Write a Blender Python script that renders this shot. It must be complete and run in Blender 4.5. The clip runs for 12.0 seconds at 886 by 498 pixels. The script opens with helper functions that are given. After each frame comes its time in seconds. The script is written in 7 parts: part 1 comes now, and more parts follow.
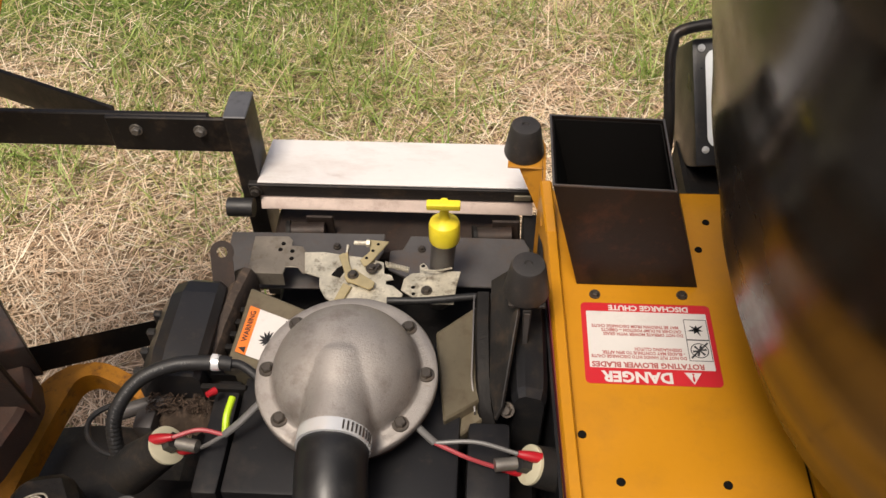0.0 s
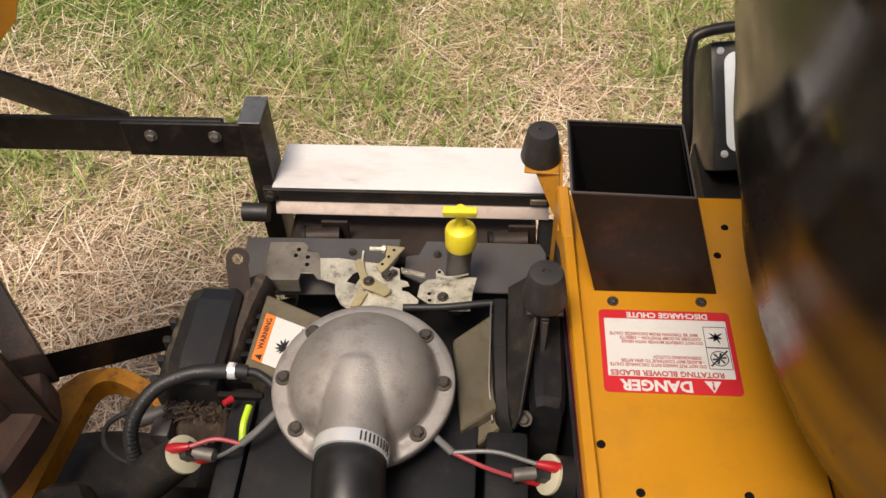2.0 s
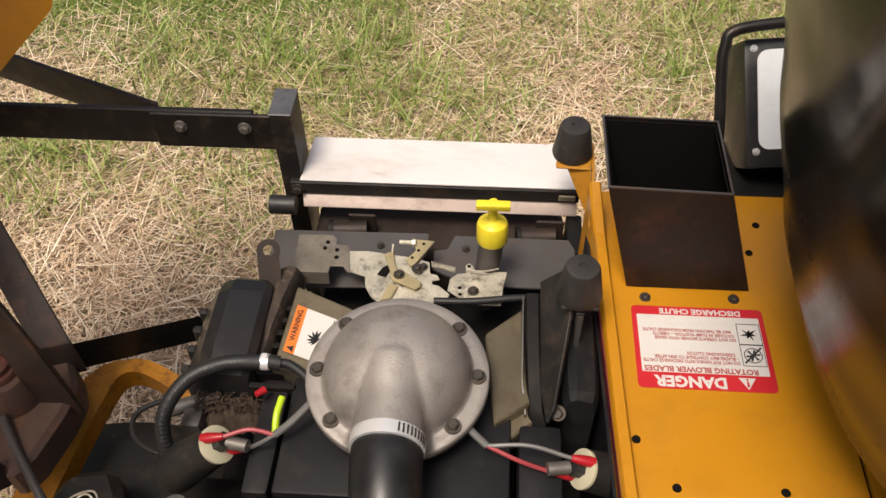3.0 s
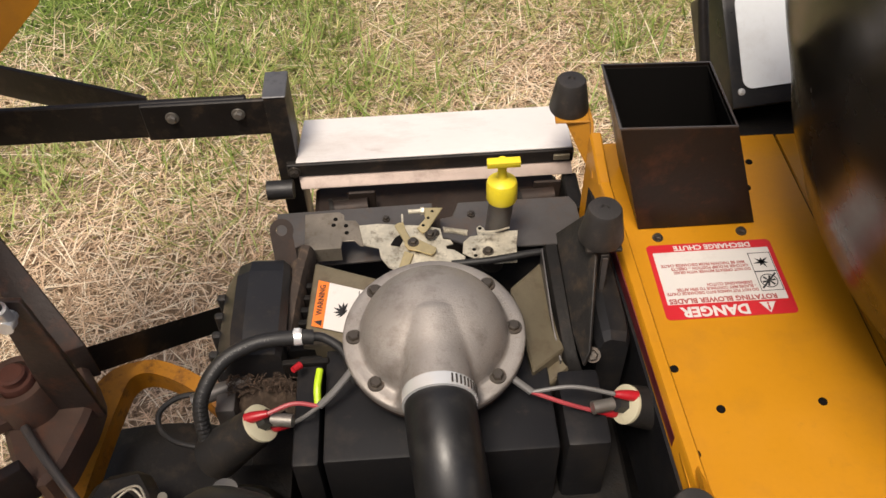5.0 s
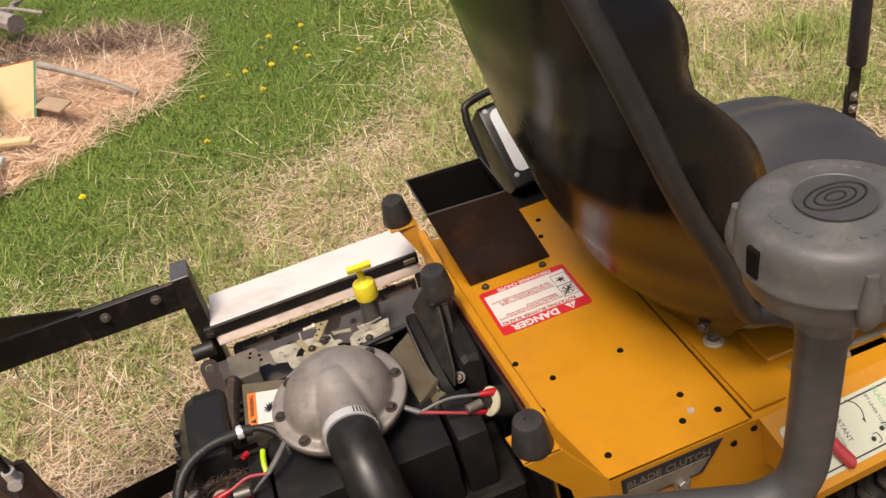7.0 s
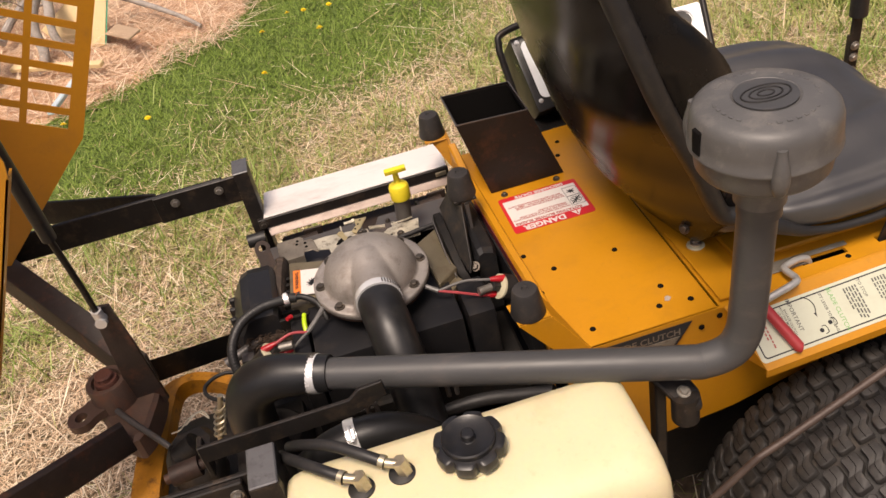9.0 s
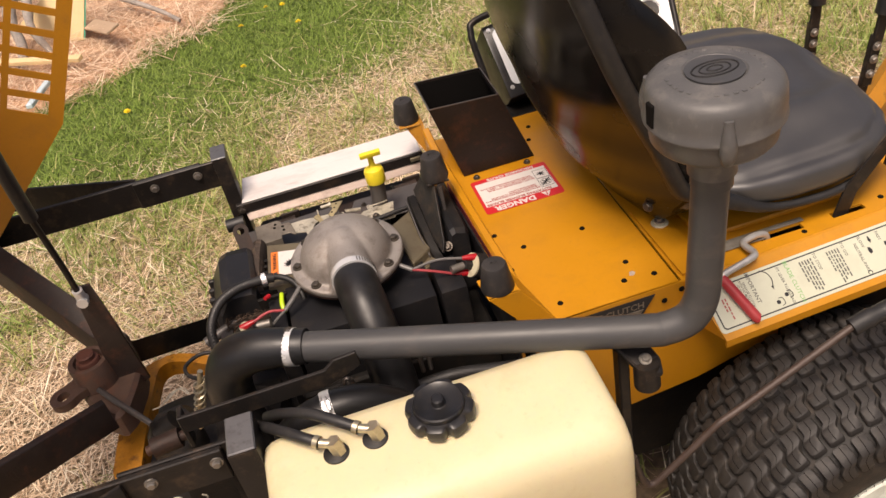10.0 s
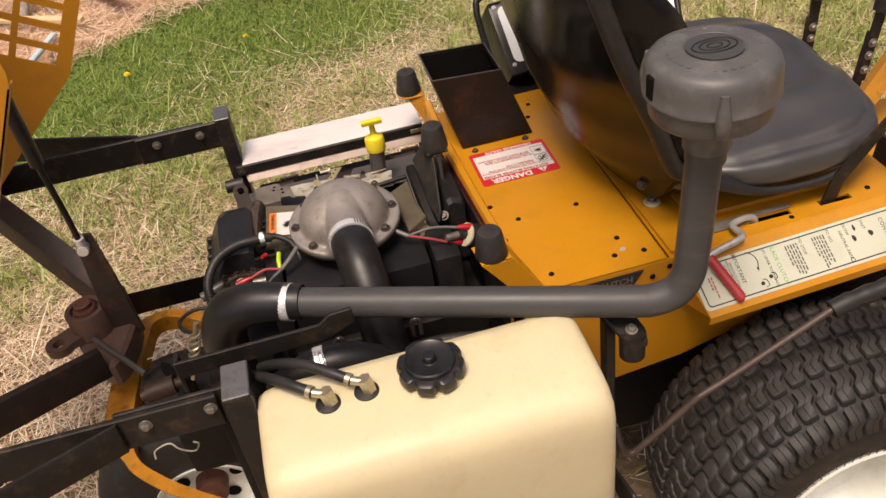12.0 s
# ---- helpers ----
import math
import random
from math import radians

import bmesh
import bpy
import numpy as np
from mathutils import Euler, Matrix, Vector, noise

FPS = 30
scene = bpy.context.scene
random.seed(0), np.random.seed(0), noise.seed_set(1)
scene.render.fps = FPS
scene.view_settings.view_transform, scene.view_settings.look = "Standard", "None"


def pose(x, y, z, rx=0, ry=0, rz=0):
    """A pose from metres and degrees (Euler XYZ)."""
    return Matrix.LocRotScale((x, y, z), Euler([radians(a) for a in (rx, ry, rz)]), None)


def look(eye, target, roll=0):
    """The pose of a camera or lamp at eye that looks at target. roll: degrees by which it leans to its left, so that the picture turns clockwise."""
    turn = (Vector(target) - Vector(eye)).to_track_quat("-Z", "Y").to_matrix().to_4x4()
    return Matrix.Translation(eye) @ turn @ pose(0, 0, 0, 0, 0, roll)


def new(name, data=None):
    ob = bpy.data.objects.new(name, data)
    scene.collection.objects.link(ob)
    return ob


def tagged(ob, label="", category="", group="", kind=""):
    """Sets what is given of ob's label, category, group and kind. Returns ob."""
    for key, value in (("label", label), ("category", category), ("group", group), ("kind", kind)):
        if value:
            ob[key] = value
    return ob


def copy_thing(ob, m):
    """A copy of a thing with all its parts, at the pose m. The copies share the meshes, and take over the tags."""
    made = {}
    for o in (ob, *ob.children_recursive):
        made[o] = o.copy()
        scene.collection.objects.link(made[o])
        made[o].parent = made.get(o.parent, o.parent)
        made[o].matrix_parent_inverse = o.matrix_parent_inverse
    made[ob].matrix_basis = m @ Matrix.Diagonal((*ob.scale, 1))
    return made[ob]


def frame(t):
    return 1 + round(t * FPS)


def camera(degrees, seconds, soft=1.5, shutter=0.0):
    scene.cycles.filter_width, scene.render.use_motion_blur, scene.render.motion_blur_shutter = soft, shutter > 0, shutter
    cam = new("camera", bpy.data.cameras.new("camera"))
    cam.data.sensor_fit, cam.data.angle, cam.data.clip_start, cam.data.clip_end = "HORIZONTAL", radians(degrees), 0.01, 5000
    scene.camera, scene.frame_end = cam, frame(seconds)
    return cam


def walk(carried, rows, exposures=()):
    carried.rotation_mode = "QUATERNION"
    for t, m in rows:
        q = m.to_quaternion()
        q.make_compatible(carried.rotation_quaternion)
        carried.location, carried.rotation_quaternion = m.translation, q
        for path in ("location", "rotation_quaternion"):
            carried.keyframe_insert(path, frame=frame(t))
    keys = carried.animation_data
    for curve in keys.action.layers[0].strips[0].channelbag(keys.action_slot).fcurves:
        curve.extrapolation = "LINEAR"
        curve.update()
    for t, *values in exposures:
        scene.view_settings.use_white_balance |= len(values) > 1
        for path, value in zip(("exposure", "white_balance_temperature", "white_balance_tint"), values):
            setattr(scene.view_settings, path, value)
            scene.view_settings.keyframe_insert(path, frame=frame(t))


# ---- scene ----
cam = camera(54.9, 12.0)
PATH = [
    (0, (0.038, -0.209, 1.289), (-0.054, 1.12, -0.203), -1.3),
    (0.5, (0.045, -0.208, 1.291), (-0.037, 1.12, -0.203), -1.8),
    (1, (0.041, -0.206, 1.291), (-0.06, 1.116, -0.206), -2.7),
    (1.5, (0.034, -0.2, 1.293), (-0.076, 1.119, -0.207), -2.3),
    (2, (0.032, -0.196, 1.293), (-0.086, 1.122, -0.207), -2.3),
    (2.5, (0.022, -0.2, 1.289), (-0.091, 1.123, -0.206), -2.0),
    (3, (-0.002, -0.203, 1.288), (-0.118, 1.116, -0.21), -1.5),
    (3.2, (-0.004, -0.207, 1.279), (-0.12, 1.126, -0.208), -1.2),
    (4.8, (-0.076, -0.24, 1.278), (-0.13, 1.097, -0.208), -2.6),
    (5, (-0.09, -0.245, 1.265), (-0.047, 1.089, -0.224), -2.1),
    (5.5, (-0.064, -0.31, 1.27), (0.097, 1.057, -0.181), -2.1),
    (6, (-0.031, -0.439, 1.296), (0.155, 1.084, 0.012), -3.9),
    (6.5, (-0.033, -0.53, 1.336), (0.095, 1.114, 0.205), -12.7),
    (7, (-0.06, -0.57, 1.353), (0.235, 1.032, 0.193), -14.0),
    (7.5, (-0.1, -0.556, 1.358), (0.217, 0.976, 0.113), -9.4),
    (7.7, (-0.122, -0.57, 1.356), (0.202, 0.959, 0.107), -9.3),
    (9.3, (-0.076, -0.791, 1.387), (0.073, 0.799, 0.182), -13.5),
    (9.5, (-0.078, -0.802, 1.382), (0.074, 0.79, 0.181), -13.7),
    (10, (-0.078, -0.81, 1.384), (0.128, 0.757, 0.158), -12.5),
    (10.5, (-0.066, -0.821, 1.387), (0.211, 0.736, 0.162), -10.9),
    (11, (-0.051, -0.842, 1.391), (0.268, 0.709, 0.169), -10.4),
    (11.5, (-0.067, -0.847, 1.384), (0.291, 0.692, 0.158), -8.9),
    (12, (-0.098, -0.845, 1.38), (0.125, 0.698, 0.127), -9.1),
]
walk(cam, [(t, look(eye, target, roll)) for t, eye, target, roll in PATH], exposures=[(0.0, -0.02, 6500, 10), (4.8, 0.0, 6500, 10), (5.5, 0.08, 6600, 11), (6.5, 0.07, 6650, 12), (7.5, 0.05, 6650, 13), (9.5, 0.09, 6950, 17), (11.0, 0.06, 6950, 17), (12.0, -0.04, 6950, 17)])

# ---- light ----
world = bpy.data.worlds.new("sky")
scene.world = world
world.use_nodes = True
wn = world.node_tree
sky = wn.nodes.new("ShaderNodeTexSky")
sky.sky_type, sky.sun_disc = "NISHITA", False
SUN_EL, SUN_AZ = 68.0, 212.0
sky.sun_elevation, sky.sun_rotation = radians(SUN_EL), radians(SUN_AZ)
sky.air_density, sky.dust_density, sky.ozone_density = 0.7, 7.0, 0.6
wn.nodes["Background"].inputs["Strength"].default_value = 0.11
wn.links.new(sky.outputs["Color"], wn.nodes["Background"].inputs["Color"])
sun = new("sun", bpy.data.lights.new("sun", "SUN"))
sun.data.energy, sun.data.angle, sun.data.color = 3.0, radians(20), (1.0, 0.90, 0.77)
_el, _az = radians(SUN_EL), radians(SUN_AZ)
_to = Vector((math.sin(_az) * math.cos(_el), math.cos(_az) * math.cos(_el), math.sin(_el)))
sun.matrix_world = Matrix.Translation((0, 0, 8)) @ _to.to_track_quat("Z", "Y").to_matrix().to_4x4()


# ---- materials ----
def mat(name, color, rough=0.5, metal=0.0, dirt=None, amount=0.4, scale=14.0, fine=160.0, vary=0.12, bump=0.0, bump_scale=220.0,
        coat=0.0, coat_rough=0.12, rough_vary=0.1, spec=0.5, sss=0.0, island=0.0, aniso=(1, 1, 1)):
    """Principled surface whose colour varies at a coarse and a fine scale; dirt: a second colour in stains of their own shape."""
    m = bpy.data.materials.new(name)
    m.use_nodes = True
    t = m.node_tree
    n, l = t.nodes, t.links
    p = n["Principled BSDF"]
    tc = n.new("ShaderNodeTexCoord")
    mp = n.new("ShaderNodeMapping")
    mp.inputs["Scale"].default_value = aniso
    l.new(tc.outputs["Object"], mp.inputs["Vector"])

    def noise_tex(s, detail, rough_):
        x = n.new("ShaderNodeTexNoise")
        x.inputs["Scale"].default_value, x.inputs["Detail"].default_value, x.inputs["Roughness"].default_value = s, detail, rough_
        l.new(mp.outputs["Vector"], x.inputs["Vector"])
        return x.outputs["Fac"]

    def ramp(src, a, b, va=0.0, vb=1.0):
        r = n.new("ShaderNodeMapRange")
        for k, v in zip(("From Min", "From Max", "To Min", "To Max"), (a, b, va, vb)):
            r.inputs[k].default_value = v
        l.new(src, r.inputs["Value"])
        return r.outputs["Result"]

    def mix(fac, a, b, mode="MIX"):
        x = n.new("ShaderNodeMix")
        x.data_type, x.blend_type = "RGBA", mode
        for sock, v in ((x.inputs["Factor"], fac), (x.inputs[6], a), (x.inputs[7], b)):
            if isinstance(v, bpy.types.NodeSocket):
                l.new(v, sock)
            else:
                sock.default_value = v if not isinstance(v, tuple) else (*v, 1.0)
        return x.outputs[2]

    coarse, small = noise_tex(scale, 6, 0.6), noise_tex(fine, 4, 0.6)
    col = mix(ramp(coarse, 0.3, 0.7), tuple(c * (1 - vary) for c in color), tuple(min(1, c * (1 + vary)) for c in color))
    col = mix(ramp(small, 0.3, 0.7, 0.0, 0.35), col, tuple(c * (1 - 1.5 * vary) for c in color))
    if dirt:
        stain = noise_tex(scale * 1.7, 9, 0.68)
        col = mix(ramp(stain, 0.52, 0.72, 0.0, amount), col, dirt)
        speck = noise_tex(fine * 0.5, 5, 0.7)
        col = mix(ramp(speck, 0.6, 0.75, 0.0, amount * 0.8), col, dirt)
    if island:
        g = n.new("ShaderNodeNewGeometry")
        hsv = n.new("ShaderNodeHueSaturation")
        l.new(ramp(g.outputs["Random Per Island"], 0, 1, 1 - island, 1 + island), hsv.inputs["Value"])
        l.new(col, hsv.inputs["Color"])
        col = hsv.outputs["Color"]
    l.new(col, p.inputs["Base Color"])
    l.new(ramp(coarse, 0.3, 0.7, max(0.02, rough - rough_vary), min(1, rough + rough_vary)), p.inputs["Roughness"])
    p.inputs["Metallic"].default_value, p.inputs["Specular IOR Level"].default_value = metal, spec
    p.inputs["Coat Weight"].default_value, p.inputs["Coat Roughness"].default_value = coat, coat_rough
    if sss:
        p.inputs["Subsurface Weight"].default_value = sss
        p.inputs["Subsurface Radius"].default_value = (0.03, 0.02, 0.008)
    if bump:
        b = n.new("ShaderNodeBump")
        b.inputs["Strength"].default_value, b.inputs["Distance"].default_value = bump, 0.001
        l.new(noise_tex(bump_scale, 4, 0.65), b.inputs["Height"])
        l.new(b.outputs["Normal"], p.inputs["Normal"])
    return m


YELLOW = mat("yellow_paint", (0.545, 0.236, 0.0088), 0.38, dirt=(0.24, 0.12, 0.03), amount=0.22, scale=9, vary=0.05, bump=0.08, bump_scale=90, coat=0.15)
YELLOW_WORN = mat("worn_yellow_paint", (0.432, 0.1872, 0.0108), 0.5, dirt=(0.08, 0.04, 0.016), amount=0.85, scale=16, vary=0.1, bump=0.2)
YELLOW_RUST = mat("rusting_yellow_paint", (0.55, 0.225, 0.012), 0.5, dirt=(0.13, 0.045, 0.014), amount=1.0, scale=30, fine=110, vary=0.2, bump=0.5)
DULLZINC = mat("dull_grey_brown_zinc", (0.235, 0.205, 0.165), 0.45, 0.4, dirt=(0.11, 0.080, 0.052), amount=0.8, scale=28, fine=240, vary=0.16, bump=0.3)
BROWNSTEEL = mat("heat_browned_steel", (0.040, 0.029, 0.024), 0.55, 0.25, dirt=(0.075, 0.042, 0.027), amount=0.6, scale=26, vary=0.25, bump=0.3, spec=0.3)
CAPGREY = mat("worn_grey_steel", (0.150, 0.150, 0.155), 0.4, 0.4, dirt=(0.06, 0.052, 0.048), amount=0.6, scale=40, vary=0.15, bump=0.2)
YELLOW_HOOD = mat("yellow_hood_paint", (0.496, 0.216, 0.0096), 0.42, dirt=(0.2, 0.112, 0.04), amount=0.3, scale=7, vary=0.06, bump=0.06)
CHUTE = mat("stained_black_steel", (0.017, 0.0122, 0.0104), 0.40, 0.2, dirt=(0.095, 0.034, 0.017), amount=0.6, scale=12, vary=0.3, bump=0.15, spec=0.35)
STEEL_BLACK = mat("black_painted_steel", (0.01984, 0.01736, 0.01612), 0.42, 0.15, dirt=(0.0825, 0.05625, 0.0375), amount=0.75, scale=18, vary=0.2, bump=0.2, spec=0.3)
RUST_BLACK = mat("rusty_black_steel", (0.031, 0.0186, 0.01488), 0.6, 0.2, dirt=(0.0975, 0.04125, 0.0225), amount=0.8, scale=30, vary=0.3, bump=0.5, spec=0.3)
PLASTIC = mat("black_plastic", (0.0165, 0.0165, 0.0180), 0.36, dirt=(0.0675, 0.0525, 0.0375), amount=0.5, scale=20, vary=0.15, bump=0.12, spec=0.4)
DUSTY = mat("dusty_black_plastic", (0.021, 0.0197, 0.0190), 0.52, dirt=(0.085, 0.060, 0.040), amount=0.7, scale=24, vary=0.2, bump=0.35, spec=0.35)
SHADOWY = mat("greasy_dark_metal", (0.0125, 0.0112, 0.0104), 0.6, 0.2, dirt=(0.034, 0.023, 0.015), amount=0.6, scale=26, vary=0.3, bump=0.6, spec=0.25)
RUBBER = mat("black_rubber", (0.01736, 0.01674, 0.01674), 0.5, dirt=(0.06, 0.0525, 0.045), amount=0.35, scale=30, vary=0.15, bump=0.25)
RUBBER_CONE = mat("bumper_rubber", (0.031, 0.0279, 0.02604), 0.55, dirt=(0.09, 0.0675, 0.0525), amount=0.45, scale=40, vary=0.15, bump=0.3)
HOSE = mat("rubber_hose", (0.01364, 0.01364, 0.01426), 0.40, dirt=(0.045, 0.04125, 0.0375), amount=0.5, scale=22, vary=0.15, bump=0.15)
CAST = mat("cast_aluminium", (0.3864, 0.3528, 0.3234), 0.52, 0.55, dirt=(0.168, 0.1344, 0.1092), amount=0.6, scale=22, fine=420, vary=0.12, bump=0.45, bump_scale=520)
ALU = mat("aluminium_sheet", (0.80, 0.765, 0.735), 0.5, 0.2, dirt=(0.45, 0.35, 0.30), amount=0.45, scale=9, vary=0.06, bump=0.12, aniso=(0.35, 1, 1))
ALU_DULL = mat("dusty_aluminium_lip", (0.4872, 0.3948, 0.3444), 0.6, 0.2, dirt=(0.21, 0.1512, 0.1176), amount=0.6, scale=14, vary=0.12, bump=0.2)
ZINC = mat("zinc_plate", (0.59, 0.545, 0.435), 0.42, 0.35, dirt=(0.10, 0.075, 0.048), amount=1.0, scale=48, fine=260, vary=0.25, bump=0.5)
GOLD_ZINC = mat("yellow_zinc_plate", (0.62, 0.51, 0.28), 0.42, 0.6, dirt=(0.25, 0.19, 0.09), amount=0.4, scale=30, vary=0.15, bump=0.25)
CHROME = mat("bright_steel", (0.86, 0.86, 0.85), 0.24, 0.45, vary=0.05, bump=0.05)
BOLT = mat("dark_bolt_steel", (0.11, 0.095, 0.08), 0.42, 0.7, dirt=(0.14, 0.09, 0.06), amount=0.5, scale=60, vary=0.2, bump=0.3)
GREY_BOLT = mat("zinc_bolt_steel", (0.30, 0.28, 0.25), 0.4, 0.7, dirt=(0.18, 0.13, 0.1), amount=0.4, scale=60, vary=0.15, bump=0.2)
GREYMETAL = mat("grey_sheet_metal", (0.098, 0.091, 0.088), 0.42, 0.3, dirt=(0.12, 0.078, 0.052), amount=0.65, scale=14, vary=0.16, bump=0.2)
OLIVE = mat("olive_shroud", (0.165, 0.138, 0.090), 0.40, 0.3, dirt=(0.085, 0.055, 0.034), amount=0.7, scale=16, vary=0.14, bump=0.15)
BOXBLACK = mat("satin_black_sheet", (0.0125, 0.0125, 0.0142), 0.46, 0.0, dirt=(0.045, 0.037, 0.030), amount=0.5, scale=10, vary=0.12, bump=0.1, spec=0.22)
TANK = mat("cream_polyethylene", (0.675, 0.60, 0.385), 0.5, dirt=(0.46, 0.35, 0.175), amount=0.35, scale=7, vary=0.04, bump=0.12, bump_scale=60, sss=0.3)
SEATM = mat("black_vinyl", (0.0065, 0.006, 0.006), 0.26, dirt=(0.016, 0.0145, 0.013), amount=0.3, scale=10, vary=0.1, bump=0.08, bump_scale=300, spec=0.32)
KNOB = mat("gloss_black_knob", (0.008, 0.007, 0.0075), 0.14, vary=0.1, spec=0.6)
# base grey raised evenly, standing in for bright sky reflected on black vinyl
PANM = mat("satin_black_vinyl", (0.038, 0.036, 0.034), 0.44, dirt=(0.065, 0.06, 0.055), amount=0.3, scale=9, vary=0.1, bump=0.05, bump_scale=300, spec=1.0, coat=0.35, coat_rough=0.22)
SHELL = mat("glossy_seat_shell", (0.0075, 0.0066, 0.0057), 0.21, dirt=(0.022, 0.016, 0.011), amount=0.3, scale=8, vary=0.1, bump=0.05, spec=0.21)
GREYPLASTIC = mat("grey_plastic", (0.098, 0.096, 0.094), 0.46, dirt=(0.23, 0.21, 0.185), amount=0.45, scale=24, fine=90, vary=0.14, bump=0.3)
PIPEM = mat("grey_pvc_pipe", (0.060, 0.060, 0.061), 0.44, dirt=(0.13, 0.11, 0.095), amount=0.5, scale=16, vary=0.1, bump=0.12, aniso=(0.4, 1, 1), spec=0.4)
TREAD = mat("dusty_tread_rubber", (0.027, 0.0245, 0.0225), 0.6, dirt=(0.075, 0.060, 0.045), amount=0.5, scale=24, vary=0.2, bump=0.35)
TYRE = mat("tyre_rubber", (0.015, 0.0135, 0.0125), 0.66, dirt=(0.075, 0.055, 0.038), amount=0.65, scale=16, vary=0.25, bump=0.45)
RIM = mat("white_rim_paint", (0.80, 0.82, 0.74), 0.35, dirt=(0.4, 0.34, 0.22), amount=0.3, scale=12, vary=0.04)
DIP = mat("yellow_plastic", (0.90, 0.73, 0.035), 0.42, dirt=(0.45, 0.32, 0.05), amount=0.3, scale=26, vary=0.05)
RED = mat("red_label", (0.5544, 0.021, 0.0294), 0.42, dirt=(0.336, 0.0504, 0.042), amount=0.3, scale=18, vary=0.06)
WHITE = mat("white_label", (0.672, 0.6384, 0.6048), 0.42, dirt=(0.42, 0.3528, 0.3024), amount=0.3, scale=18, vary=0.03)
FACE = mat("white_faceplate", (0.82, 0.85, 0.86), 0.35, dirt=(0.6, 0.58, 0.54), amount=0.3, scale=14, vary=0.03)
INK = mat("black_ink", (0.02, 0.02, 0.022), 0.45, vary=0.1)
GREYINK = mat("faded_ink", (0.10, 0.10, 0.09), 0.5, vary=0.2)
REDINK = mat("red_ink", (0.40, 0.10, 0.09), 0.45, vary=0.1)
GREENINK = mat("green_ink", (0.20, 0.46, 0.16), 0.45, vary=0.1)
STICKER = mat("pale_green_sticker", (0.5544, 0.5712, 0.4452), 0.4, dirt=(0.42, 0.3948, 0.2856), amount=0.3, scale=10, vary=0.03)
ORANGE = mat("orange_label", (0.80, 0.20, 0.03), 0.42, vary=0.05)
REDPLASTIC = mat("red_plastic", (0.42, 0.012, 0.02), 0.35, vary=0.08)
REDGRIP = mat("red_vinyl_grip", (0.42, 0.035, 0.04), 0.45, dirt=(0.25, 0.06, 0.05), amount=0.3, scale=25)
CREAM = mat("cream_nylon", (0.56, 0.52, 0.37), 0.45, dirt=(0.35, 0.28, 0.18), amount=0.4, scale=40)
GREYWIRE = mat("grey_cable", (0.14, 0.135, 0.13), 0.45, vary=0.1)
PINKWIRE = mat("pink_wire", (0.40, 0.06, 0.07), 0.45, vary=0.08)
LIME = mat("lime_tape", (0.50, 0.72, 0.02), 0.4, vary=0.05)
HITCHM = mat("rust_brown_casting", (0.128, 0.078, 0.058), 0.6, 0.1, dirt=(0.20, 0.082, 0.046), amount=0.8, scale=20, fine=160, vary=0.25, bump=0.6, bump_scale=200)
ARMRUST = mat("browned_black_steel", (0.052, 0.037, 0.031), 0.5, 0.15, dirt=(0.15, 0.062, 0.036), amount=0.9, scale=14, fine=120, vary=0.3, bump=0.4)
CAKED = mat("dust_caked_metal", (0.060, 0.043, 0.032), 0.75, dirt=(0.20, 0.135, 0.088), amount=0.9, scale=26, fine=130, vary=0.3, bump=0.8, bump_scale=260)
LEVERZINC = mat("bright_zinc_rod", (0.52, 0.51, 0.48), 0.36, 0.45, dirt=(0.28, 0.25, 0.2), amount=0.4, scale=50, vary=0.12, bump=0.15)
PLATEGREY = mat("worn_bare_plate", (0.30, 0.275, 0.235), 0.4, 0.4, dirt=(0.15, 0.115, 0.08), amount=0.6, scale=40, vary=0.15, bump=0.2)
BROWNDIRT = mat("caked_brown_dirt", (0.070, 0.047, 0.032), 0.9, dirt=(0.13, 0.088, 0.055), amount=0.7, scale=55, vary=0.3, bump=1.0, bump_scale=300)
CHAFFDIRT = mat("brown_chaff", (0.060, 0.037, 0.024), 0.9, dirt=(0.024, 0.015, 0.010), amount=0.5, scale=60, vary=0.3, island=0.5)
PINRUST = mat("red_rust", (0.15, 0.055, 0.035), 0.7, 0.1, dirt=(0.06, 0.03, 0.022), amount=0.6, scale=40, vary=0.25, bump=0.5)
RODM = mat("worn_steel_rod", (0.085, 0.062, 0.052), 0.45, 0.3, dirt=(0.06, 0.034, 0.026), amount=0.7, scale=40, vary=0.2, bump=0.3)
BRASS = mat("brass", (0.52, 0.46, 0.33), 0.38, 0.8, dirt=(0.26, 0.20, 0.11), amount=0.4, scale=60)
MAROON = mat("maroon_stripe", (0.13, 0.015, 0.02), 0.5, dirt=(0.05, 0.02, 0.02), amount=0.5, scale=30)
# plain black standing in for the shade inside holes, slots and cuts
HOLE_SHADE = mat("plain_black_hole", (0.007, 0.0062, 0.0058), 0.85, vary=0.1, spec=0.1)


# ---- building helpers ----
WORLD = {}


def finish(bm, name, smooth=35):
    bmesh.ops.recalc_face_normals(bm, faces=bm.faces)
    me = bpy.data.meshes.new(name)
    bm.to_mesh(me)
    bm.free()
    for p in me.polygons:
        p.use_smooth = True
    me.set_sharp_from_angle(angle=radians(smooth))
    return me


def thing(name, at, label, category, group="", kind=""):
    ob = new(name)
    ob.location = at
    ob.empty_display_size = 0.05
    WORLD[ob] = Matrix.Translation(at)
    return tagged(ob, label, category, group, kind)


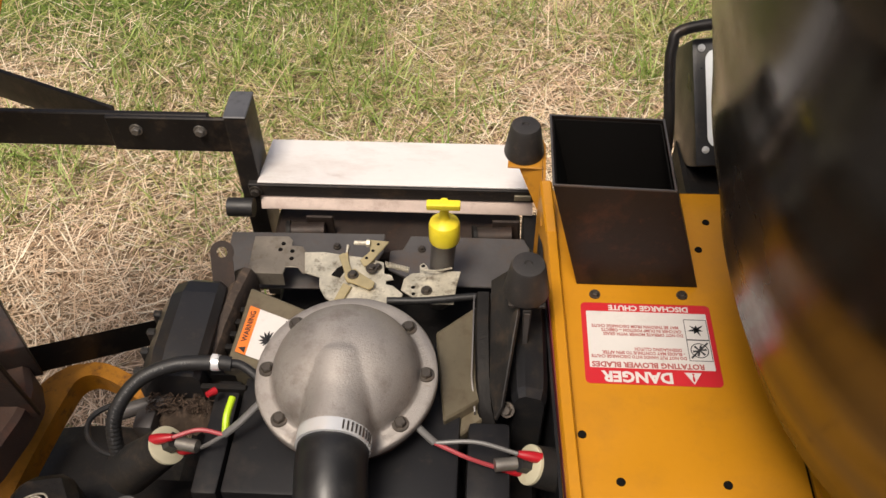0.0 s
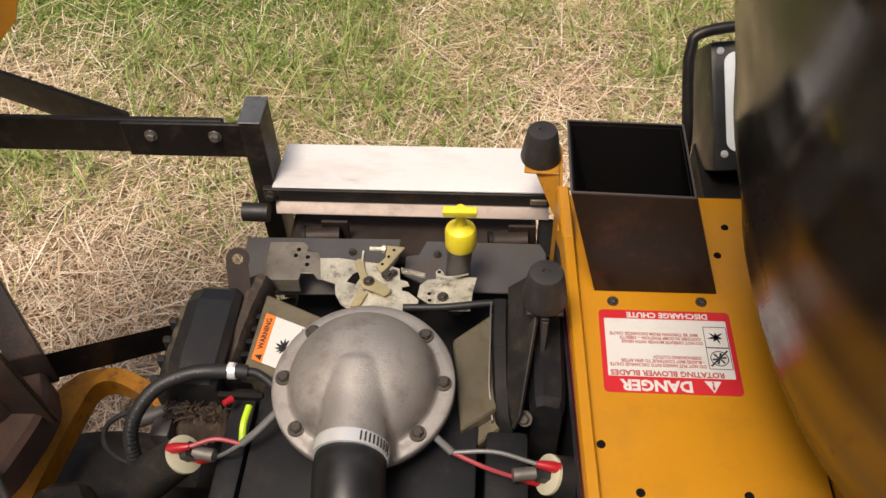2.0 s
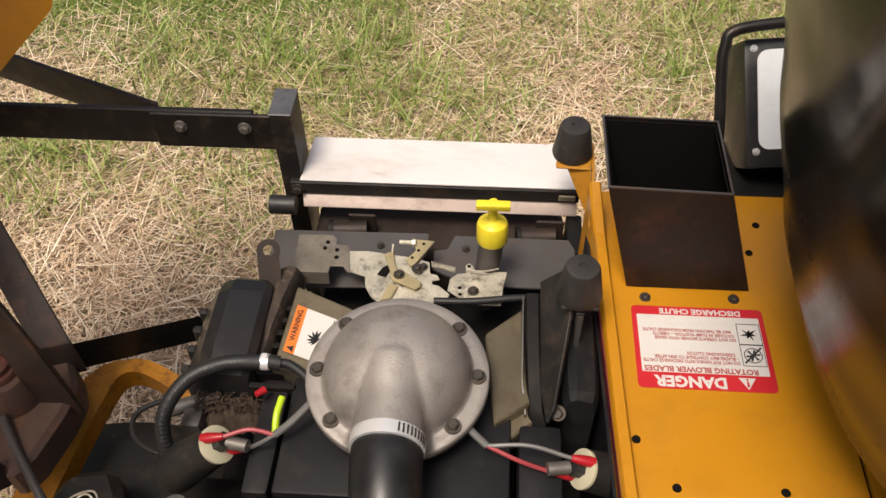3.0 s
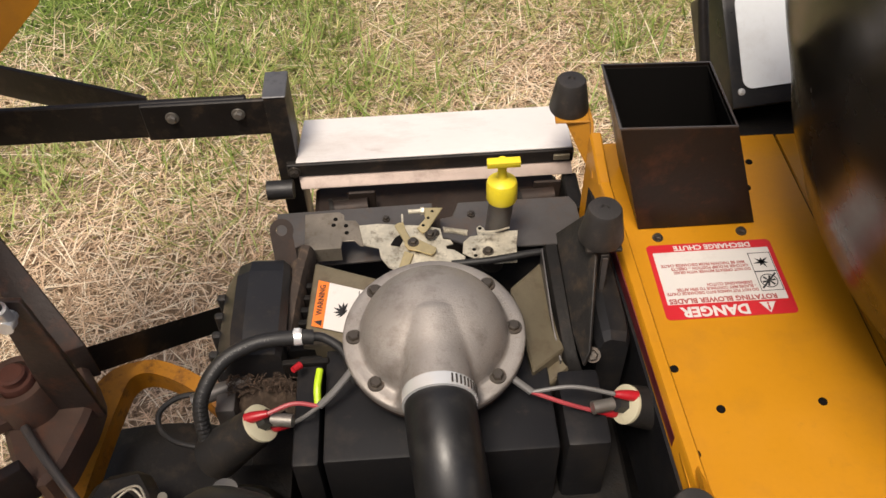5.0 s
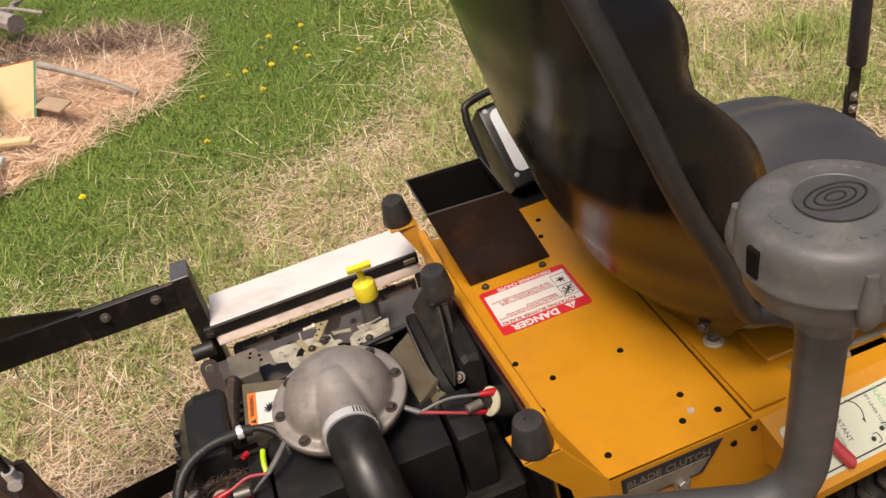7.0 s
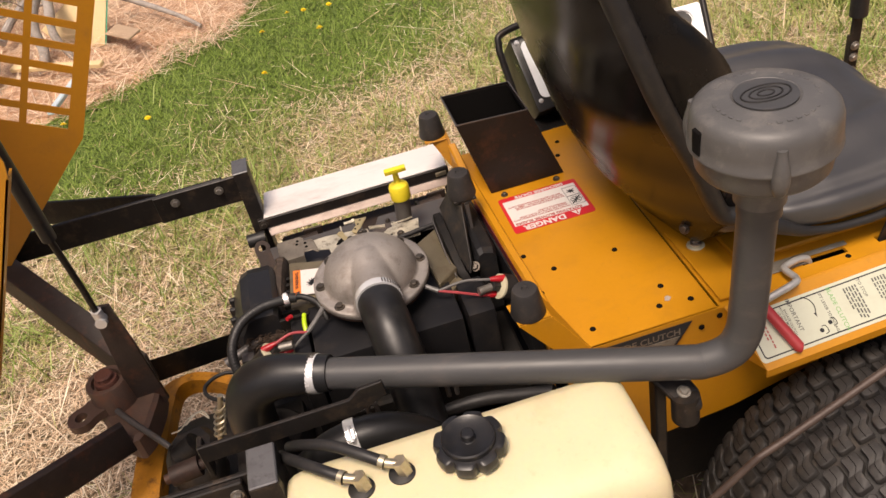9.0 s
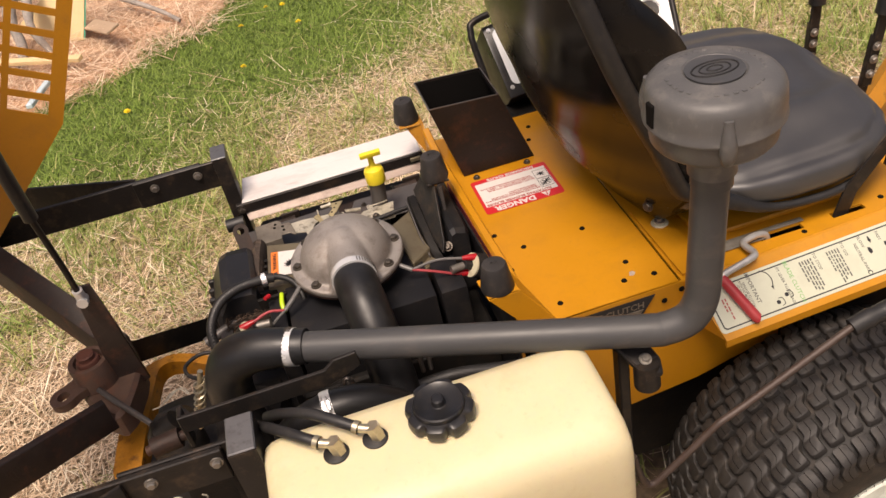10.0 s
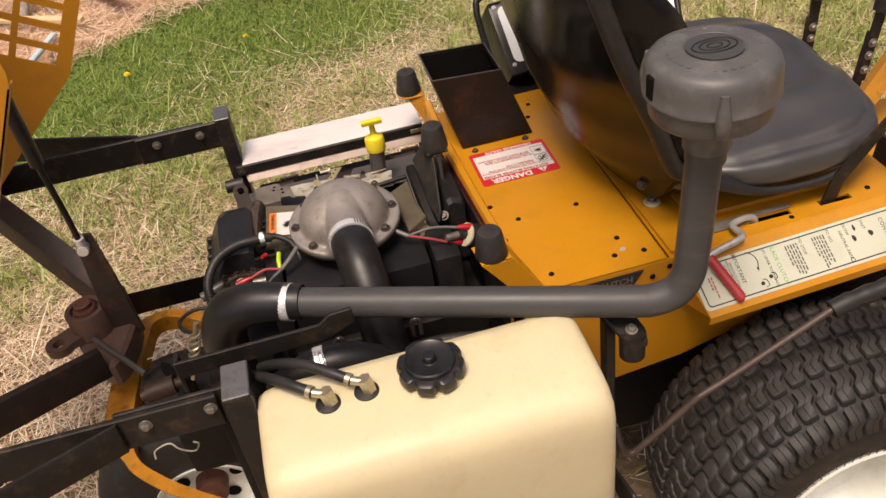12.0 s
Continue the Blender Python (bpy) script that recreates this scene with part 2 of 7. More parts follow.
def part(name, bm, material, parent=None, label="", m=None, smooth=35, kind=""):
    """One mesh object under a thing or a part, from a bmesh or a ready mesh in world places (m: a pose of its own)."""
    me = finish(bm, name, smooth) if isinstance(bm, bmesh.types.BMesh) else bm
    if material and not me.materials:
        me.materials.append(material)
    ob = new(name, me)
    m = m or Matrix()
    ob.matrix_basis = m
    WORLD[ob] = m
    if parent:
        ob.parent = parent
        ob.matrix_parent_inverse = WORLD[parent].inverted()
    return tagged(ob, label, kind=kind)


def box(bm, lo, hi, bevel=0.0015, m=None, seg=1):
    c, s = [(a + b) / 2 for a, b in zip(lo, hi)], [abs(b - a) for a, b in zip(lo, hi)]
    mat4 = (m or Matrix()) @ Matrix.Translation(c) @ Matrix.Diagonal((*s, 1))
    vs = bmesh.ops.create_cube(bm, size=1, matrix=mat4)["verts"]
    if bevel:
        bmesh.ops.bevel(bm, geom=list({e for v in vs for e in v.link_edges}), offset=bevel, segments=seg, affect="EDGES", profile=0.6)
    return bm


def aim(p0, p1):
    d = Vector(p1) - Vector(p0)
    return Matrix.Translation((Vector(p0) + Vector(p1)) / 2) @ d.to_track_quat("Z", "Y").to_matrix().to_4x4()


def rod(bm, p0, p1, r0, r1=None, n=20):
    bmesh.ops.create_cone(bm, cap_ends=True, segments=n, radius1=r0, radius2=r0 if r1 is None else r1, depth=(Vector(p1) - Vector(p0)).length, matrix=aim(p0, p1))
    return bm


def spline(pts, per=8):
    pts = [Vector(p) for p in pts]
    q = [2 * pts[0] - pts[1], *pts, 2 * pts[-1] - pts[-2]]
    out = []
    for i in range(1, len(q) - 2):
        for k in range(per):
            t = k / per
            a, b, c, d = q[i - 1 : i + 3]
            out.append(0.5 * (2 * b + (c - a) * t + (2 * a - 5 * b + 4 * c - d) * t * t + (3 * b - a - 3 * c + d) * t ** 3))
    return out + [pts[-1]]


def tube(bm, pts, r, n=12, per=8, radius=None, squash=1.0):
    """A round bar along a smooth line; radius(s): its radius at 0 to 1 along it."""
    line = spline(pts, per) if per else [Vector(p) for p in pts]
    up = Vector((0, 0, 1)) if abs((line[1] - line[0]).normalized().z) < 0.9 else Vector((0, 1, 0))
    loops = []
    for i, p in enumerate(line):
        d = (line[min(i + 1, len(line) - 1)] - line[max(i - 1, 0)]).normalized()
        side = d.cross(up).normalized()
        up = side.cross(d).normalized()
        rr = radius(i / (len(line) - 1)) if radius else r
        loops.append([p + side * math.cos(a) * rr + up * math.sin(a) * rr * squash for a in (2 * math.pi * k / n for k in range(n))])
    return loft(bm, loops)


def loft(bm, loops, cap=True, closed=True):
    rings = [[bm.verts.new(p) for p in loop] for loop in loops]
    n = len(rings[0])
    for a, b in zip(rings, rings[1:]):
        for k in range(n if closed else n - 1):
            bm.faces.new((a[k], a[(k + 1) % n], b[(k + 1) % n], b[k]))
    if cap:
        bm.faces.new(rings[0][::-1]), bm.faces.new(rings[-1])
    return bm


def lathe(bm, prof, m=None, n=48):
    """A turned form: prof gives (radius, height) along the axis."""
    m = m or Matrix()
    loops = [[m @ Vector((max(r, 1e-5) * math.cos(2 * math.pi * k / n), max(r, 1e-5) * math.sin(2 * math.pi * k / n), z)) for k in range(n)] for r, z in prof]
    return loft(bm, loops)


def slab(bm, outline, way, bevel=0.0):
    """A flat sheet: an outline of points, given thickness along way."""
    vs = [bm.verts.new(p) for p in outline]
    f = bm.faces.new(vs)
    got = bmesh.ops.extrude_face_region(bm, geom=[f])["geom"]
    top = [g for g in got if isinstance(g, bmesh.types.BMVert)]
    bmesh.ops.translate(bm, verts=top, vec=way)
    if bevel:
        es = {e for v in vs + top for e in v.link_edges}
        bmesh.ops.bevel(bm, geom=list(es), offset=bevel, segments=1, affect="EDGES")
    return bm


def grid_plate(bm, us, vs, hole, place, way):
    """A sheet over the grid us x vs with the cells left out where hole(i, j) says so; place(u, v) gives its points."""
    made = {}

    def vert(i, j, side):
        if (i, j, side) not in made:
            made[i, j, side] = bm.verts.new(Vector(place(us[i], vs[j])) + (Vector(way) if side else Vector()))
        return made[i, j, side]

    def full(i, j):
        return 0 <= i < len(us) - 1 and 0 <= j < len(vs) - 1 and not hole(i, j)

    for i in range(len(us) - 1):
        for j in range(len(vs) - 1):
            if not full(i, j):
                continue
            for side in (0, 1):
                bm.faces.new([vert(a, b, side) for a, b in ((i, j), (i + 1, j), (i + 1, j + 1), (i, j + 1))][:: 1 if side else -1])
            for (a, b), (c, d), (e, f) in (((i, j), (i + 1, j), (i, j - 1)), ((i + 1, j), (i + 1, j + 1), (i + 1, j)), ((i + 1, j + 1), (i, j + 1), (i, j + 1)), ((i, j + 1), (i, j), (i - 1, j))):
                if not full(e, f):
                    bm.faces.new((vert(a, b, 0), vert(c, d, 0), vert(c, d, 1), vert(a, b, 1)))
    return bm


def rounded(w, h, r, n=5):
    """A rounded rectangle round the origin."""
    out = []
    for cx, cy, a0 in ((w / 2 - r, h / 2 - r, 0), (-w / 2 + r, h / 2 - r, 90), (-w / 2 + r, -h / 2 + r, 180), (w / 2 - r, -h / 2 + r, 270)):
        out += [(cx + r * math.cos(radians(a0 + 90 * k / n)), cy + r * math.sin(radians(a0 + 90 * k / n))) for k in range(n + 1)]
    return out


def hexhead(r=0.0055, h=0.005, washer=1.45):
    """A bolt head on its washer, standing on z = 0."""
    bm = bmesh.new()
    if washer:
        bmesh.ops.create_cone(bm, cap_ends=True, segments=20, radius1=r * washer, radius2=r * washer * 0.96, depth=0.0016, matrix=Matrix.Translation((0, 0, 0.0008)))
    bmesh.ops.create_cone(bm, cap_ends=True, segments=6, radius1=r, radius2=r, depth=h * 0.8, matrix=Matrix.Translation((0, 0, 0.0012 + h * 0.4)))
    bmesh.ops.create_cone(bm, cap_ends=True, segments=6, radius1=r, radius2=r * 0.8, depth=h * 0.2, matrix=Matrix.Translation((0, 0, 0.0012 + h * 0.9)))
    return finish(bm, "bolt")


def on(p, normal=(0, 0, 1), turn=0):
    return Matrix.Translation(p) @ Vector(normal).to_track_quat("Z", "Y").to_matrix().to_4x4() @ Matrix.Rotation(radians(turn), 4, "Z")


def lettering(name, text, size, m, material, parent, label="", width=1.0, align="CENTER", bold=0.018):
    """Raised flat letters with the built-in font, in the plane of m."""
    cu = bpy.data.curves.new(name, "FONT")
    cu.body, cu.size, cu.align_x, cu.align_y, cu.extrude, cu.space_line = text, size, align, "CENTER", 0.00008, 0.95
    cu.resolution_u, cu.offset = 2, size * bold
    ob = bpy.data.objects.new(name, cu)
    scene.collection.objects.link(ob)
    me = bpy.data.meshes.new_from_object(ob.evaluated_get(bpy.context.evaluated_depsgraph_get()))
    bpy.data.objects.remove(ob)
    bpy.data.curves.remove(cu)
    me.transform(Matrix.Diagonal((width, 1, 1, 1)))
    me.materials.clear()
    return part(name, me, material, parent, label, m)


# ---- ground ----
def patchy_ground():
    m = bpy.data.materials.new("thatch_and_soil")
    m.use_nodes = True
    n, l = m.node_tree.nodes, m.node_tree.links
    p = n["Principled BSDF"]
    tc = n.new("ShaderNodeTexCoord")
    cols = []
    for s, a, b in ((2.2, (0.27, 0.18, 0.115), (0.16, 0.135, 0.06)), (60, (0.34, 0.245, 0.16), (0.10, 0.072, 0.045))):
        x, r = n.new("ShaderNodeTexNoise"), n.new("ShaderNodeValToRGB")
        x.inputs["Scale"].default_value, x.inputs["Detail"].default_value = s, 8
        r.color_ramp.elements[0].position, r.color_ramp.elements[1].position = 0.38, 0.62
        r.color_ramp.elements[0].color, r.color_ramp.elements[1].color = (*a, 1), (*b, 1)
        l.new(tc.outputs["Object"], x.inputs["Vector"]), l.new(x.outputs["Fac"], r.inputs["Fac"])
        cols.append(r.outputs["Color"])
    mx, gm = n.new("ShaderNodeMix"), n.new("ShaderNodeMix")
    mx.data_type = gm.data_type = "RGBA"
    mx.inputs["Factor"].default_value = 0.5
    at = n.new("ShaderNodeAttribute")
    at.attribute_name = "turf"
    l.new(cols[0], mx.inputs[6]), l.new(cols[1], mx.inputs[7]), l.new(mx.outputs[2], gm.inputs[6])
    l.new(at.outputs["Fac"], gm.inputs["Factor"])
    gm.inputs[7].default_value = (0.075, 0.128, 0.018, 1)
    l.new(gm.outputs[2], p.inputs["Base Color"])
    p.inputs["Roughness"].default_value = 0.95
    return m


def lie(x, y):
    """The ground's height."""
    near = max(0.0, 1 - max(0, math.hypot(x, y - 2) - 6) / 6)
    return near * (0.03 * noise.noise((x * 0.7, y * 0.7, 0.3)) + 0.012 * noise.noise((x * 3.1, y * 3.1, 4.0)))


def lush(x, y):
    """How green the lawn is at a place, 0 to 1."""
    d = y - 1.88 - 0.26 * (x + 0.3) - 0.35 * np.maximum(0, x - 0.1) + 0.25 * np.clip(-x - 0.5, 0, 0.6) + 0.16 * np.sin(x * 4.3 + 1) * np.sin(y * 3.1)
    return np.clip(1 / (1 + np.exp(-np.clip(d * 9, -40, 40))) * (1 / (1 + np.exp(np.clip((x - 1.1) * 4, -40, 40)))), 0, 1)


bm = bmesh.new()
ax = [-900, -300, -80, -25, -10] + [-6 + 0.25 * i for i in range(49)] + [10, 25, 80, 300, 900]
made = [[bm.verts.new((x, y + 2, lie(x, y + 2))) for y in ax] for x in ax]
for i in range(len(ax) - 1):
    for j in range(len(ax) - 1):
        bm.faces.new((made[i][j], made[i + 1][j], made[i + 1][j + 1], made[i][j + 1]))
ground = part("ground", bm, patchy_ground(), None, "patchy lawn ground with dry thatch and soil", smooth=180)
tagged(ground, category="ground", kind="structure")
turf = ground.data.attributes.new("turf", "FLOAT", "POINT")
turf.data.foreach_set("value", [0.9 * float(lush(v.co.x, v.co.y)) for v in ground.data.vertices])

# ---- the mower ----
mower = thing("riding_mower", (0.25, 0.22, 0.0), "yellow riding mower with open engine bay and black seat", "riding mower")
HEX, HEX_SMALL = hexhead(), hexhead(0.0042, 0.004)
PLUG_BM = bmesh.new()
bmesh.ops.create_cone(PLUG_BM, cap_ends=True, segments=20, radius1=0.0042, radius2=0.0036, depth=0.0014)
PLUG = finish(PLUG_BM, "plug")
HEX_DARK, HEX_GREY = HEX.copy(), HEX.copy()
HEX_DARK.materials.append(BOLT), HEX_GREY.materials.append(GREY_BOLT)
PLUG.materials.append(HOLE_SHADE)
HEX_SMALL.materials.append(BOLT)

# -- body panels --
DZ = 0.60
bm = bmesh.new()
slab(bm, [(0.112, 0.50, DZ), (0.326, 0.50, DZ), (0.326, -0.025, DZ), (0.153, -0.027, DZ), (0.118, 0.048, DZ)], (0, 0, -0.004))
deck = part("rear_deck", bm, YELLOW, mower, "yellow painted steel deck with dark bolt holes")

bm = bmesh.new()  # front deck with two slots
us, vs = [0.330, 0.462, 0.527, 0.572, 0.622, 0.703], [-0.027, 0.001, 0.013, 0.50]
grid_plate(bm, us, vs, lambda i, j: j == 1 and i in (1, 3), lambda u, v: (u, v + (0.054 * (u - 0.335) if v < 0 else 0), DZ - 0.001), (0, 0, -0.004))
front_deck = part("front_deck", bm, YELLOW, mower, "yellow painted deck under the seat with slots")
# added black box: the shade seen through the slots
bm = box(bmesh.new(), (0.40, -0.005, 0.50), (0.68, 0.03, 0.57))
part("slot_shadow_tray", bm, HOLE_SHADE, front_deck, "black box standing in for the shade below the slots")
bm = box(bmesh.new(), (0.390, 0.036, DZ - 0.001), (0.615, 0.42, DZ + 0.007), 0.002)
part("seat_base_plate", bm, YELLOW, front_deck, "raised yellow plate under the seat")
bm = bmesh.new()
slab(bm, [(0.332, 0.14, DZ + 0.002), (0.372, 0.14, DZ + 0.002), (0.374, -0.018, DZ + 0.002), (0.334, -0.018, DZ + 0.002)], (0, 0, 0.003))
part("hinge_strap", bm, YELLOW, front_deck)
grid = bmesh.new()
slab(grid, [(0.405, 0.001, DZ + 0.001), (0.470, 0.001, DZ + 0.001), (0.474, 0.0125, DZ + 0.001), (0.533, 0.0125, DZ + 0.001), (0.533, 0.0210, DZ + 0.001), (0.405, 0.0210, DZ + 0.001)], (0, 0, 0.0012), 0.0003)
part("slot_plate", grid, PLATEGREY, front_deck, "worn bare metal plate beside the lever slot")

bm = bmesh.new()  # upturned edge of the deck, rising to the far bumper
outer = [(0.119, 0.062, DZ), (0.113, 0.20, DZ), (0.109, 0.33, DZ), (0.106, 0.425, DZ), (0.098, 0.462, DZ + 0.02)]
loops = []
for k, (x, y, z) in enumerate(outer):
    top = z + 0.011 + (0.02 if k == 4 else 0)
    loops.append([(x, y, DZ - 0.15), (x, y, top - 0.003), (x + 0.002, y, top), (x + 0.011, y, top), (x + 0.013, y, top - 0.003), (x + 0.014, y, DZ - 0.002), (x + 0.004, y, DZ - 0.004), (x + 0.004, y, DZ - 0.15)])
loft(bm, loops)
lip = part("body_side", bm, YELLOW, mower, "yellow side sheet with a folded upper edge")
bm = slab(bmesh.new(), [(0.1175, 0.115, 0.585), (0.1068, 0.36, 0.585), (0.1068, 0.36, 0.60), (0.1175, 0.115, 0.60)], (-0.0012, 0, 0))
part("side_stripe", bm, MAROON, lip, "dark maroon decal stripe")
# added black sheet that darkens the yellow inner side below the stripe
bm = slab(bmesh.new(), [(0.1175, 0.062, 0.452), (0.1038, 0.455, 0.452), (0.1038, 0.455, 0.583), (0.1175, 0.062, 0.583)], (-0.003, 0, 0))
part("side_black_sheet", bm, BOXBLACK, lip, "black sheet over the inner side below the folded edge")
bm = bmesh.new()  # far bumper tab
slab(bm, [(0.063, 0.480, 0.651), (0.101, 0.478, 0.651), (0.104, 0.526, 0.651), (0.066, 0.528, 0.651)], (0, 0, 0.003), 0.0008)
slab(bm, [(0.100, 0.455, 0.61), (0.103, 0.524, 0.65), (0.102, 0.478, 0.652), (0.101, 0.44, 0.604)], (0.003, 0, 0))
slab(bm, [(0.074, 0.487, 0.651), (0.101, 0.478, 0.651), (0.101, 0.458, 0.606), (0.097, 0.464, 0.606)], (0, 0.003, 0))
part("far_bumper_tab", bm, YELLOW_WORN, mower, "yellow bracket with rusty worn paint")
bm = bmesh.new()  # near bumper tab and corner
slab(bm, [(0.066, 0.030, 0.657), (0.070, -0.014, 0.657), (0.112, -0.014, 0.657), (0.110, 0.032, 0.657)], (0, 0, 0.003), 0.0008)
bump_top = [bm.verts.new(p) for p in ((0.110, 0.032, 0.660), (0.112, -0.014, 0.660), (0.1535, -0.027, 0.6005), (0.127, 0.085, 0.6085))]
bump_low = [bm.verts.new((p.co.x - 0.002, p.co.y, p.co.z - 0.004)) for p in bump_top]
bm.faces.new(bump_top), bm.faces.new(bump_low[::-1])
for k in range(4):
    bm.faces.new((bump_top[k], bump_top[(k + 1) % 4], bump_low[(k + 1) % 4], bump_low[k]))
slab(bm, [(0.070, -0.0145, 0.660), (0.112, -0.0145, 0.660), (0.1535, -0.0275, 0.600), (0.155, -0.030, 0.46), (0.130, -0.022, 0.46), (0.112, -0.0215, 0.604)], (0.001, 0.003, 0))
part("near_bumper_tab", bm, YELLOW, mower)
bm = bmesh.new()
slab(bm, [(0.153, -0.0275, DZ), (0.335, -0.0265, DZ), (0.340, -0.0285, 0.585), (0.480, -0.029, 0.570), (0.480, -0.029, 0.44), (0.352, -0.029, 0.405), (0.251, -0.029, 0.393), (0.153, -0.029, 0.393)], (0, 0.003, 0))
near_wall = part("near_side_panel", bm, YELLOW, mower, "yellow side panel below the deck")
bm = slab(bmesh.new(), [(0.166, -0.028, 0.594), (0.290, -0.0275, 0.594), (0.262, -0.029, 0.553), (0.166, -0.029, 0.553)], (0, -0.0008, 0))
decal = part("clutch_decal", bm, INK, near_wall, "black decal with pale lettering")
DECAL_M = Matrix.Translation((0.222, -0.0300, 0.583)) @ Matrix.Rotation(radians(90), 4, "X")
lettering("clutch_lettering", "BLADE CLUTCH", 0.0150, DECAL_M, DULLZINC, near_wall, "pale lettering", 0.95)

bm = slab(bmesh.new(), [(0.172, -0.0292, 0.575), (0.272, -0.0290, 0.575), (0.258, -0.0294, 0.556), (0.172, -0.0294, 0.556)], (0, -0.0010, 0))
part("decal_field", bm, DULLZINC, near_wall, "olive-grey printed field")
part("wall_bolt", HEX_GREY, None, near_wall, m=on((0.236, -0.0300, 0.552), (0, -1, 0.2)) @ Matrix.Scale(1.3, 4))

# sloping side panel with the control sticker
PY0, PZ0, PY1, PZ1 = -0.031, 0.598, -0.106, 0.549
PANEL_TURN = Matrix.Translation((0.335, PY0, 0)) @ Matrix.Rotation(radians(3.1), 4, "Z") @ Matrix.Translation((-0.335, -PY0, 0))
bm = bmesh.new()
slab(bm, [(0.335, PY0, PZ0), (0.703, PY0, PZ0), (0.731, PY1, PZ1), (0.348, PY1, PZ1)], (0, 0.0017, -0.0025))
fender = part("control_panel", bm, YELLOW, mower, "sloping yellow fender panel")
SLOPE = math.atan2(PZ0 - PZ1, PY0 - PY1)
fender.matrix_basis = WORLD[fender] = PANEL_TURN
fender.matrix_parent_inverse = WORLD[mower].inverted()
for name, outline, way in (("panel_lip", [(0.348, PY1, PZ1), (0.731, PY1, PZ1), (0.731, PY1, PZ1 - 0.012), (0.348, PY1, PZ1 - 0.012)], (0, 0.003, 0)),
                           ("panel_cheek", [(0.335, PY0, PZ0), (0.348, PY1, PZ1), (0.342, -0.022, 0.52)], (0.003, 0.001, 0)),
                           ("panel_fold", [(0.335, -0.026, 0.599), (0.703, -0.026, 0.599), (0.703, -0.031, 0.5975), (0.335, -0.031, 0.5975)], (0, 0, -0.003))):
    part(name, slab(bmesh.new(), outline, way), YELLOW, fender, m=PANEL_TURN)


def on_panel(s, d, up=0.0):
    """A place on the sloping panel: s along it, d down it from its upper edge."""
    f = d / math.hypot(PY0 - PY1, PZ0 - PZ1)
    n = Vector((0, -math.sin(SLOPE), math.cos(SLOPE)))
    return Vector((s, PY0 + (PY1 - PY0) * f, PZ0 + (PZ1 - PZ0) * f)) + n * up


def panel_pose(s, d, up=0.0013):
    down, n = Vector((0, -math.cos(SLOPE), -math.sin(SLOPE))), Vector((0, -math.sin(SLOPE), math.cos(SLOPE)))
    m = Matrix((down, Vector((1, 0, 0)), n)).transposed().to_4x4()
    return PANEL_TURN @ Matrix.Translation(on_panel(s, d, up)) @ m


def panel_sheet(s, d, w, h, r, up, thick):
    m = panel_pose(s, d, up)
    return slab(bmesh.new(), [m @ skew(x, y) for x, y in rounded(h, w, r)], m.to_3x3() @ Vector((0, 0, thick)))


def skew(x, y):
    """The sticker's far end is cut along the panel's slanting end."""
    return Vector((x, y + 0.42 * (y + SW / 2) / SW * x, 0))


SC, SD, SW, SH = 0.5275, 0.0475, 0.362, 0.066
sticker = part("sticker", panel_sheet(SC, SD, SW, SH, 0.006, 0.0002, 0.0006), STICKER, fender, "pale green control instruction sticker with black border")
bm = bmesh.new()
m = panel_pose(SC, SD, 0.0009)
o, i_ = rounded(SH - 0.008, SW - 0.010, 0.005), rounded(SH - 0.0115, SW - 0.0135, 0.004)
a = [bm.verts.new(m @ (skew(x, y) + Vector((0, 0, 0.0002)))) for x, y in o]
b = [bm.verts.new(m @ (skew(x, y) + Vector((0, 0, 0.0002)))) for x, y in i_]
for k in range(len(a)):
    bm.faces.new((a[k], a[(k + 1) % len(a)], b[(k + 1) % len(a)], b[k]))
part("sticker_border", bm, INK, fender)
for name, text, s, d, size, mt in (
    ("speed_lettering", "FORWARD\nSPEED\nCONTROL", 0.647, 0.047, 0.0086, GREYINK),
    ("fast_lettering", "FAST", 0.610, 0.029, 0.0062, GREYINK),
    ("slow_lettering", "SLOW", 0.583, 0.029, 0.0062, GREYINK),
    ("park_lettering", "NEUTRAL-PARK", 0.5735, 0.050, 0.0062, GREYINK),
    ("go_lettering", "TO GO", 0.556, 0.030, 0.0062, GREYINK),
    ("stop_lettering", "TO STOP", 0.513, 0.033, 0.0062, GREYINK),
    ("clutch_heading", "BLADE CLUTCH", 0.470, 0.0475, 0.0084, GREENINK),
    ("lift_lettering", "LIFT LEVER TO ENGAGE", 0.4565, 0.0475, 0.0054, GREYINK),
    ("important_lettering", "IMPORTANT", 0.413, 0.036, 0.0080, GREYINK),
    ("engage_lettering", "ENGAGE CLUTCH\nWITH NO MORE THAN\n1/2 ENGINE SPEED", 0.400, 0.043, 0.0044, GREYINK)):
    lettering(name, text, size, panel_pose(s, d, 0.0011), mt, fender, bold=0.004)
rnd = random.Random(2)
for s0, rows, d0, ln, mt in ((0.548, 5, 0.046, 0.040, GREYINK), (0.506, 5, 0.047, 0.042, GREYINK), (0.697, 1, 0.040, 0.030, GREENINK), (0.691, 4, 0.047, 0.048, GREYINK), (0.371, 2, 0.052, 0.030, REDINK)):
    for k in range(rows):
        left = 0.0
        while left < ln * (1.0 if k < rows - 1 else 0.6):  # worn print: unreadable words as short bars
            w = rnd.uniform(0.0028, 0.0075)
            mm = panel_pose(s0 - 0.0042 * k, d0 - ln / 2 + left + w / 2, 0.0011)
            bm = slab(bmesh.new(), [mm @ Vector((x, y, 0)) for x, y in ((-w / 2, -0.0010), (w / 2, -0.0010), (w / 2, 0.0010), (-w / 2, 0.0010))], mm.to_3x3() @ Vector((0, 0, 0.0002)))
            part("text_line", bm, mt, fender)
            left += w + 0.0016


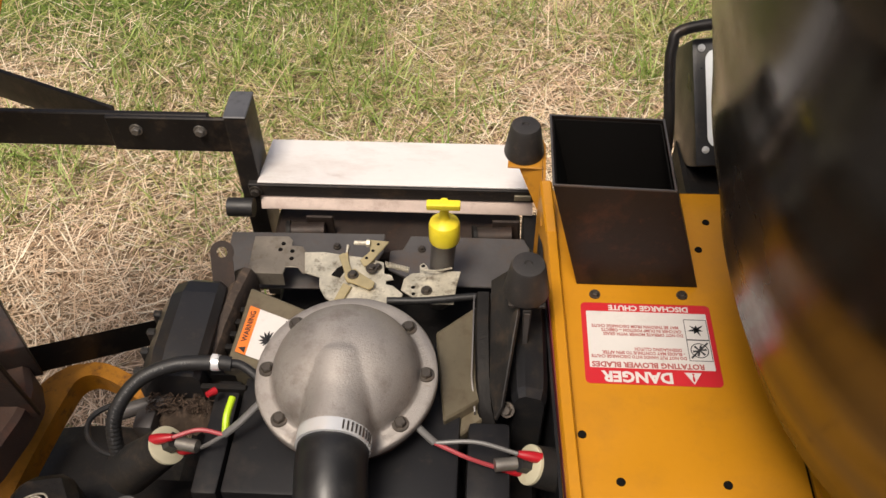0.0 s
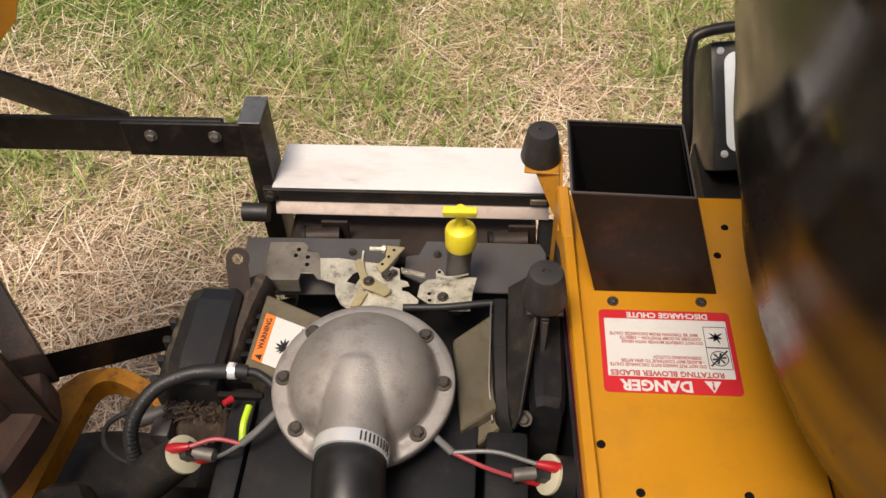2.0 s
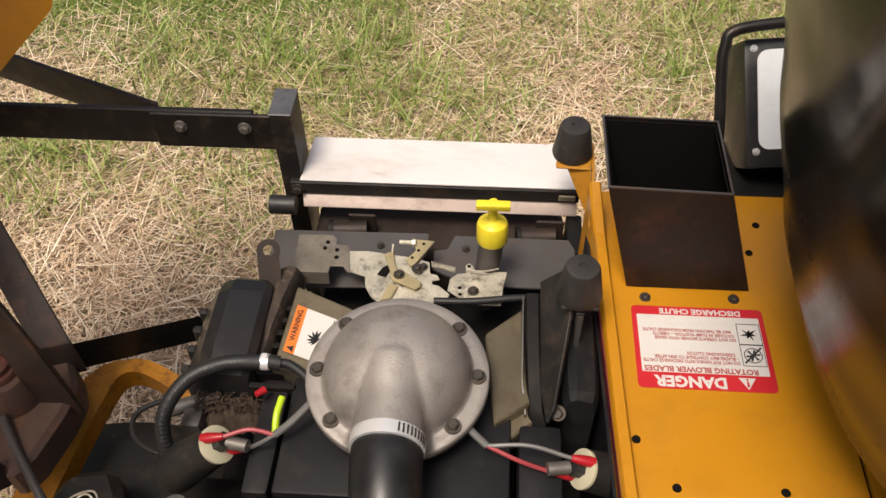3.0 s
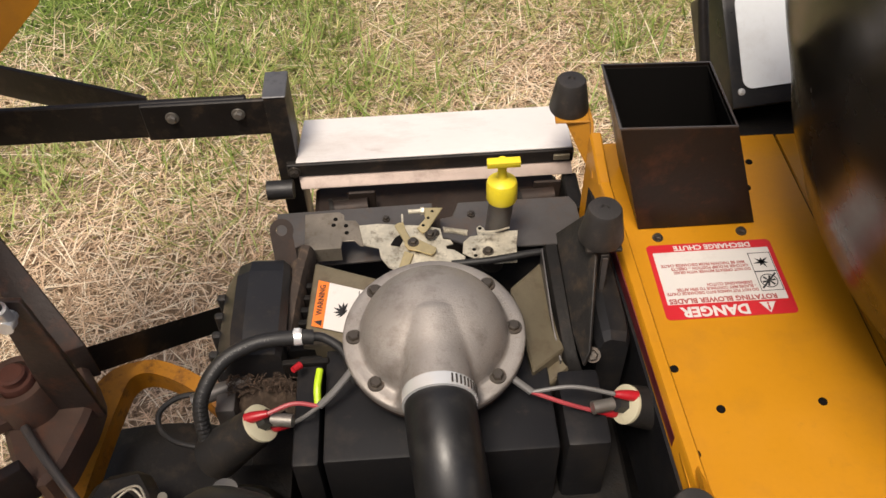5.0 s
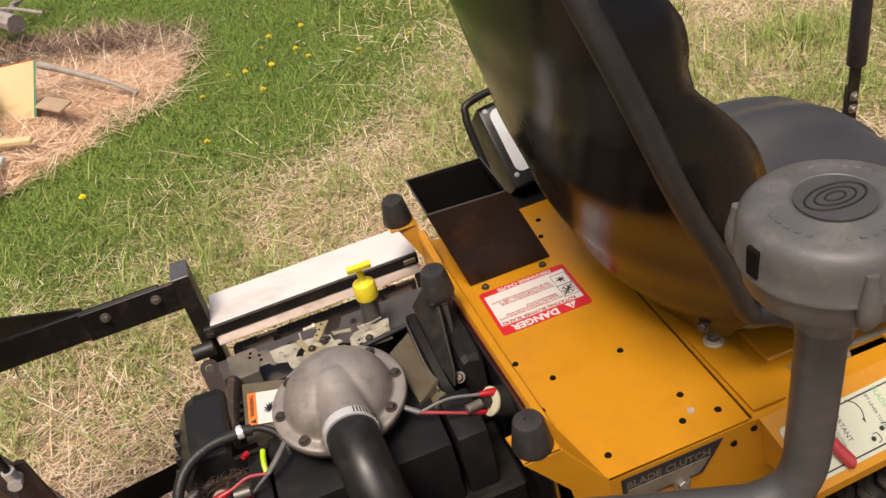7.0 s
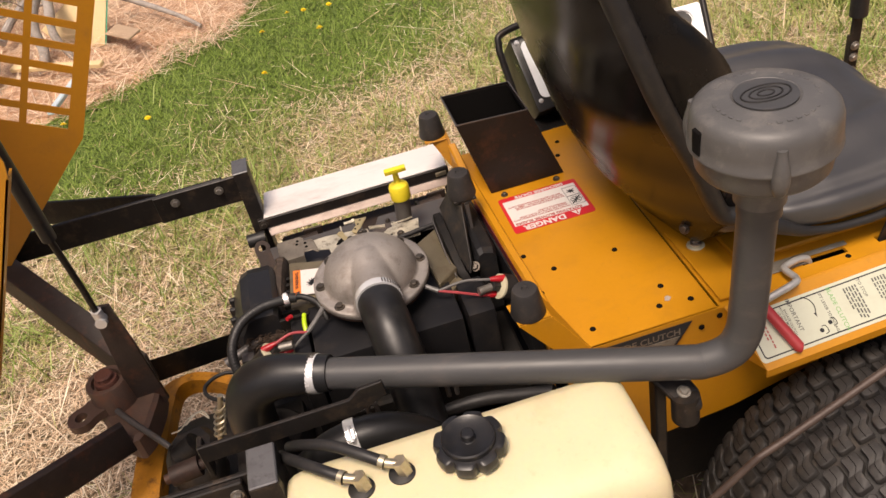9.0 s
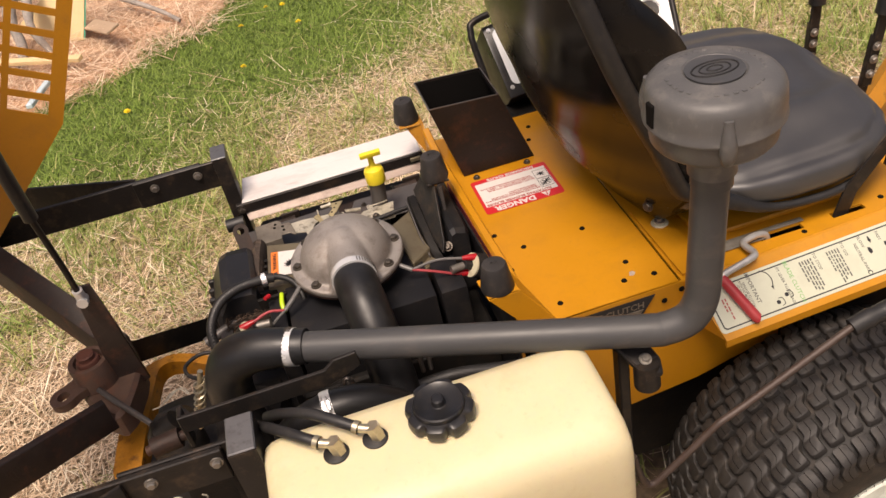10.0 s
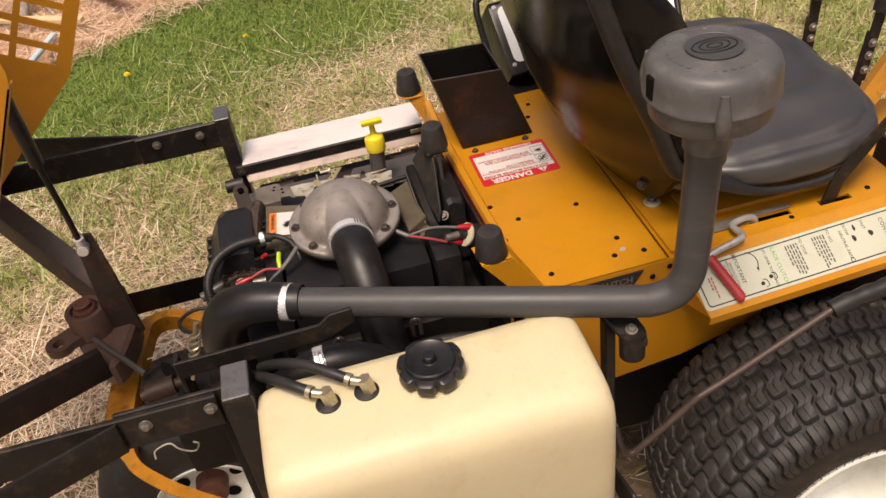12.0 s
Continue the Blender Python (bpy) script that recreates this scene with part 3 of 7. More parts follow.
def panel_tube(points, r=0.0006):
    return tube(bmesh.new(), [panel_pose(s, d, 0.0012).translation for s, d in points], r, 6, 5)


for s, d in ((0.437, 0.066), (0.452, 0.060)):  # lever symbols: a dot in a bracket
    mm = panel_pose(s, d, 0.0011)
    bm = slab(bmesh.new(), [mm @ Vector((x, y, 0)) for x, y in rounded(0.0056, 0.0056, 0.0026, 4)], mm.to_3x3() @ Vector((0, 0, 0.0002)))
    part("lever_symbol", bm, INK, fender)
    part("symbol_bracket", panel_tube([(s + 0.002, d - 0.005), (s + 0.007, d - 0.004), (s + 0.008, d + 0.004), (s + 0.003, d + 0.006)], 0.0005), INK, fender)
part("lever_arrow", panel_tube([(0.432, 0.018), (0.440, 0.024), (0.443, 0.034), (0.440, 0.044)]), INK, fender)
mm = panel_pose(0.4395, 0.0455, 0.0011)
part("arrow_head", slab(bmesh.new(), [mm @ Vector(p) for p in ((-0.003, -0.0018, 0), (0.003, 0, 0), (-0.003, 0.0018, 0))], mm.to_3x3() @ Vector((0, 0, 0.0002))), INK, fender)
for s, d, form in ((0.617, 0.043, ((-0.004, -0.003), (0.001, -0.004), (0.005, -0.001), (0.003, 0.003), (-0.001, 0.0035), (-0.003, 0.001))), (0.590, 0.044, ((-0.005, -0.002), (0.0, -0.003), (0.005, -0.0015), (0.004, 0.002), (0.0, 0.003), (-0.004, 0.001))), (0.596, 0.030, ((-0.005, -0.0008), (0.001, -0.0022), (0.005, 0.0), (0.001, 0.0022), (-0.005, 0.0008)))):
    mm = panel_pose(s, d, 0.0011)
    part("speed_symbol", slab(bmesh.new(), [mm @ Vector((x, y, 0)) for x, y in form], mm.to_3x3() @ Vector((0, 0, 0.0002))), INK, fender)
ring = panel_tube([(0.574 + 0.003 * math.cos(a), 0.072 + 0.003 * math.sin(a)) for a in (2 * math.pi * k / 10 for k in range(11))], 0.0004)
part("park_symbol", ring, INK, fender)

# deck plugs and bolts
for x, y in ((0.256, 0.141), (0.164, 0.14), (0.280, 0.043), (0.304, 0.004), (0.262, 0.008), (0.168, 0.004), (0.133, 0.185), (0.131, 0.098), (0.284, 0.455), (0.270, 0.414)):
    part("hole", PLUG, None, deck, m=on((x, y, DZ + 0.0006)))
for x, y in ((0.155, 0.348), (0.244, 0.35)):
    part("chute_bolt", HEX_DARK, None, deck, m=on((x, y, DZ), turn=20) @ Matrix.Scale(0.74, 4))
for x, z in ((0.303, 0.577), (0.328, 0.588), (0.522, 0.601), (0.653, 0.602)):
    part("hole", PLUG, None, near_wall if z < 0.6 else front_deck, m=on((x, -0.0285, z), (0, -1, 0)) if z < 0.6 else on((x, -0.0065 if x < 0.6 else 0.013, z - 0.002)))

chip = bmesh.new()
slab(chip, [(0.272, 0.014, DZ + 0.0002), (0.278, 0.012, DZ + 0.0002), (0.283, 0.017, DZ + 0.0002), (0.280, 0.022, DZ + 0.0002), (0.275, 0.021, DZ + 0.0002), (0.274, 0.017, DZ + 0.0002)], (0, 0, 0.0002))
part("paint_chip", chip, ALU_DULL, deck, "pale worn spot in the paint")
# danger label
LX0, LX1, LY0, LY1 = 0.1395, 0.2690, 0.240, 0.337
LM = Matrix.Translation(((LX0 + LX1) / 2, (LY0 + LY1) / 2, DZ + 0.0003)) @ Matrix.Rotation(radians(180), 4, "Z")
LW, LH = LX1 - LX0, LY1 - LY0


def label_sheet(x, y, w, h, r, z0, z1):
    return slab(bmesh.new(), [LM @ Vector((x + a, y + b, z0)) for a, b in rounded(w, h, r)], (0, 0, z1 - z0))


danger = part("danger_label", label_sheet(0, 0, LW, LH, 0.005, 0, 0.0004), RED, deck, "red and white danger label, slightly scuffed")
part("label_field", label_sheet(0, -0.0035, LW - 0.010, LH - 0.029, 0.001, 0.0004, 0.0007), WHITE, danger, "white printed field")


def on_label(x, y):
    return LM @ Matrix.Translation((x, y, 0.0009))


lettering("danger_lettering", "DANGER", 0.0165, on_label(0.0150, 0.0400), WHITE, danger, "white lettering", 1.0, bold=0.04)
lettering("blower_lettering", "ROTATING BLOWER BLADES", 0.0082, on_label(0.004, 0.0265), REDINK, danger, "", 1.0, bold=0.035)
lettering("chute_warning", "DO NOT PUT HANDS INTO DISCHARGE CHUTE\n - BLADES MAY CONTINUE TO SPIN AFTER\n   DISENGAGING CLUTCH", 0.0050, on_label(-0.034, 0.0125), REDINK, danger, "", 0.84, "LEFT", 0.03)
lettering("catcher_warning", "DO NOT OPERATE MOWER WITH GRASS\n CATCHER IN DUMP POSITION -- OBJECTS\n   MAY BE THROWN FROM DISCHARGE CHUTE", 0.0050, on_label(-0.034, -0.0145), REDINK, danger, "", 0.84, "LEFT", 0.03)
lettering("chute_lettering", "DISCHARGE CHUTE", 0.0088, on_label(-0.003, -0.0425), WHITE, danger, "", 1.02, bold=0.035)
lettering("warning_mark", "!", 0.0125, on_label(-0.0375, 0.0385), RED, danger, bold=0.03)
bm = slab(bmesh.new(), [LM @ Vector((x, y, 0.0005)) for x, y in ((-0.0455, 0.0335), (-0.0295, 0.0335), (-0.0375, 0.0465))], (0, 0, 0.0003))
part("warning_triangle", bm, WHITE, danger)
for cy, kind_ in ((0.0075, 0), (-0.0175, 1)):
    bm = bmesh.new()
    grid_plate(bm, [-0.0590, -0.0584, -0.0370, -0.0364], [cy - 0.0125, cy - 0.0119, cy + 0.0119, cy + 0.0125], lambda i, j: i == 1 and j == 1, lambda u, v: LM @ Vector((u, v, 0.0008)), (0, 0, 0.0002))
    P_ = lambda u, v: LM @ Vector((-0.0477 + u, cy + v, 0.0008))
    if kind_ == 0:  # fan wheel struck through
        ring_o, ring_i = [], []
        for k in range(28):
            ca, sa = math.cos(2 * math.pi * k / 28), math.sin(2 * math.pi * k / 28)
            ring_o.append(P_(0.0088 * ca, 0.0088 * sa)), ring_i.append(P_(0.0079 * ca, 0.0079 * sa))
        hi_ = Vector((0, 0, 0.0002))
        loft(bm, [ring_i, ring_o, [p + hi_ for p in ring_o], [p + hi_ for p in ring_i], ring_i], cap=False)
        for k in range(6):
            ca, sa = math.cos(k * 1.047 + 0.3), math.sin(k * 1.047 + 0.3)
            slab(bm, [P_(ca * u - sa * v, sa * u + ca * v) for u, v in ((0.001, -0.0006), (0.0066, -0.0018), (0.0070, 0.0004), (0.001, 0.0008))], hi_)
        slab(bm, [P_(-0.0095, -0.0088), P_(-0.0082, -0.0100), P_(0.0095, 0.0084), P_(0.0082, 0.0098)], (0, 0, 0.0003))
    else:  # flying fragments
        for k, (le, wd) in enumerate(((0.0090, 0.0026), (0.0060, 0.0034), (0.0086, 0.0020), (0.0064, 0.0030), (0.0092, 0.0024), (0.0056, 0.0030), (0.0080, 0.0022))):
            ca, sa = math.cos(k * 0.9 + 0.2), math.sin(k * 0.9 + 0.2)
            slab(bm, [P_(ca * u - sa * v, sa * u + ca * v) for u, v in ((0.0, -wd / 2), (le * 0.6, -wd * 0.35), (le, 0.0), (le * 0.5, wd * 0.45), (0.0, wd / 2))], (0, 0, 0.0002))
    part("pictogram", bm, INK, danger)

# -- discharge chute --
bm = bmesh.new()
bot = [(0.137, 0.361), (0.261, 0.361), (0.261, 0.462), (0.137, 0.462)]
top = [(0.102, 0.368, 0.735), (0.219, 0.374, 0.725), (0.219, 0.476, 0.727), (0.102, 0.468, 0.737)]


def inset(q, t):
    cx, cy = sum(p[0] for p in q) / 4, sum(p[1] for p in q) / 4
    return [(p[0] + (t if p[0] < cx else -t), p[1] + (t if p[1] < cy else -t), *p[2:]) for p in q]


loft(bm, [[(x, y, DZ + 0.001) for x, y in bot], top, inset(top, 0.002), [(x, y, DZ + 0.001) for x, y in inset(bot, 0.002)]], cap=False)
bmesh.ops.bevel(bm, geom=[e for e in bm.edges if e.calc_face_angle(0) and e.calc_face_angle(0) > 1 and abs((e.verts[0].co - e.verts[1].co).z) > 0.05], offset=0.003, segments=2, affect="EDGES")
chute = part("discharge_chute", bm, CHUTE, mower, "open square steel chute with rust-brown stains")
# black inner sheets: the shade of the chute's depth put into the colour
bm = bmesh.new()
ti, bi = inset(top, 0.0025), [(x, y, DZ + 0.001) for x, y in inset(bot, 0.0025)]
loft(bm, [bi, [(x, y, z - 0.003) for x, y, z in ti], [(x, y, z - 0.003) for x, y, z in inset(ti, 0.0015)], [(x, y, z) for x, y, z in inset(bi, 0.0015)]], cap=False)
part("chute_inner_shade", bm, HOLE_SHADE, chute, "black inner sheets standing in for the shade deep in the chute")
bm = bmesh.new()
ring_at = lambda t, dz: [(x, y, z + dz) for x, y, z in inset(top, t)]
loft(bm, [ring_at(-0.0003, -0.0012), ring_at(-0.0003, 0.0005), ring_at(0.0016, 0.0005), ring_at(0.0016, -0.0012), ring_at(-0.0003, -0.0012)], cap=False)
part("chute_rim", bm, GREYMETAL, chute, "worn bright edge of the chute")
# added black sheet closes the chute at deck level, for its depth's shade
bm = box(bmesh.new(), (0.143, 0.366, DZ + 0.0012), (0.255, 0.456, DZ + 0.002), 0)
part("chute_depth_shade", bm, HOLE_SHADE, chute)

# -- rubber bumpers --
CONE_BM = lathe(bmesh.new(), [(0.001, 0), (0.0215, 0), (0.0222, 0.003), (0.0165, 0.037), (0.0150, 0.0395), (0.009, 0.0405), (0.004, 0.0408), (0.003, 0.039), (0.0005, 0.039)], n=32)
CONE = finish(CONE_BM, "rubber_bumper")
CONE.materials.append(RUBBER_CONE)
for x, y, z in ((0.081, 0.503, 0.654), (0.081, 0.306, 0.654), (0.088, 0.006, 0.660)):
    part("rubber_bumper", CONE, None, mower, "black rubber cone bumper", on((x, y, z)))

# -- control box with tube guard, beyond the chute --
CB = Matrix.Translation((0.2903, 0.5268, 0.6372)) @ Matrix.Rotation(radians(48), 4, "X") @ Matrix.Rotation(radians(5), 4, "Z")
bm = box(bmesh.new(), (-0.018, -0.014, -0.10), (0.20, 0.128, 0.012), 0.006, CB, 2)
ctrl = part("control_box", bm, PLASTIC, mower, "black control box with a pale faceplate")
bm = slab(bmesh.new(), [CB @ Vector((x + 0.096, y + 0.061, 0.0125)) for x, y in rounded(0.200, 0.108, 0.012)], CB.to_3x3() @ Vector((0, 0, 0.0015)))
part("faceplate", bm, FACE, ctrl, "white faceplate")
SCREW = hexhead(0.003, 0.002, 1.4)
SCREW.materials.append(CHROME)
for x, y in ((-0.0065, 0.005), (-0.0075, 0.117)):
    part("screw", SCREW, None, ctrl, m=CB @ Matrix.Translation((x, y, 0.012)))
bm = tube(bmesh.new(), [CB @ Vector(p) for p in ((-0.046, -0.03, -0.05), (-0.046, 0.02, 0.006), (-0.046, 0.09, 0.026), (-0.043, 0.118, 0.031), (-0.028, 0.136, 0.033), (0.06, 0.141, 0.034), (0.16, 0.141, 0.034))], 0.0062, 12)
part("tube_guard", bm, STEEL_BLACK, ctrl, "black bent tube guard")
bm = tube(bmesh.new(), [CB @ Vector((0.128 + 0.022 * math.cos(a), 0.062 + 0.014 * math.sin(a), 0.0144)) for a in (2 * math.pi * k / 24 for k in range(25))], 0.0008, 6, 1)
part("logo_oval", bm, GREENINK, ctrl)
bm = box(bmesh.new(), (0.27, 0.50, 0.44), (0.50, 0.60, 0.60), 0.004)
part("box_support", bm, SHADOWY, ctrl)

# instrument panel beyond the seat
IP = Matrix.Translation((0.618, 0.665, 0.630)) @ Matrix.Rotation(radians(-34), 4, "Z") @ Matrix.Rotation(radians(38), 4, "X") @ Matrix.Rotation(radians(16), 4, "Z")
bm = box(bmesh.new(), (-0.046, -0.046, -0.05), (0.046, 0.05, 0.0), 0.004, IP, 2)
inst = part("instrument_panel", bm, PLASTIC, mower, "small panel with a round gauge")
bm = slab(bmesh.new(), [IP @ Vector((x, y + 0.005, 0.0005)) for x, y in rounded(0.084, 0.088, 0.006)], IP.to_3x3() @ Vector((0, 0, 0.0015)))
part("faceplate", bm, FACE, inst)
bm = lathe(bmesh.new(), [(0.001, 0.002), (0.026, 0.002), (0.027, 0.006), (0.024, 0.007), (0.023, 0.005), (0.001, 0.005)], IP @ Matrix.Translation((0, 0.015, 0)), 32)
gauge = part("gauge", bm, CHROME, inst, "round gauge with a bright bezel")
bm = lathe(bmesh.new(), [(0.001, 0.0052), (0.0225, 0.0052), (0.0225, 0.0058), (0.001, 0.0058)], IP @ Matrix.Translation((0, 0.015, 0)), 32)
dial = part("dial", bm, DUSTY, gauge, "dark grey dial")
bm = box(bmesh.new(), (-0.0012, -0.004, 0.0059), (0.0012, 0.017, 0.0065), 0, IP @ Matrix.Translation((0, 0.015, 0)) @ Matrix.Rotation(radians(28), 4, "Z"))
part("needle", bm, WHITE, gauge)
bm = lathe(bmesh.new(), [(0.001, 0.002), (0.007, 0.002), (0.006, 0.009), (0.001, 0.010)], IP @ Matrix.Translation((0.018, -0.030, 0)), 16)
part("warning_lamp", bm, REDPLASTIC, inst, "red lamp lens")
bm = tube(bmesh.new(), [IP @ Vector(p) for p in ((-0.048, -0.05, -0.01), (-0.048, 0.06, 0.006), (-0.044, 0.072, 0.008), (0.044, 0.072, 0.008), (0.048, 0.06, 0.006), (0.048, -0.05, -0.01))], 0.006, 12)
part("tube_guard", bm, STEEL_BLACK, inst)

# -- seat --
def lerp_table(tab, z):
    for (z0, *a), (z1, *b) in zip(tab, tab[1:]):
        if z <= z1:
            f = max(0.0, (z - z0) / (z1 - z0))
            f = f * f * (3 - 2 * f) * 0.35 + f * 0.65
            return [p + (q - p) * f for p, q in zip(a, b)]
    return list(tab[-1][1:])


SEAT_Y = 0.235
# height: rear at the middle, edge set-back, half width, cushion depth
BACK = [(0.618, 0.326, 0.026, 0.148, 0.03), (0.64, 0.305, 0.050, 0.175, 0.07), (0.70, 0.262, 0.090, 0.218, 0.11), (0.78, 0.230, 0.086, 0.230, 0.120),
        (0.88, 0.203, 0.066, 0.238, 0.122), (0.98, 0.184, 0.050, 0.234, 0.098), (1.05, 0.168, 0.044, 0.226, 0.092), (1.12, 0.154, 0.036, 0.205, 0.078), (1.17, 0.150, 0.030, 0.160, 0.05), (1.185, 0.155, 0.020, 0.10, 0.02)]


def back_edge(z, side):
    rear, setb, half, deep = lerp_table(BACK, z)
    return Vector((rear + setb, SEAT_Y + side * half, z))


bm, cushion = bmesh.new(), bmesh.new()
zs = [0.618 + 0.567 * k / 40 for k in range(41)]
rear_loops, front_loops = [], []
US = [-1 + 2 * k / 28 for k in range(29)]
for z in zs:
    rear, setb, half, deep = lerp_table(BACK, z)
    bend = lambda u: setb * abs(u) ** 2.4
    rear_loops.append([(rear + bend(u), SEAT_Y + u * half, z) for u in US] + [(rear + bend(u) + 0.006, SEAT_Y + u * half * 0.985, z) for u in US[::-1]])
    deep *= 1 - 0.20 * math.exp(-(((z - 1.0) / 0.022) ** 2)) + 0.10 * math.exp(-(((z - 0.93) / 0.035) ** 2)) + 0.08 * math.exp(-(((z - 1.06) / 0.03) ** 2))
    bolster = lambda u: deep * (0.55 + 0.45 * min(1, abs(u) ** 3 * 1.3)) * (1 - max(0, abs(u) - 0.82) ** 2 * 16)
    front_loops.append([(rear + bend(u) + 0.0065, SEAT_Y + u * half * 0.99, z) for u in US] + [(rear + bend(u) + 0.008 + bolster(u), SEAT_Y + u * half * (1.0 + 0.03 * (1 - abs(u))), z) for u in US[::-1]])
loft(bm, rear_loops)
seat_shell = part("seat_back_shell", bm, SHELL, mower, "glossy black seat back shell", smooth=60)
loft(cushion, front_loops)
part("back_cushion", cushion, SEATM, mower, "black vinyl backrest cushion", smooth=60)
for side in (-1, 1):
    bm = tube(bmesh.new(), [back_edge(z, side) + Vector((0.004, side * 0.002, 0)) for z in (0.715, 0.75, 0.80, 0.90, 1.0, 1.08, 1.14, 1.175)][::-1] + [(0.374, SEAT_Y + side * 0.225, 0.706), (0.400, SEAT_Y + side * 0.227, 0.689), (0.43, SEAT_Y + side * 0.228, 0.671), (0.465, SEAT_Y + side * 0.229, 0.653), (0.51, SEAT_Y + side * 0.229, 0.643), (0.57, SEAT_Y + side * 0.228, 0.641), (0.62, SEAT_Y + side * 0.219, 0.647), (0.655, SEAT_Y + side * 0.200, 0.656)], 0.0105, 14, 5, radius=lambda s: 0.0122 if s < 0.62 else max(0.006, 0.0122 - 0.045 * (s - 0.62)))
    part("edge_trim", bm, RUBBER, seat_shell, "textured rubber edge trim")

bm = bmesh.new()
PAN = [(0.335, 0.130, 0.650, 0.690, 0.000), (0.37, 0.195, 0.646, 0.704, 0.006), (0.45, 0.224, 0.642, 0.706, 0.016), (0.51, 0.230, 0.638, 0.708, 0.018), (0.56, 0.229, 0.637, 0.708, 0.014), (0.60, 0.226, 0.640, 0.708, 0.010), (0.635, 0.217, 0.645, 0.707, 0.006),
       (0.670, 0.196, 0.652, 0.704, 0.004), (0.692, 0.160, 0.659, 0.699, 0.002), (0.707, 0.108, 0.667, 0.691, 0.0), (0.713, 0.055, 0.672, 0.684, 0.0)]
loops = []
for k in range(73):
    x = 0.335 + 0.378 * k / 72
    half, zb, zt, bol = lerp_table(PAN, x)
    ring = []
    for j in range(200):
        a = 2 * math.pi * j / 200
        cu_, su_ = math.cos(a), math.sin(a)
        puff = math.exp(-((x - 0.53) / 0.10) ** 2)
        u = math.copysign(abs(cu_) ** (0.42 if su_ < 0 else 0.40), cu_)
        w = math.copysign(abs(su_) ** (0.42 if su_ < 0 else 0.55), su_)
        z = (zb + zt) / 2 + w * (zt - zb) / 2
        if su_ > 0:
            z += (bol + 0.006) * math.exp(-((abs(u) - 0.50) / 0.17) ** 2) * su_ - 0.012 * su_ * (1 - abs(u)) * puff
            lane = abs(u) - 0.88 - 0.5 * max(0.0, 0.50 - x) + 1.2 * max(0.0, x - 0.63)
            on_it = su_ * max(0.0, min(1.0, (x - 0.38) * 10)) * max(0.0, min(1.0, (0.70 - x) * 20))
            step_ = min(1.0, max(0.0, lane / 0.07))
            z -= (0.009 * step_ * step_ * (3 - 2 * step_) + 0.007 * math.exp(-((lane - 0.03) / 0.03) ** 2)) * on_it
        roll = math.exp(-((w + 0.15) / 0.32) ** 2) * min(1.0, max(0.0, (x - 0.42) * 14))
        ring.append((x, SEAT_Y + u * (half + 0.004 * roll), z))
    loops.append(ring)
loft(bm, loops)
part("seat_cushion", bm, PANM, mower, "satin black vinyl seat cushion", smooth=70)
bm = bmesh.new()
loft(bm, [[(0.40 + 0.24 * (k / 16), SEAT_Y + 0.19 - 0.04 * abs(k / 8 - 1) ** 5, 0.650 + dz) for k in range(17)] + [(0.40 + 0.24 * (k / 16), SEAT_Y - 0.19 + 0.04 * abs(k / 8 - 1) ** 5, 0.650 + dz) for k in range(16, -1, -1)] for dz in (-0.014, -0.004, 0.0)])
part("seat_pan", bm, DUSTY, mower, "dusty black seat pan")
part("shell_bolt", HEX_DARK, None, mower, m=on((0.3305, 0.074, 0.658), (-0.75, -0.45, 0.30)))
for y in (0.095, 0.372):
    bm = lathe(bmesh.new(), [(0.001, 0), (0.0135, 0), (0.0135, 0.004), (0.011, 0.007), (0.001, 0.007)], on((0.357, y, DZ)), 24)
    lathe(bm, [(0.001, 0.007), (0.008, 0.007), (0.008, 0.009), (0.001, 0.009)], on((0.357, y, DZ)), 20)
    sm = part("seat_mount", bm, CREAM, mower, "pale nylon washer")
    part("mount_bolt", HEX_GREY, None, sm, m=on((0.357, y, DZ + 0.009)))
bm = slab(bmesh.new(), [(0.37, 0.12, 0.612), (0.62, 0.08, 0.612), (0.62, 0.39, 0.612), (0.37, 0.35, 0.612)], (0, 0, 0.026), 0.002)
part("seat_bracket", bm, SHADOWY, mower)

# seat side arm, knob, levers
bm = bmesh.new()
slab(bm, [(0.572, 0.010, 0.585), (0.596, 0.010, 0.585), (0.604, 0.006, 0.632), (0.668, 0.002, 0.726), (0.656, 0.002, 0.738), (0.585, 0.006, 0.645)], (0, -0.004, 0), 0.0008)
part("speed_lever_arm", bm, STEEL_BLACK, mower, "black flat lever arm")
bm = bmesh.new()
bmesh.ops.create_uvsphere(bm, u_segments=28, v_segments=18, radius=1, matrix=Matrix.Translation((0.684, 0.012, 0.744)) @ Matrix.Rotation(radians(25), 4, "Y") @ Matrix.Diagonal((0.029, 0.023, 0.0225, 1)))
rod(bm, (0.655, 0.006, 0.726), (0.680, 0.012, 0.740), 0.006)
part("lever_knob", bm, KNOB, mower, "glossy black oval lever knob", smooth=60)
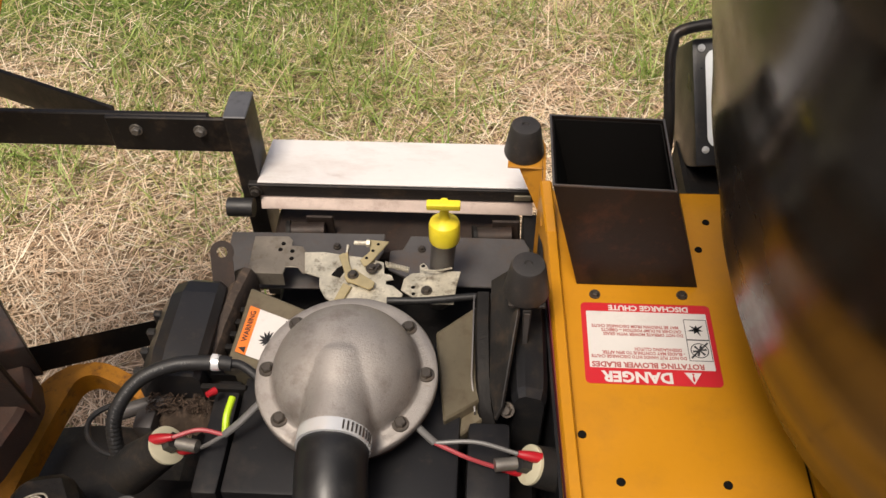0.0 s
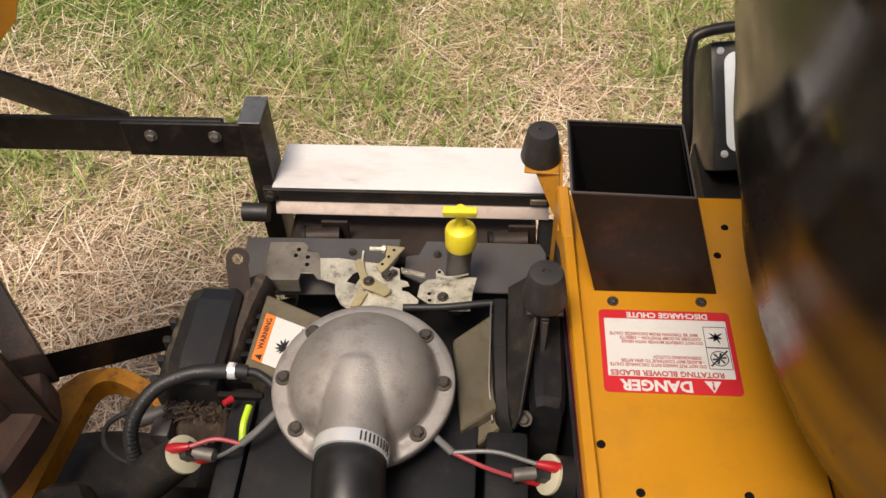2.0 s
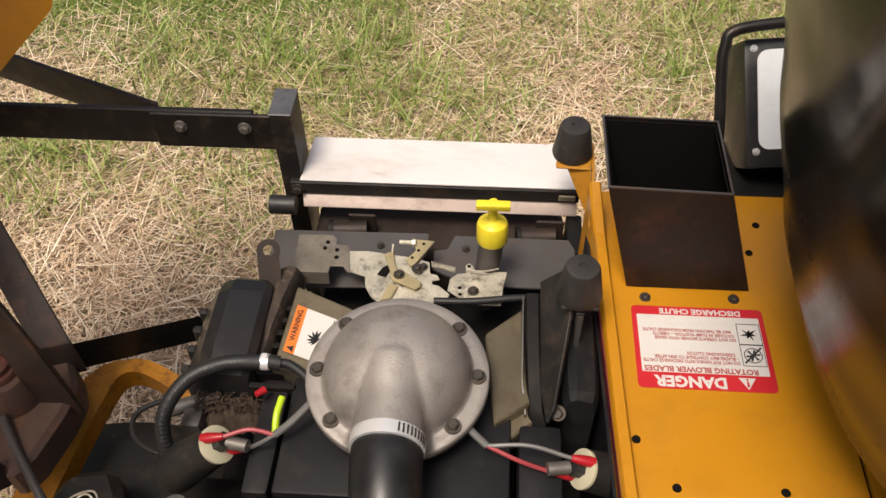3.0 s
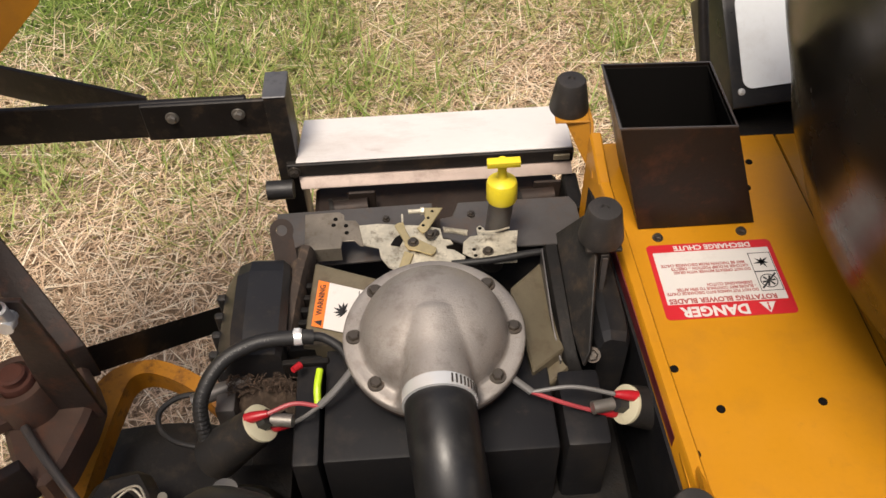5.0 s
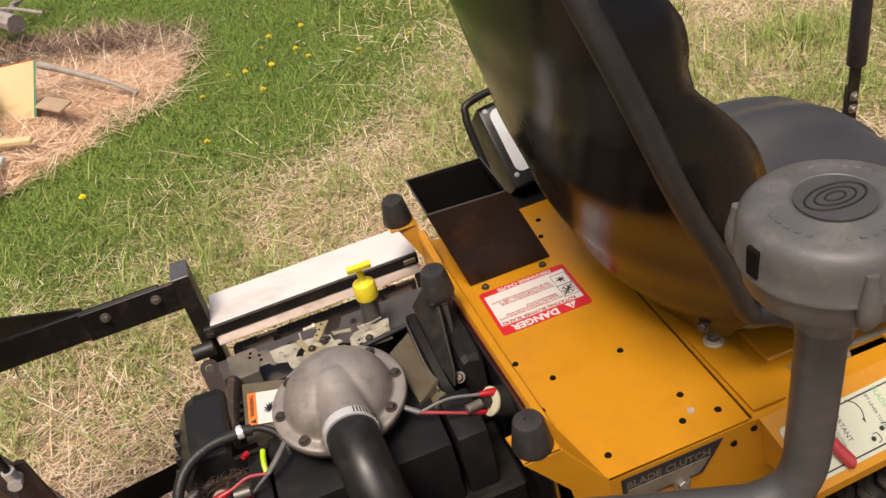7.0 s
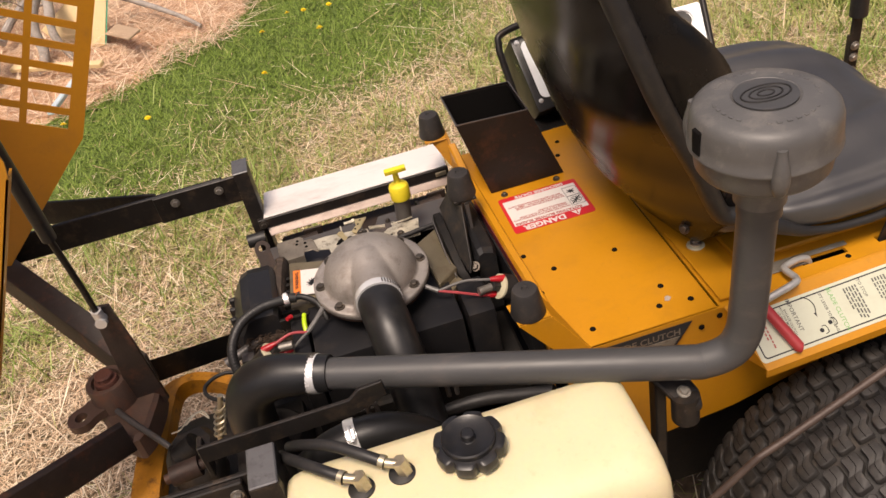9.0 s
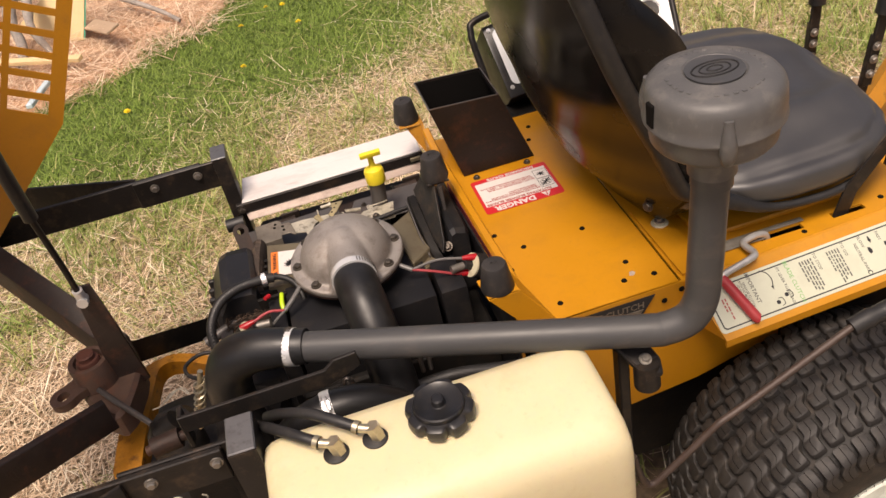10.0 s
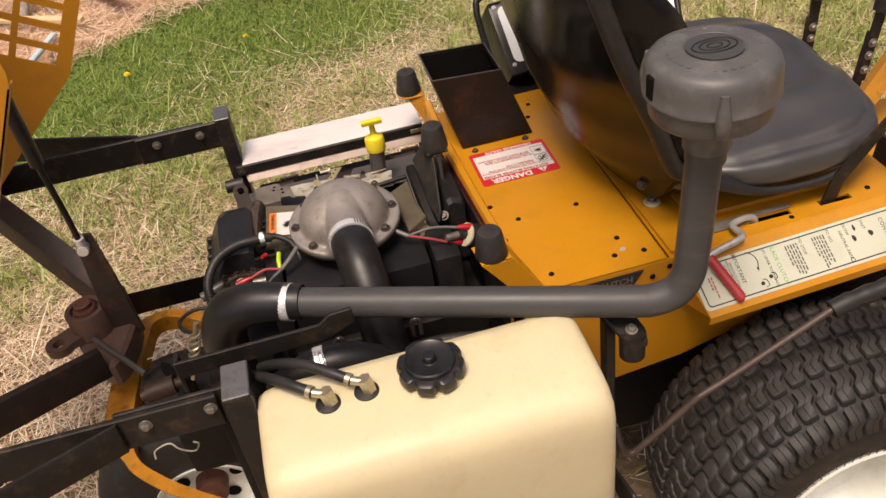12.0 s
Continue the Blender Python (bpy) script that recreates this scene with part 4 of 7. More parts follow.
for x0, x1, y, z0, z1 in ((0.804, 0.814, 0.42, 0.40, 0.755), (0.812, 0.858, 0.30, 0.40, 0.775)):
    f = lambda s: Vector((x0 + (x1 - x0) * s, y, z0 + (z1 - z0) * s))
    bm = bmesh.new()
    w = Vector((0.009, 0, 0))
    slab(bm, [f(0) - w, f(0) + w, f(0.74) + w, f(0.74) - w], (0, 0.006, 0), 0.0006)
    lev = part("steering_lever", bm, STEEL_BLACK, mower, "black steering lever with rubber grip")
    bm = slab(bmesh.new(), [f(0.50) - w, f(0.50) + w, f(0.95) + w, f(0.95) - w], (0, -0.006, 0), 0.0006)
    part("upper_lever", bm, STEEL_BLACK, lev)
    for s in (0.56, 0.63, 0.69):
        part("lever_bolt", HEX_GREY, None, lev, m=on(f(s) + Vector((0, -0.006, 0)), (0, -1, 0)))
    bm = rod(bmesh.new(), f(0.84) + Vector((0, -0.003, 0)), f(1.3), 0.0145, 0.014, 16)
    part("rubber_grip", bm, RUBBER, lev)

# bent clutch lever with red grip
bm = tube(bmesh.new(), [(0.474, 0.006, 0.592), (0.470, 0.006, 0.604), (0.455, 0.004, 0.610), (0.434, -0.002, 0.611), (0.430, -0.010, 0.611), (0.433, -0.028, 0.611), (0.424, -0.036, 0.611), (0.385, -0.042, 0.605), (0.374, -0.046, 0.601)], 0.0048, 12, 6)
cl = part("clutch_lever", bm, LEVERZINC, mower, "bent zinc-plated rod lever")
bm = tube(bmesh.new(), [(0.376, -0.044, 0.601), (0.382, -0.056, 0.592), (0.398, -0.092, 0.566), (0.400, -0.096, 0.563)], 0.0075, 14, 4, radius=lambda s: 0.0072 if s < 0.95 else 0.0055)
part("red_grip", bm, REDGRIP, cl, "faded red vinyl grip")

# parking brake rod over the tyre
bm = tube(bmesh.new(), [(0.188, -0.170, 0.47), (0.193, -0.172, 0.44), (0.200, -0.174, 0.415), (0.208, -0.175, 0.408), (0.220, -0.175, 0.413), (0.262, -0.175, 0.449), (0.298, -0.175, 0.482), (0.312, -0.175, 0.491), (0.35, -0.175, 0.511), (0.485, -0.175, 0.588)], 0.0048, 12, 6)
pb = part("brake_lever", bm, RODM, mower, "bare steel rod lever with rusty patches")
bm = bmesh.new()
tube(bm, [(0.478, -0.175, 0.583), (0.50, -0.175, 0.590), (0.55, -0.175, 0.598), (0.594, -0.175, 0.604)], 0.0115, 16, 5, radius=lambda s: 0.0118 + 0.001 * math.sin(s * 60) * (0.2 < s < 0.75))
part("ribbed_grip", bm, RUBBER, pb, "grey-black ribbed rubber grip")

# -- tyre --
TX, TZ, TR, TY0, TY1 = 0.522, 0.250, 0.254, -0.268, -0.040


def tyre_at(s, w, h=0.0):
    """A place on the tread: s metres round, w from -1 to 1 across, h above it."""
    a = s / TR
    half = (TY1 - TY0) / 2
    if w < -1:  # over the outer shoulder
        t = -w - 1
        r = TR - 0.032 + h * 0.35 - t * half
        return Vector((TX + r * math.sin(a), (TY0 + TY1) / 2 - half * 0.97 - 0.0045 * min(1, t * 6) - h * 0.8, TZ + r * math.cos(a)))
    r = TR - 0.012 - 0.020 * abs(w) ** 3 + h
    return Vector((TX + r * math.sin(a), (TY0 + TY1) / 2 + w * half * 0.97, TZ + r * math.cos(a)))


WM = Matrix.Translation((TX, 0, TZ)) @ Matrix.Rotation(radians(90), 4, "X")
prof = [(0.126, 0.055), (0.15, 0.043), (0.190, 0.040), (0.212, 0.045), (0.224, 0.056), (0.2325, 0.085), (0.2385, 0.12), (0.2400, 0.154), (0.2385, 0.188), (0.2325, 0.223), (0.224, 0.252), (0.212, 0.263), (0.192, 0.269), (0.155, 0.267), (0.135, 0.262), (0.128, 0.252), (0.124, 0.154)]
bm = lathe(bmesh.new(), prof + [prof[0]], WM, 96)
wheel = part("drive_tyre", bm, TYRE, mower, "wide turf tyre with dusty wavy tread", smooth=60)
cols, rows_n = 5, 56
pitch = 2 * math.pi * TR / rows_n
S_LINE = [(-0.01, -0.15), (0.04, -0.19), (0.30, -0.20), (0.40, -0.17), (0.47, -0.06), (0.53, 0.06), (0.60, 0.17), (0.70, 0.20), (0.96, 0.19), (1.01, 0.15)]
for c in range(cols):
    w0, dw, wd = -1.26 + 2.20 * c / cols, 2.20 / cols, pitch * 0.80
    bm = bmesh.new()
    lo_, hi_ = [], []
    for f, ds in S_LINE:
        slim = 0.72 if f in (-0.01, 1.01) else 1.0
        lo_.append((ds * pitch * 0.95 - wd * slim / 2, w0 + dw * (0.05 + 0.90 * f)))
        hi_.append((ds * pitch * 0.95 + wd * slim / 2, w0 + dw * (0.05 + 0.90 * f)))
    ring = lo_ + hi_[::-1]
    cs, cw = sum(p[0] for p in ring) / len(ring), sum(p[1] for p in ring) / len(ring)
    b0 = [bm.verts.new(tyre_at(s, w, -0.002)) for s, w in ring]
    b1 = [bm.verts.new(tyre_at(s + (cs - s) * 0.06, w + (cw - w) * 0.05, 0.0050)) for s, w in ring]
    b2 = [bm.verts.new(tyre_at(s + (cs - s) * 0.14, w + (cw - w) * 0.08, 0.0060)) for s, w in ring]
    mid = len(S_LINE)
    for q in range(mid - 1):  # the top, as a strip along the block
        bm.faces.new((b2[q], b2[q + 1], b2[2 * mid - 2 - q], b2[2 * mid - 1 - q]))
    for lo, hi in ((b0, b1), (b1, b2)):
        for q in range(len(ring)):
            bm.faces.new((lo[q], lo[(q + 1) % len(ring)], hi[(q + 1) % len(ring)], hi[q]))
    block = finish(bm, "tread_block", 50)
    block.materials.append(TREAD)
    sm = bmesh.new()  # the fine cut along the block
    cut = [(ds * pitch * 0.95, w0 + dw * (0.05 + 0.90 * f)) for f, ds in S_LINE[1:-1]]
    cu0, cu1 = [sm.verts.new(tyre_at(s - 0.0005, w, 0.0063)) for s, w in cut], [sm.verts.new(tyre_at(s + 0.0005, w, 0.0063)) for s, w in cut]
    for q in range(len(cut) - 1):
        sm.faces.new((cu0[q], cu0[q + 1], cu1[q + 1], cu1[q]))
    slit = finish(sm, "cut", 180)
    slit.materials.append(HOLE_SHADE)
    for k in range(rows_n):
        a = 2 * math.pi * (k + 0.5 * (c % 2)) / rows_n
        a = (a + math.pi) % (2 * math.pi) - math.pi
        if not -1.75 < a < 1.45:
            continue
        turn = Matrix.Translation((TX, 0, TZ)) @ Matrix.Rotation(a, 4, "Y") @ Matrix.Translation((-TX, 0, -TZ))
        blk = part("tread_block", block, None, wheel, m=turn)
        if -0.9 < a < 1.0:
            part("slit", slit, None, wheel, m=turn)
bm = bmesh.new()
for k in range(72):
    a = 2 * math.pi * k / 72
    ca, sa = math.cos(a), math.sin(a)
    rod(bm, (TX + 0.131 * ca, TY0 + 0.005, TZ + 0.131 * sa), (TX + 0.142 * ca, TY0 + 0.0018, TZ + 0.142 * sa), 0.0006, n=4)
part("rim_ribs", bm, TYRE, wheel, kind="stuff")
bm = lathe(bmesh.new(), [(0.001, 0.160), (0.05, 0.160), (0.055, 0.168), (0.09, 0.172), (0.102, 0.185), (0.110, 0.238), (0.124, 0.252), (0.131, 0.263), (0.126, 0.265), (0.116, 0.255), (0.105, 0.246), (0.096, 0.190), (0.086, 0.178), (0.001, 0.174)], WM, 64)
part("wheel_rim", bm, RIM, wheel, "white painted steel rim")

# -- fuel tank --
bm = bmesh.new()
TANK_X0 = -0.240
sect = []
prof = [(-0.262, 0.39), (-0.268, 0.42), (-0.272, 0.55), (-0.272, 0.618), (-0.266, 0.640), (-0.250, 0.652), (-0.225, 0.657), (-0.17, 0.660), (-0.135, 0.660), (-0.122, 0.655), (-0.115, 0.642), (-0.113, 0.60), (-0.113, 0.42), (-0.12, 0.39)]
cy, cz = -0.19, 0.53
for x, k in ((0.0, 0.90), (0.004, 0.945), (0.012, 0.978), (0.024, 0.995), (0.04, 1.0), (0.15, 1.0), (0.25, 1.0), (0.362, 1.0), (0.378, 0.995), (0.390, 0.978), (0.398, 0.945), (0.401, 0.90)):
    sect.append([(TANK_X0 + x * 0.972, cy + (y - cy) * k, cz + (z - cz) * k) for y, z in prof])
loft(bm, sect)
bmesh.ops.subdivide_edges(bm, edges=[e for e in bm.edges if e.calc_length() > 0.03], cuts=1)
tank = part("fuel_tank", bm, TANK, mower, "cream translucent plastic fuel tank", smooth=60)
# cap with grip lobes
bm = bmesh.new()
CAPM = on((-0.036, -0.172, 0.659), (0.0, -0.03, 1))
loops = []
for r, z, lobe in ((0.030, 0.0, 0), (0.0345, 0.002, 1), (0.0375, 0.006, 1), (0.0382, 0.014, 1), (0.0372, 0.0195, 0.9), (0.034, 0.0215, 0.5), (0.0295, 0.0216, 0), (0.0288, 0.0265, 0), (0.0272, 0.0278, 0), (0.0255, 0.0268, 0), (0.017, 0.0240, 0), (0.0085, 0.0232, 0), (0.0075, 0.0240, 0), (0.0072, 0.0315, 0), (0.0055, 0.0330, 0), (0.0003, 0.0332, 0)):
    ring = []
    for k in range(96):
        a = 2 * math.pi * k / 96
        dent = (max(0.0, math.cos(a * 8)) ** 2.2 * 0.0062 - 0.0012) * lobe
        ring.append(CAPM @ Vector(((r - dent) * math.cos(a), (r - dent) * math.sin(a), z)))
    loops.append(ring)
loft(bm, loops)
part("fuel_cap", bm, PLASTIC, tank, "black plastic cap with grip lobes")
bm = lathe(bmesh.new(), [(0.001, 0), (0.034, 0), (0.034, 0.004), (0.001, 0.004)], on((-0.036, -0.172, 0.657)), 40)
part("filler_neck", bm, TANK, tank)
# fittings and fuel lines
for x, y, ends in ((-0.158, -0.175, [(-0.172, -0.168, 0.676), (-0.192, -0.152, 0.678), (-0.214, -0.128, 0.672), (-0.232, -0.100, 0.655), (-0.245, -0.07, 0.63)]),
                   (-0.113, -0.172, [(-0.127, -0.165, 0.676), (-0.150, -0.148, 0.681), (-0.180, -0.122, 0.679), (-0.210, -0.096, 0.664), (-0.232, -0.07, 0.64)])):
    bm = lathe(bmesh.new(), [(0.001, 0), (0.0150, 0), (0.0145, 0.002), (0.009, 0.004), (0.001, 0.004)], on((x, y, 0.659)), 24)
    gr = part("grommet", bm, RUBBER, tank, "black rubber grommet")
    bm = rod(bmesh.new(), (x + 0.004, y - 0.001, 0.661), (x, y + 0.001, 0.680), 0.0085, n=6)
    rod(bm, (x + 0.001, y, 0.674), (x - 0.014, y + 0.006, 0.677), 0.0052, n=12)
    part("brass_elbow", bm, BRASS, tank, "brass elbow fitting")
    bm = tube(bmesh.new(), ends, 0.0064, 12)
    fl = part("fuel_line", bm, RUBBER, tank, "black rubber fuel line")
    bm = rod(bmesh.new(), ends[0], Vector(ends[0]) + (Vector(ends[1]) - Vector(ends[0])).normalized() * 0.006, 0.0076, n=16)
    part("line_clamp", bm, BRASS, fl)
# tank strap and bolted mount
bm = bmesh.new()
slab(bm, [(0.168, -0.278, 0.405), (0.168, -0.278, 0.46), (0.168, -0.272, 0.465), (0.168, -0.215, 0.440), (0.168, -0.10, 0.430), (0.168, -0.10, 0.40)], (0.005, 0, 0), 0.0008)
slab(bm, [(-0.24, -0.281, 0.405), (-0.24, -0.281, 0.43), (0.175, -0.281, 0.43), (0.175, -0.281, 0.405)], (0, -0.003, 0), 0.0008)
part("tank_strap", bm, STEEL_BLACK, mower, "black steel tank strap")
bm = bmesh.new()
slab(bm, [(0.183, -0.128, 0.640), (0.222, -0.128, 0.640), (0.232, -0.160, 0.626), (0.228, -0.176, 0.618), (0.206, -0.176, 0.618), (0.199, -0.160, 0.626)], (0, 0, -0.009), 0.002)
rod(bm, (0.214, -0.162, 0.588), (0.214, -0.160, 0.6255), 0.0160, n=24)
box(bm, (0.190, -0.135, 0.40), (0.204, -0.115, 0.640), 0.002)
tm = part("pipe_bracket", bm, STEEL_BLACK, mower, "black bracket holding the intake pipe")
part("bracket_bolt", HEX_GREY, None, tm, m=on((0.214, -0.158, 0.6275), (0, -0.35, 1)))

# -- intake pipe and precleaner --
PA, PB_ = Vector((-0.182, 0.008, 0.6638)), Vector((0.205, -0.148, 0.6685))
bm = tube(bmesh.new(), [PA, PA.lerp(PB_, 0.5), PB_, (0.240, -0.160, 0.6695), (0.266, -0.166, 0.681), (0.2785, -0.168, 0.706), (0.282, -0.168, 0.742), (0.285, -0.168, 0.82), (0.288, -0.168, 0.895)], 0.0195, 32, 8)
pipe = part("intake_pipe", bm, PIPEM, mower, "grey plastic intake pipe with an elbow", smooth=60)
PM = on((0.288, -0.168, 0.880))
bm = lathe(bmesh.new(), [(0.001, -0.002), (0.0245, -0.002), (0.0245, 0.029), (0.029, 0.033), (0.050, 0.036), (0.0575, 0.039), (0.0605, 0.043), (0.0625, 0.062), (0.0640, 0.0625), (0.0655, 0.0645), (0.0668, 0.0648), (0.0672, 0.0670), (0.0662, 0.0685), (0.0658, 0.080), (0.0648, 0.0925), (0.0632, 0.0980), (0.0595, 0.1025), (0.054, 0.1050), (0.044, 0.1068), (0.030, 0.109), (0.0285, 0.1075), (0.001, 0.108)], PM, 64)
pre = part("precleaner", bm, GREYPLASTIC, mower, "grey plastic air precleaner bowl with dusty lid", smooth=50)
bm = lathe(bmesh.new(), [(0.001, 0.108), (0.0275, 0.108), (0.0275, 0.1096), (0.001, 0.110)], PM, 40)
part("lid_badge", bm, PIPEM, pre, "dark round badge")
bm = bmesh.new()
for k in range(34):
    if k % 9 in (4, 5):
        continue
    box(bm, (-0.0016, -0.0022, 0.1062), (0.0016, 0.0022, 0.1074), 0.0003, PM @ Matrix.Rotation(2 * math.pi * k / 34, 4, "Z") @ Matrix.Translation((0.0445, 0, 0)))
part("moulded_marks", bm, GREYPLASTIC, pre, kind="stuff")
for r in (0.006, 0.012, 0.018):
    bm = tube(bmesh.new(), [PM @ Vector((r * 1.25 * math.cos(a), r * 0.75 * math.sin(a), 0.1100)) for a in (2 * math.pi * k / 20 for k in range(21))], 0.0009, 6, 1)
    part("badge_ring", bm, DUSTY, pre)
for k in range(3):
    a = radians(-48 + 120 * k)
    d = Vector((math.cos(a), math.sin(a), 0))
    bm = tube(bmesh.new(), [PM @ (d * 0.0635 + Vector((0, 0, 0.046))), PM @ (d * 0.0655 + Vector((0, 0, 0.056))), PM @ (d * 0.067 + Vector((0, 0, 0.072))), PM @ (d * 0.0650 + Vector((0, 0, 0.092)))], 0.006, 12, 5, radius=lambda s: 0.0045 + 0.0035 * math.sin(math.pi * min(1, s * 1.1)))
    part("lid_clip", bm, GREYPLASTIC, pre)
bm = box(bmesh.new(), (-0.0025, -0.006, 0.070), (0.0030, 0.006, 0.094), 0.001, PM @ Matrix.Rotation(radians(2), 4, "Z") @ Matrix.Translation((0.0645, 0, 0)))
part("vent_slot", bm, HOLE_SHADE, pre)
bm = tube(bmesh.new(), [PA.lerp(PB_, 0.605) + Vector((0.000, -0.0108, 0.0146)), PA.lerp(PB_, 0.612) + Vector((0.001, -0.0115, 0.0140)), PA.lerp(PB_, 0.622) + Vector((0.001, -0.0130, 0.0128))], 0.0012, 6, 3)
part("scuff", bm, PINKWIRE, pipe, "small reddish scuff on the pipe")
bm = rod(bmesh.new(), (0.288, -0.168, 0.862), (0.288, -0.168, 0.908), 0.0215, n=28)
part("pipe_collar", bm, PIPEM, pre)


def clamp(p, d, r, parent, width=0.011, toward=(0, 0, -1), start=100):
    """A bright worm-drive hose clamp round p, its axis along d, the screw on the side named by toward."""
    z = Vector(d).normalized()
    x = (Vector(toward) - z * z.dot(Vector(toward))).normalized()
    m = Matrix.Translation(p) @ Matrix((x, z.cross(x), z)).transposed().to_4x4()
    bm = lathe(bmesh.new(), [(r - 0.001, -width / 2), (r + 0.0009, -width / 2), (r + 0.0012, 0), (r + 0.0009, width / 2), (r - 0.001, width / 2)], m, 40)
    c = part("hose_clamp", bm, CHROME, parent, "bright steel hose clamp")
    bm = box(bmesh.new(), (r, -0.007, -width * 0.45), (r + 0.006, 0.007, width * 0.45), 0.0015, m)
    rod(bm, m @ Vector((r + 0.0035, -0.011, 0)), m @ Vector((r + 0.0035, 0.009, 0)), 0.0035, n=10)
    part("clamp_screw", bm, CHROME, c)
    for k in range(9):
        a = radians(start + 7 * k)
        bm = box(bmesh.new(), (r + 0.0008, -0.0007, -width * 0.34), (r + 0.0018, 0.0007, width * 0.34), 0.0, m @ Matrix.Rotation(a, 4, "Z"))
        part("clamp_ridge", bm, BOLT, c)
    return c


ELB = [(-0.166, 0.002, 0.665), (-0.200, 0.015, 0.665), (-0.236, 0.030, 0.660), (-0.267, 0.043, 0.640), (-0.283, 0.048, 0.60), (-0.285, 0.050, 0.54), (-0.280, 0.05, 0.46)]
bm = tube(bmesh.new(), ELB, 0.0265, 28, 8, radius=lambda s: 0.0225 + 0.008 * min(1, s * 2.2))
elb = part("intake_elbow_hose", bm, HOSE, mower, "black rubber intake elbow", smooth=60)
clamp((-0.185, 0.009, 0.665), PB_ - PA, 0.0235, elb, 0.0125, (0, 0.3, -1))
# -- engine dome --
DC = Vector((-0.086, 0.2325, 0.6075))
DM = on(DC, (0, -0.06, 1))
DOME_R, DOME_H = 0.0690, 0.0610


def dome_height(r):
    """A round shell standing on the flange, with a small fillet at its foot."""
    shell = 0.0085 + (DOME_H - 0.0085) * max(0.0, 1 - (r / DOME_R) ** 2) ** 0.5
    return max(shell, 0.0085 + 0.0035 * max(0.0, 1 - abs(r - DOME_R) / 0.0035) ** 2)


def cast(r, a):
    """A place on the casting: the dome, running smoothly into the neck on the hose's side."""
    p = DM @ Vector((r * math.cos(a), r * math.sin(a), dome_height(r)))
    x, y = p.x - DC.x, p.y - DC.y
    rad = 0.0150 + 0.0160 * min(1.0, max(0.0, (-0.004 - y) / 0.056)) ** 0.6
    crest = 0.0585 + 0.055 * min(0.0, y + 0.010) - 0.8 * max(0.0, y + 0.010)
    zn = DC.z + crest - rad + (math.sqrt(rad * rad - x * x) if abs(x) < rad else -6 * (abs(x) - rad))
    k = 0.0120
    h = max(k - abs(p.z - zn), 0) / k
    p.z = max(p.z, zn) + h * h * k / 4 if zn > DC.z + 0.008 else p.z
    return p


radii = [0.002] + [0.0025 * k for k in range(1, 20)] + [0.0490 + 0.0010 * k for k in range(18)] + [0.0668, 0.0675, 0.0682, 0.0687, 0.0690, 0.0700, 0.0712, 0.0725, 0.078, 0.0845]
loops = [[DM @ Vector((r * math.cos(2 * math.pi * k / 120), r * math.sin(2 * math.pi * k / 120), z)) for k in range(120)] for r, z in ((0.001, -0.002), (0.0845, -0.002), (0.0860, 0.0), (0.0860, 0.007))]
loops += [[cast(r, 2 * math.pi * k / 120) for k in range(120)] for r in radii[::-1]]
bm = loft(bmesh.new(), loops)
dome = part("intake_dome", bm, CAST, mower, "cast aluminium domed intake cover, sand-cast grain", smooth=60)
NK = [DC + Vector(p) for p in ((0.0, -0.030, 0.0275), (0.0, -0.050, 0.0258), (0.001, -0.072, 0.0240), (0.001, -0.092, 0.0225))]
bm = tube(bmesh.new(), NK, 0.0304, 40, 8)
part("dome_neck", bm, CAST, dome, smooth=60)
bm = lathe(bmesh.new(), [(0.074, -0.004), (0.0856, -0.004), (0.0856, -0.0022), (0.074, -0.0022)], on(DC, (0, -0.06, 1)), 64)
part("gasket", bm, RUST_BLACK, dome, "rust-brown gasket edge")
for k, deg in enumerate((0, 43, 137, 180, 223, 317)):
    a = radians(deg)
    p = on(DC, (0, -0.06, 1)) @ Vector((0.0752 * math.cos(a), 0.0752 * math.sin(a), 0.0088))
    part("flange_bolt", HEX_DARK, None, dome, m=on(p, (0, -0.06, 1), 17 * k))
lettering("casting_mark", "24 151 03", 0.0085, on(DC, (0, -0.06, 1)) @ Matrix.Rotation(radians(20), 4, "Z") @ Matrix.Translation((0.0745, 0, 0.0088)) @ Matrix.Rotation(radians(-90), 4, "Z"), CAST, dome)
bm = tube(bmesh.new(), [DC + Vector(p) for p in ((0.001, -0.076, 0.0218), (0.002, -0.104, 0.0235), (0.005, -0.136, 0.016), (0.008, -0.164, -0.004), (0.011, -0.187, -0.034), (0.013, -0.212, -0.072), (0.014, -0.245, -0.11), (0.014, -0.28, -0.14))], 0.0312, 32, 8)
dh = part("intake_hose", bm, HOSE, mower, "black rubber intake hose", smooth=60)
clamp(DC + Vector((0.0012, -0.0830, 0.0245)), (0, 1, -0.02), 0.0318, dh, 0.0125, (0, 0, -1), 200)
bm = tube(bmesh.new(), [(-0.045, -0.030, 0.49), (-0.075, -0.034, 0.545), (-0.115, -0.041, 0.583), (-0.155, -0.043, 0.592), (-0.195, -0.040, 0.580), (-0.225, -0.03, 0.55)], 0.0228, 24, 8)
lower = part("lower_hose", bm, HOSE, mower, "black rubber lower hose", smooth=60)
clamp((-0.162, -0.043, 0.5915), (1, 0.02, 0.06), 0.0238, lower, 0.013, (0.2, -0.5, 0.8))

# -- engine block: boxes, shrouds, covers --
bm = box(bmesh.new(), (-0.193, 0.128, 0.45), (0.022, 0.300, 0.572), 0.004, None, 2)
part("air_duct_box", bm, BOXBLACK, mower, "satin black sheet metal duct box")
bm = box(bmesh.new(), (-0.222, 0.128, 0.43), (-0.197, 0.250, 0.568), 0.005, None, 2)
part("side_duct", bm, BOXBLACK, mower)
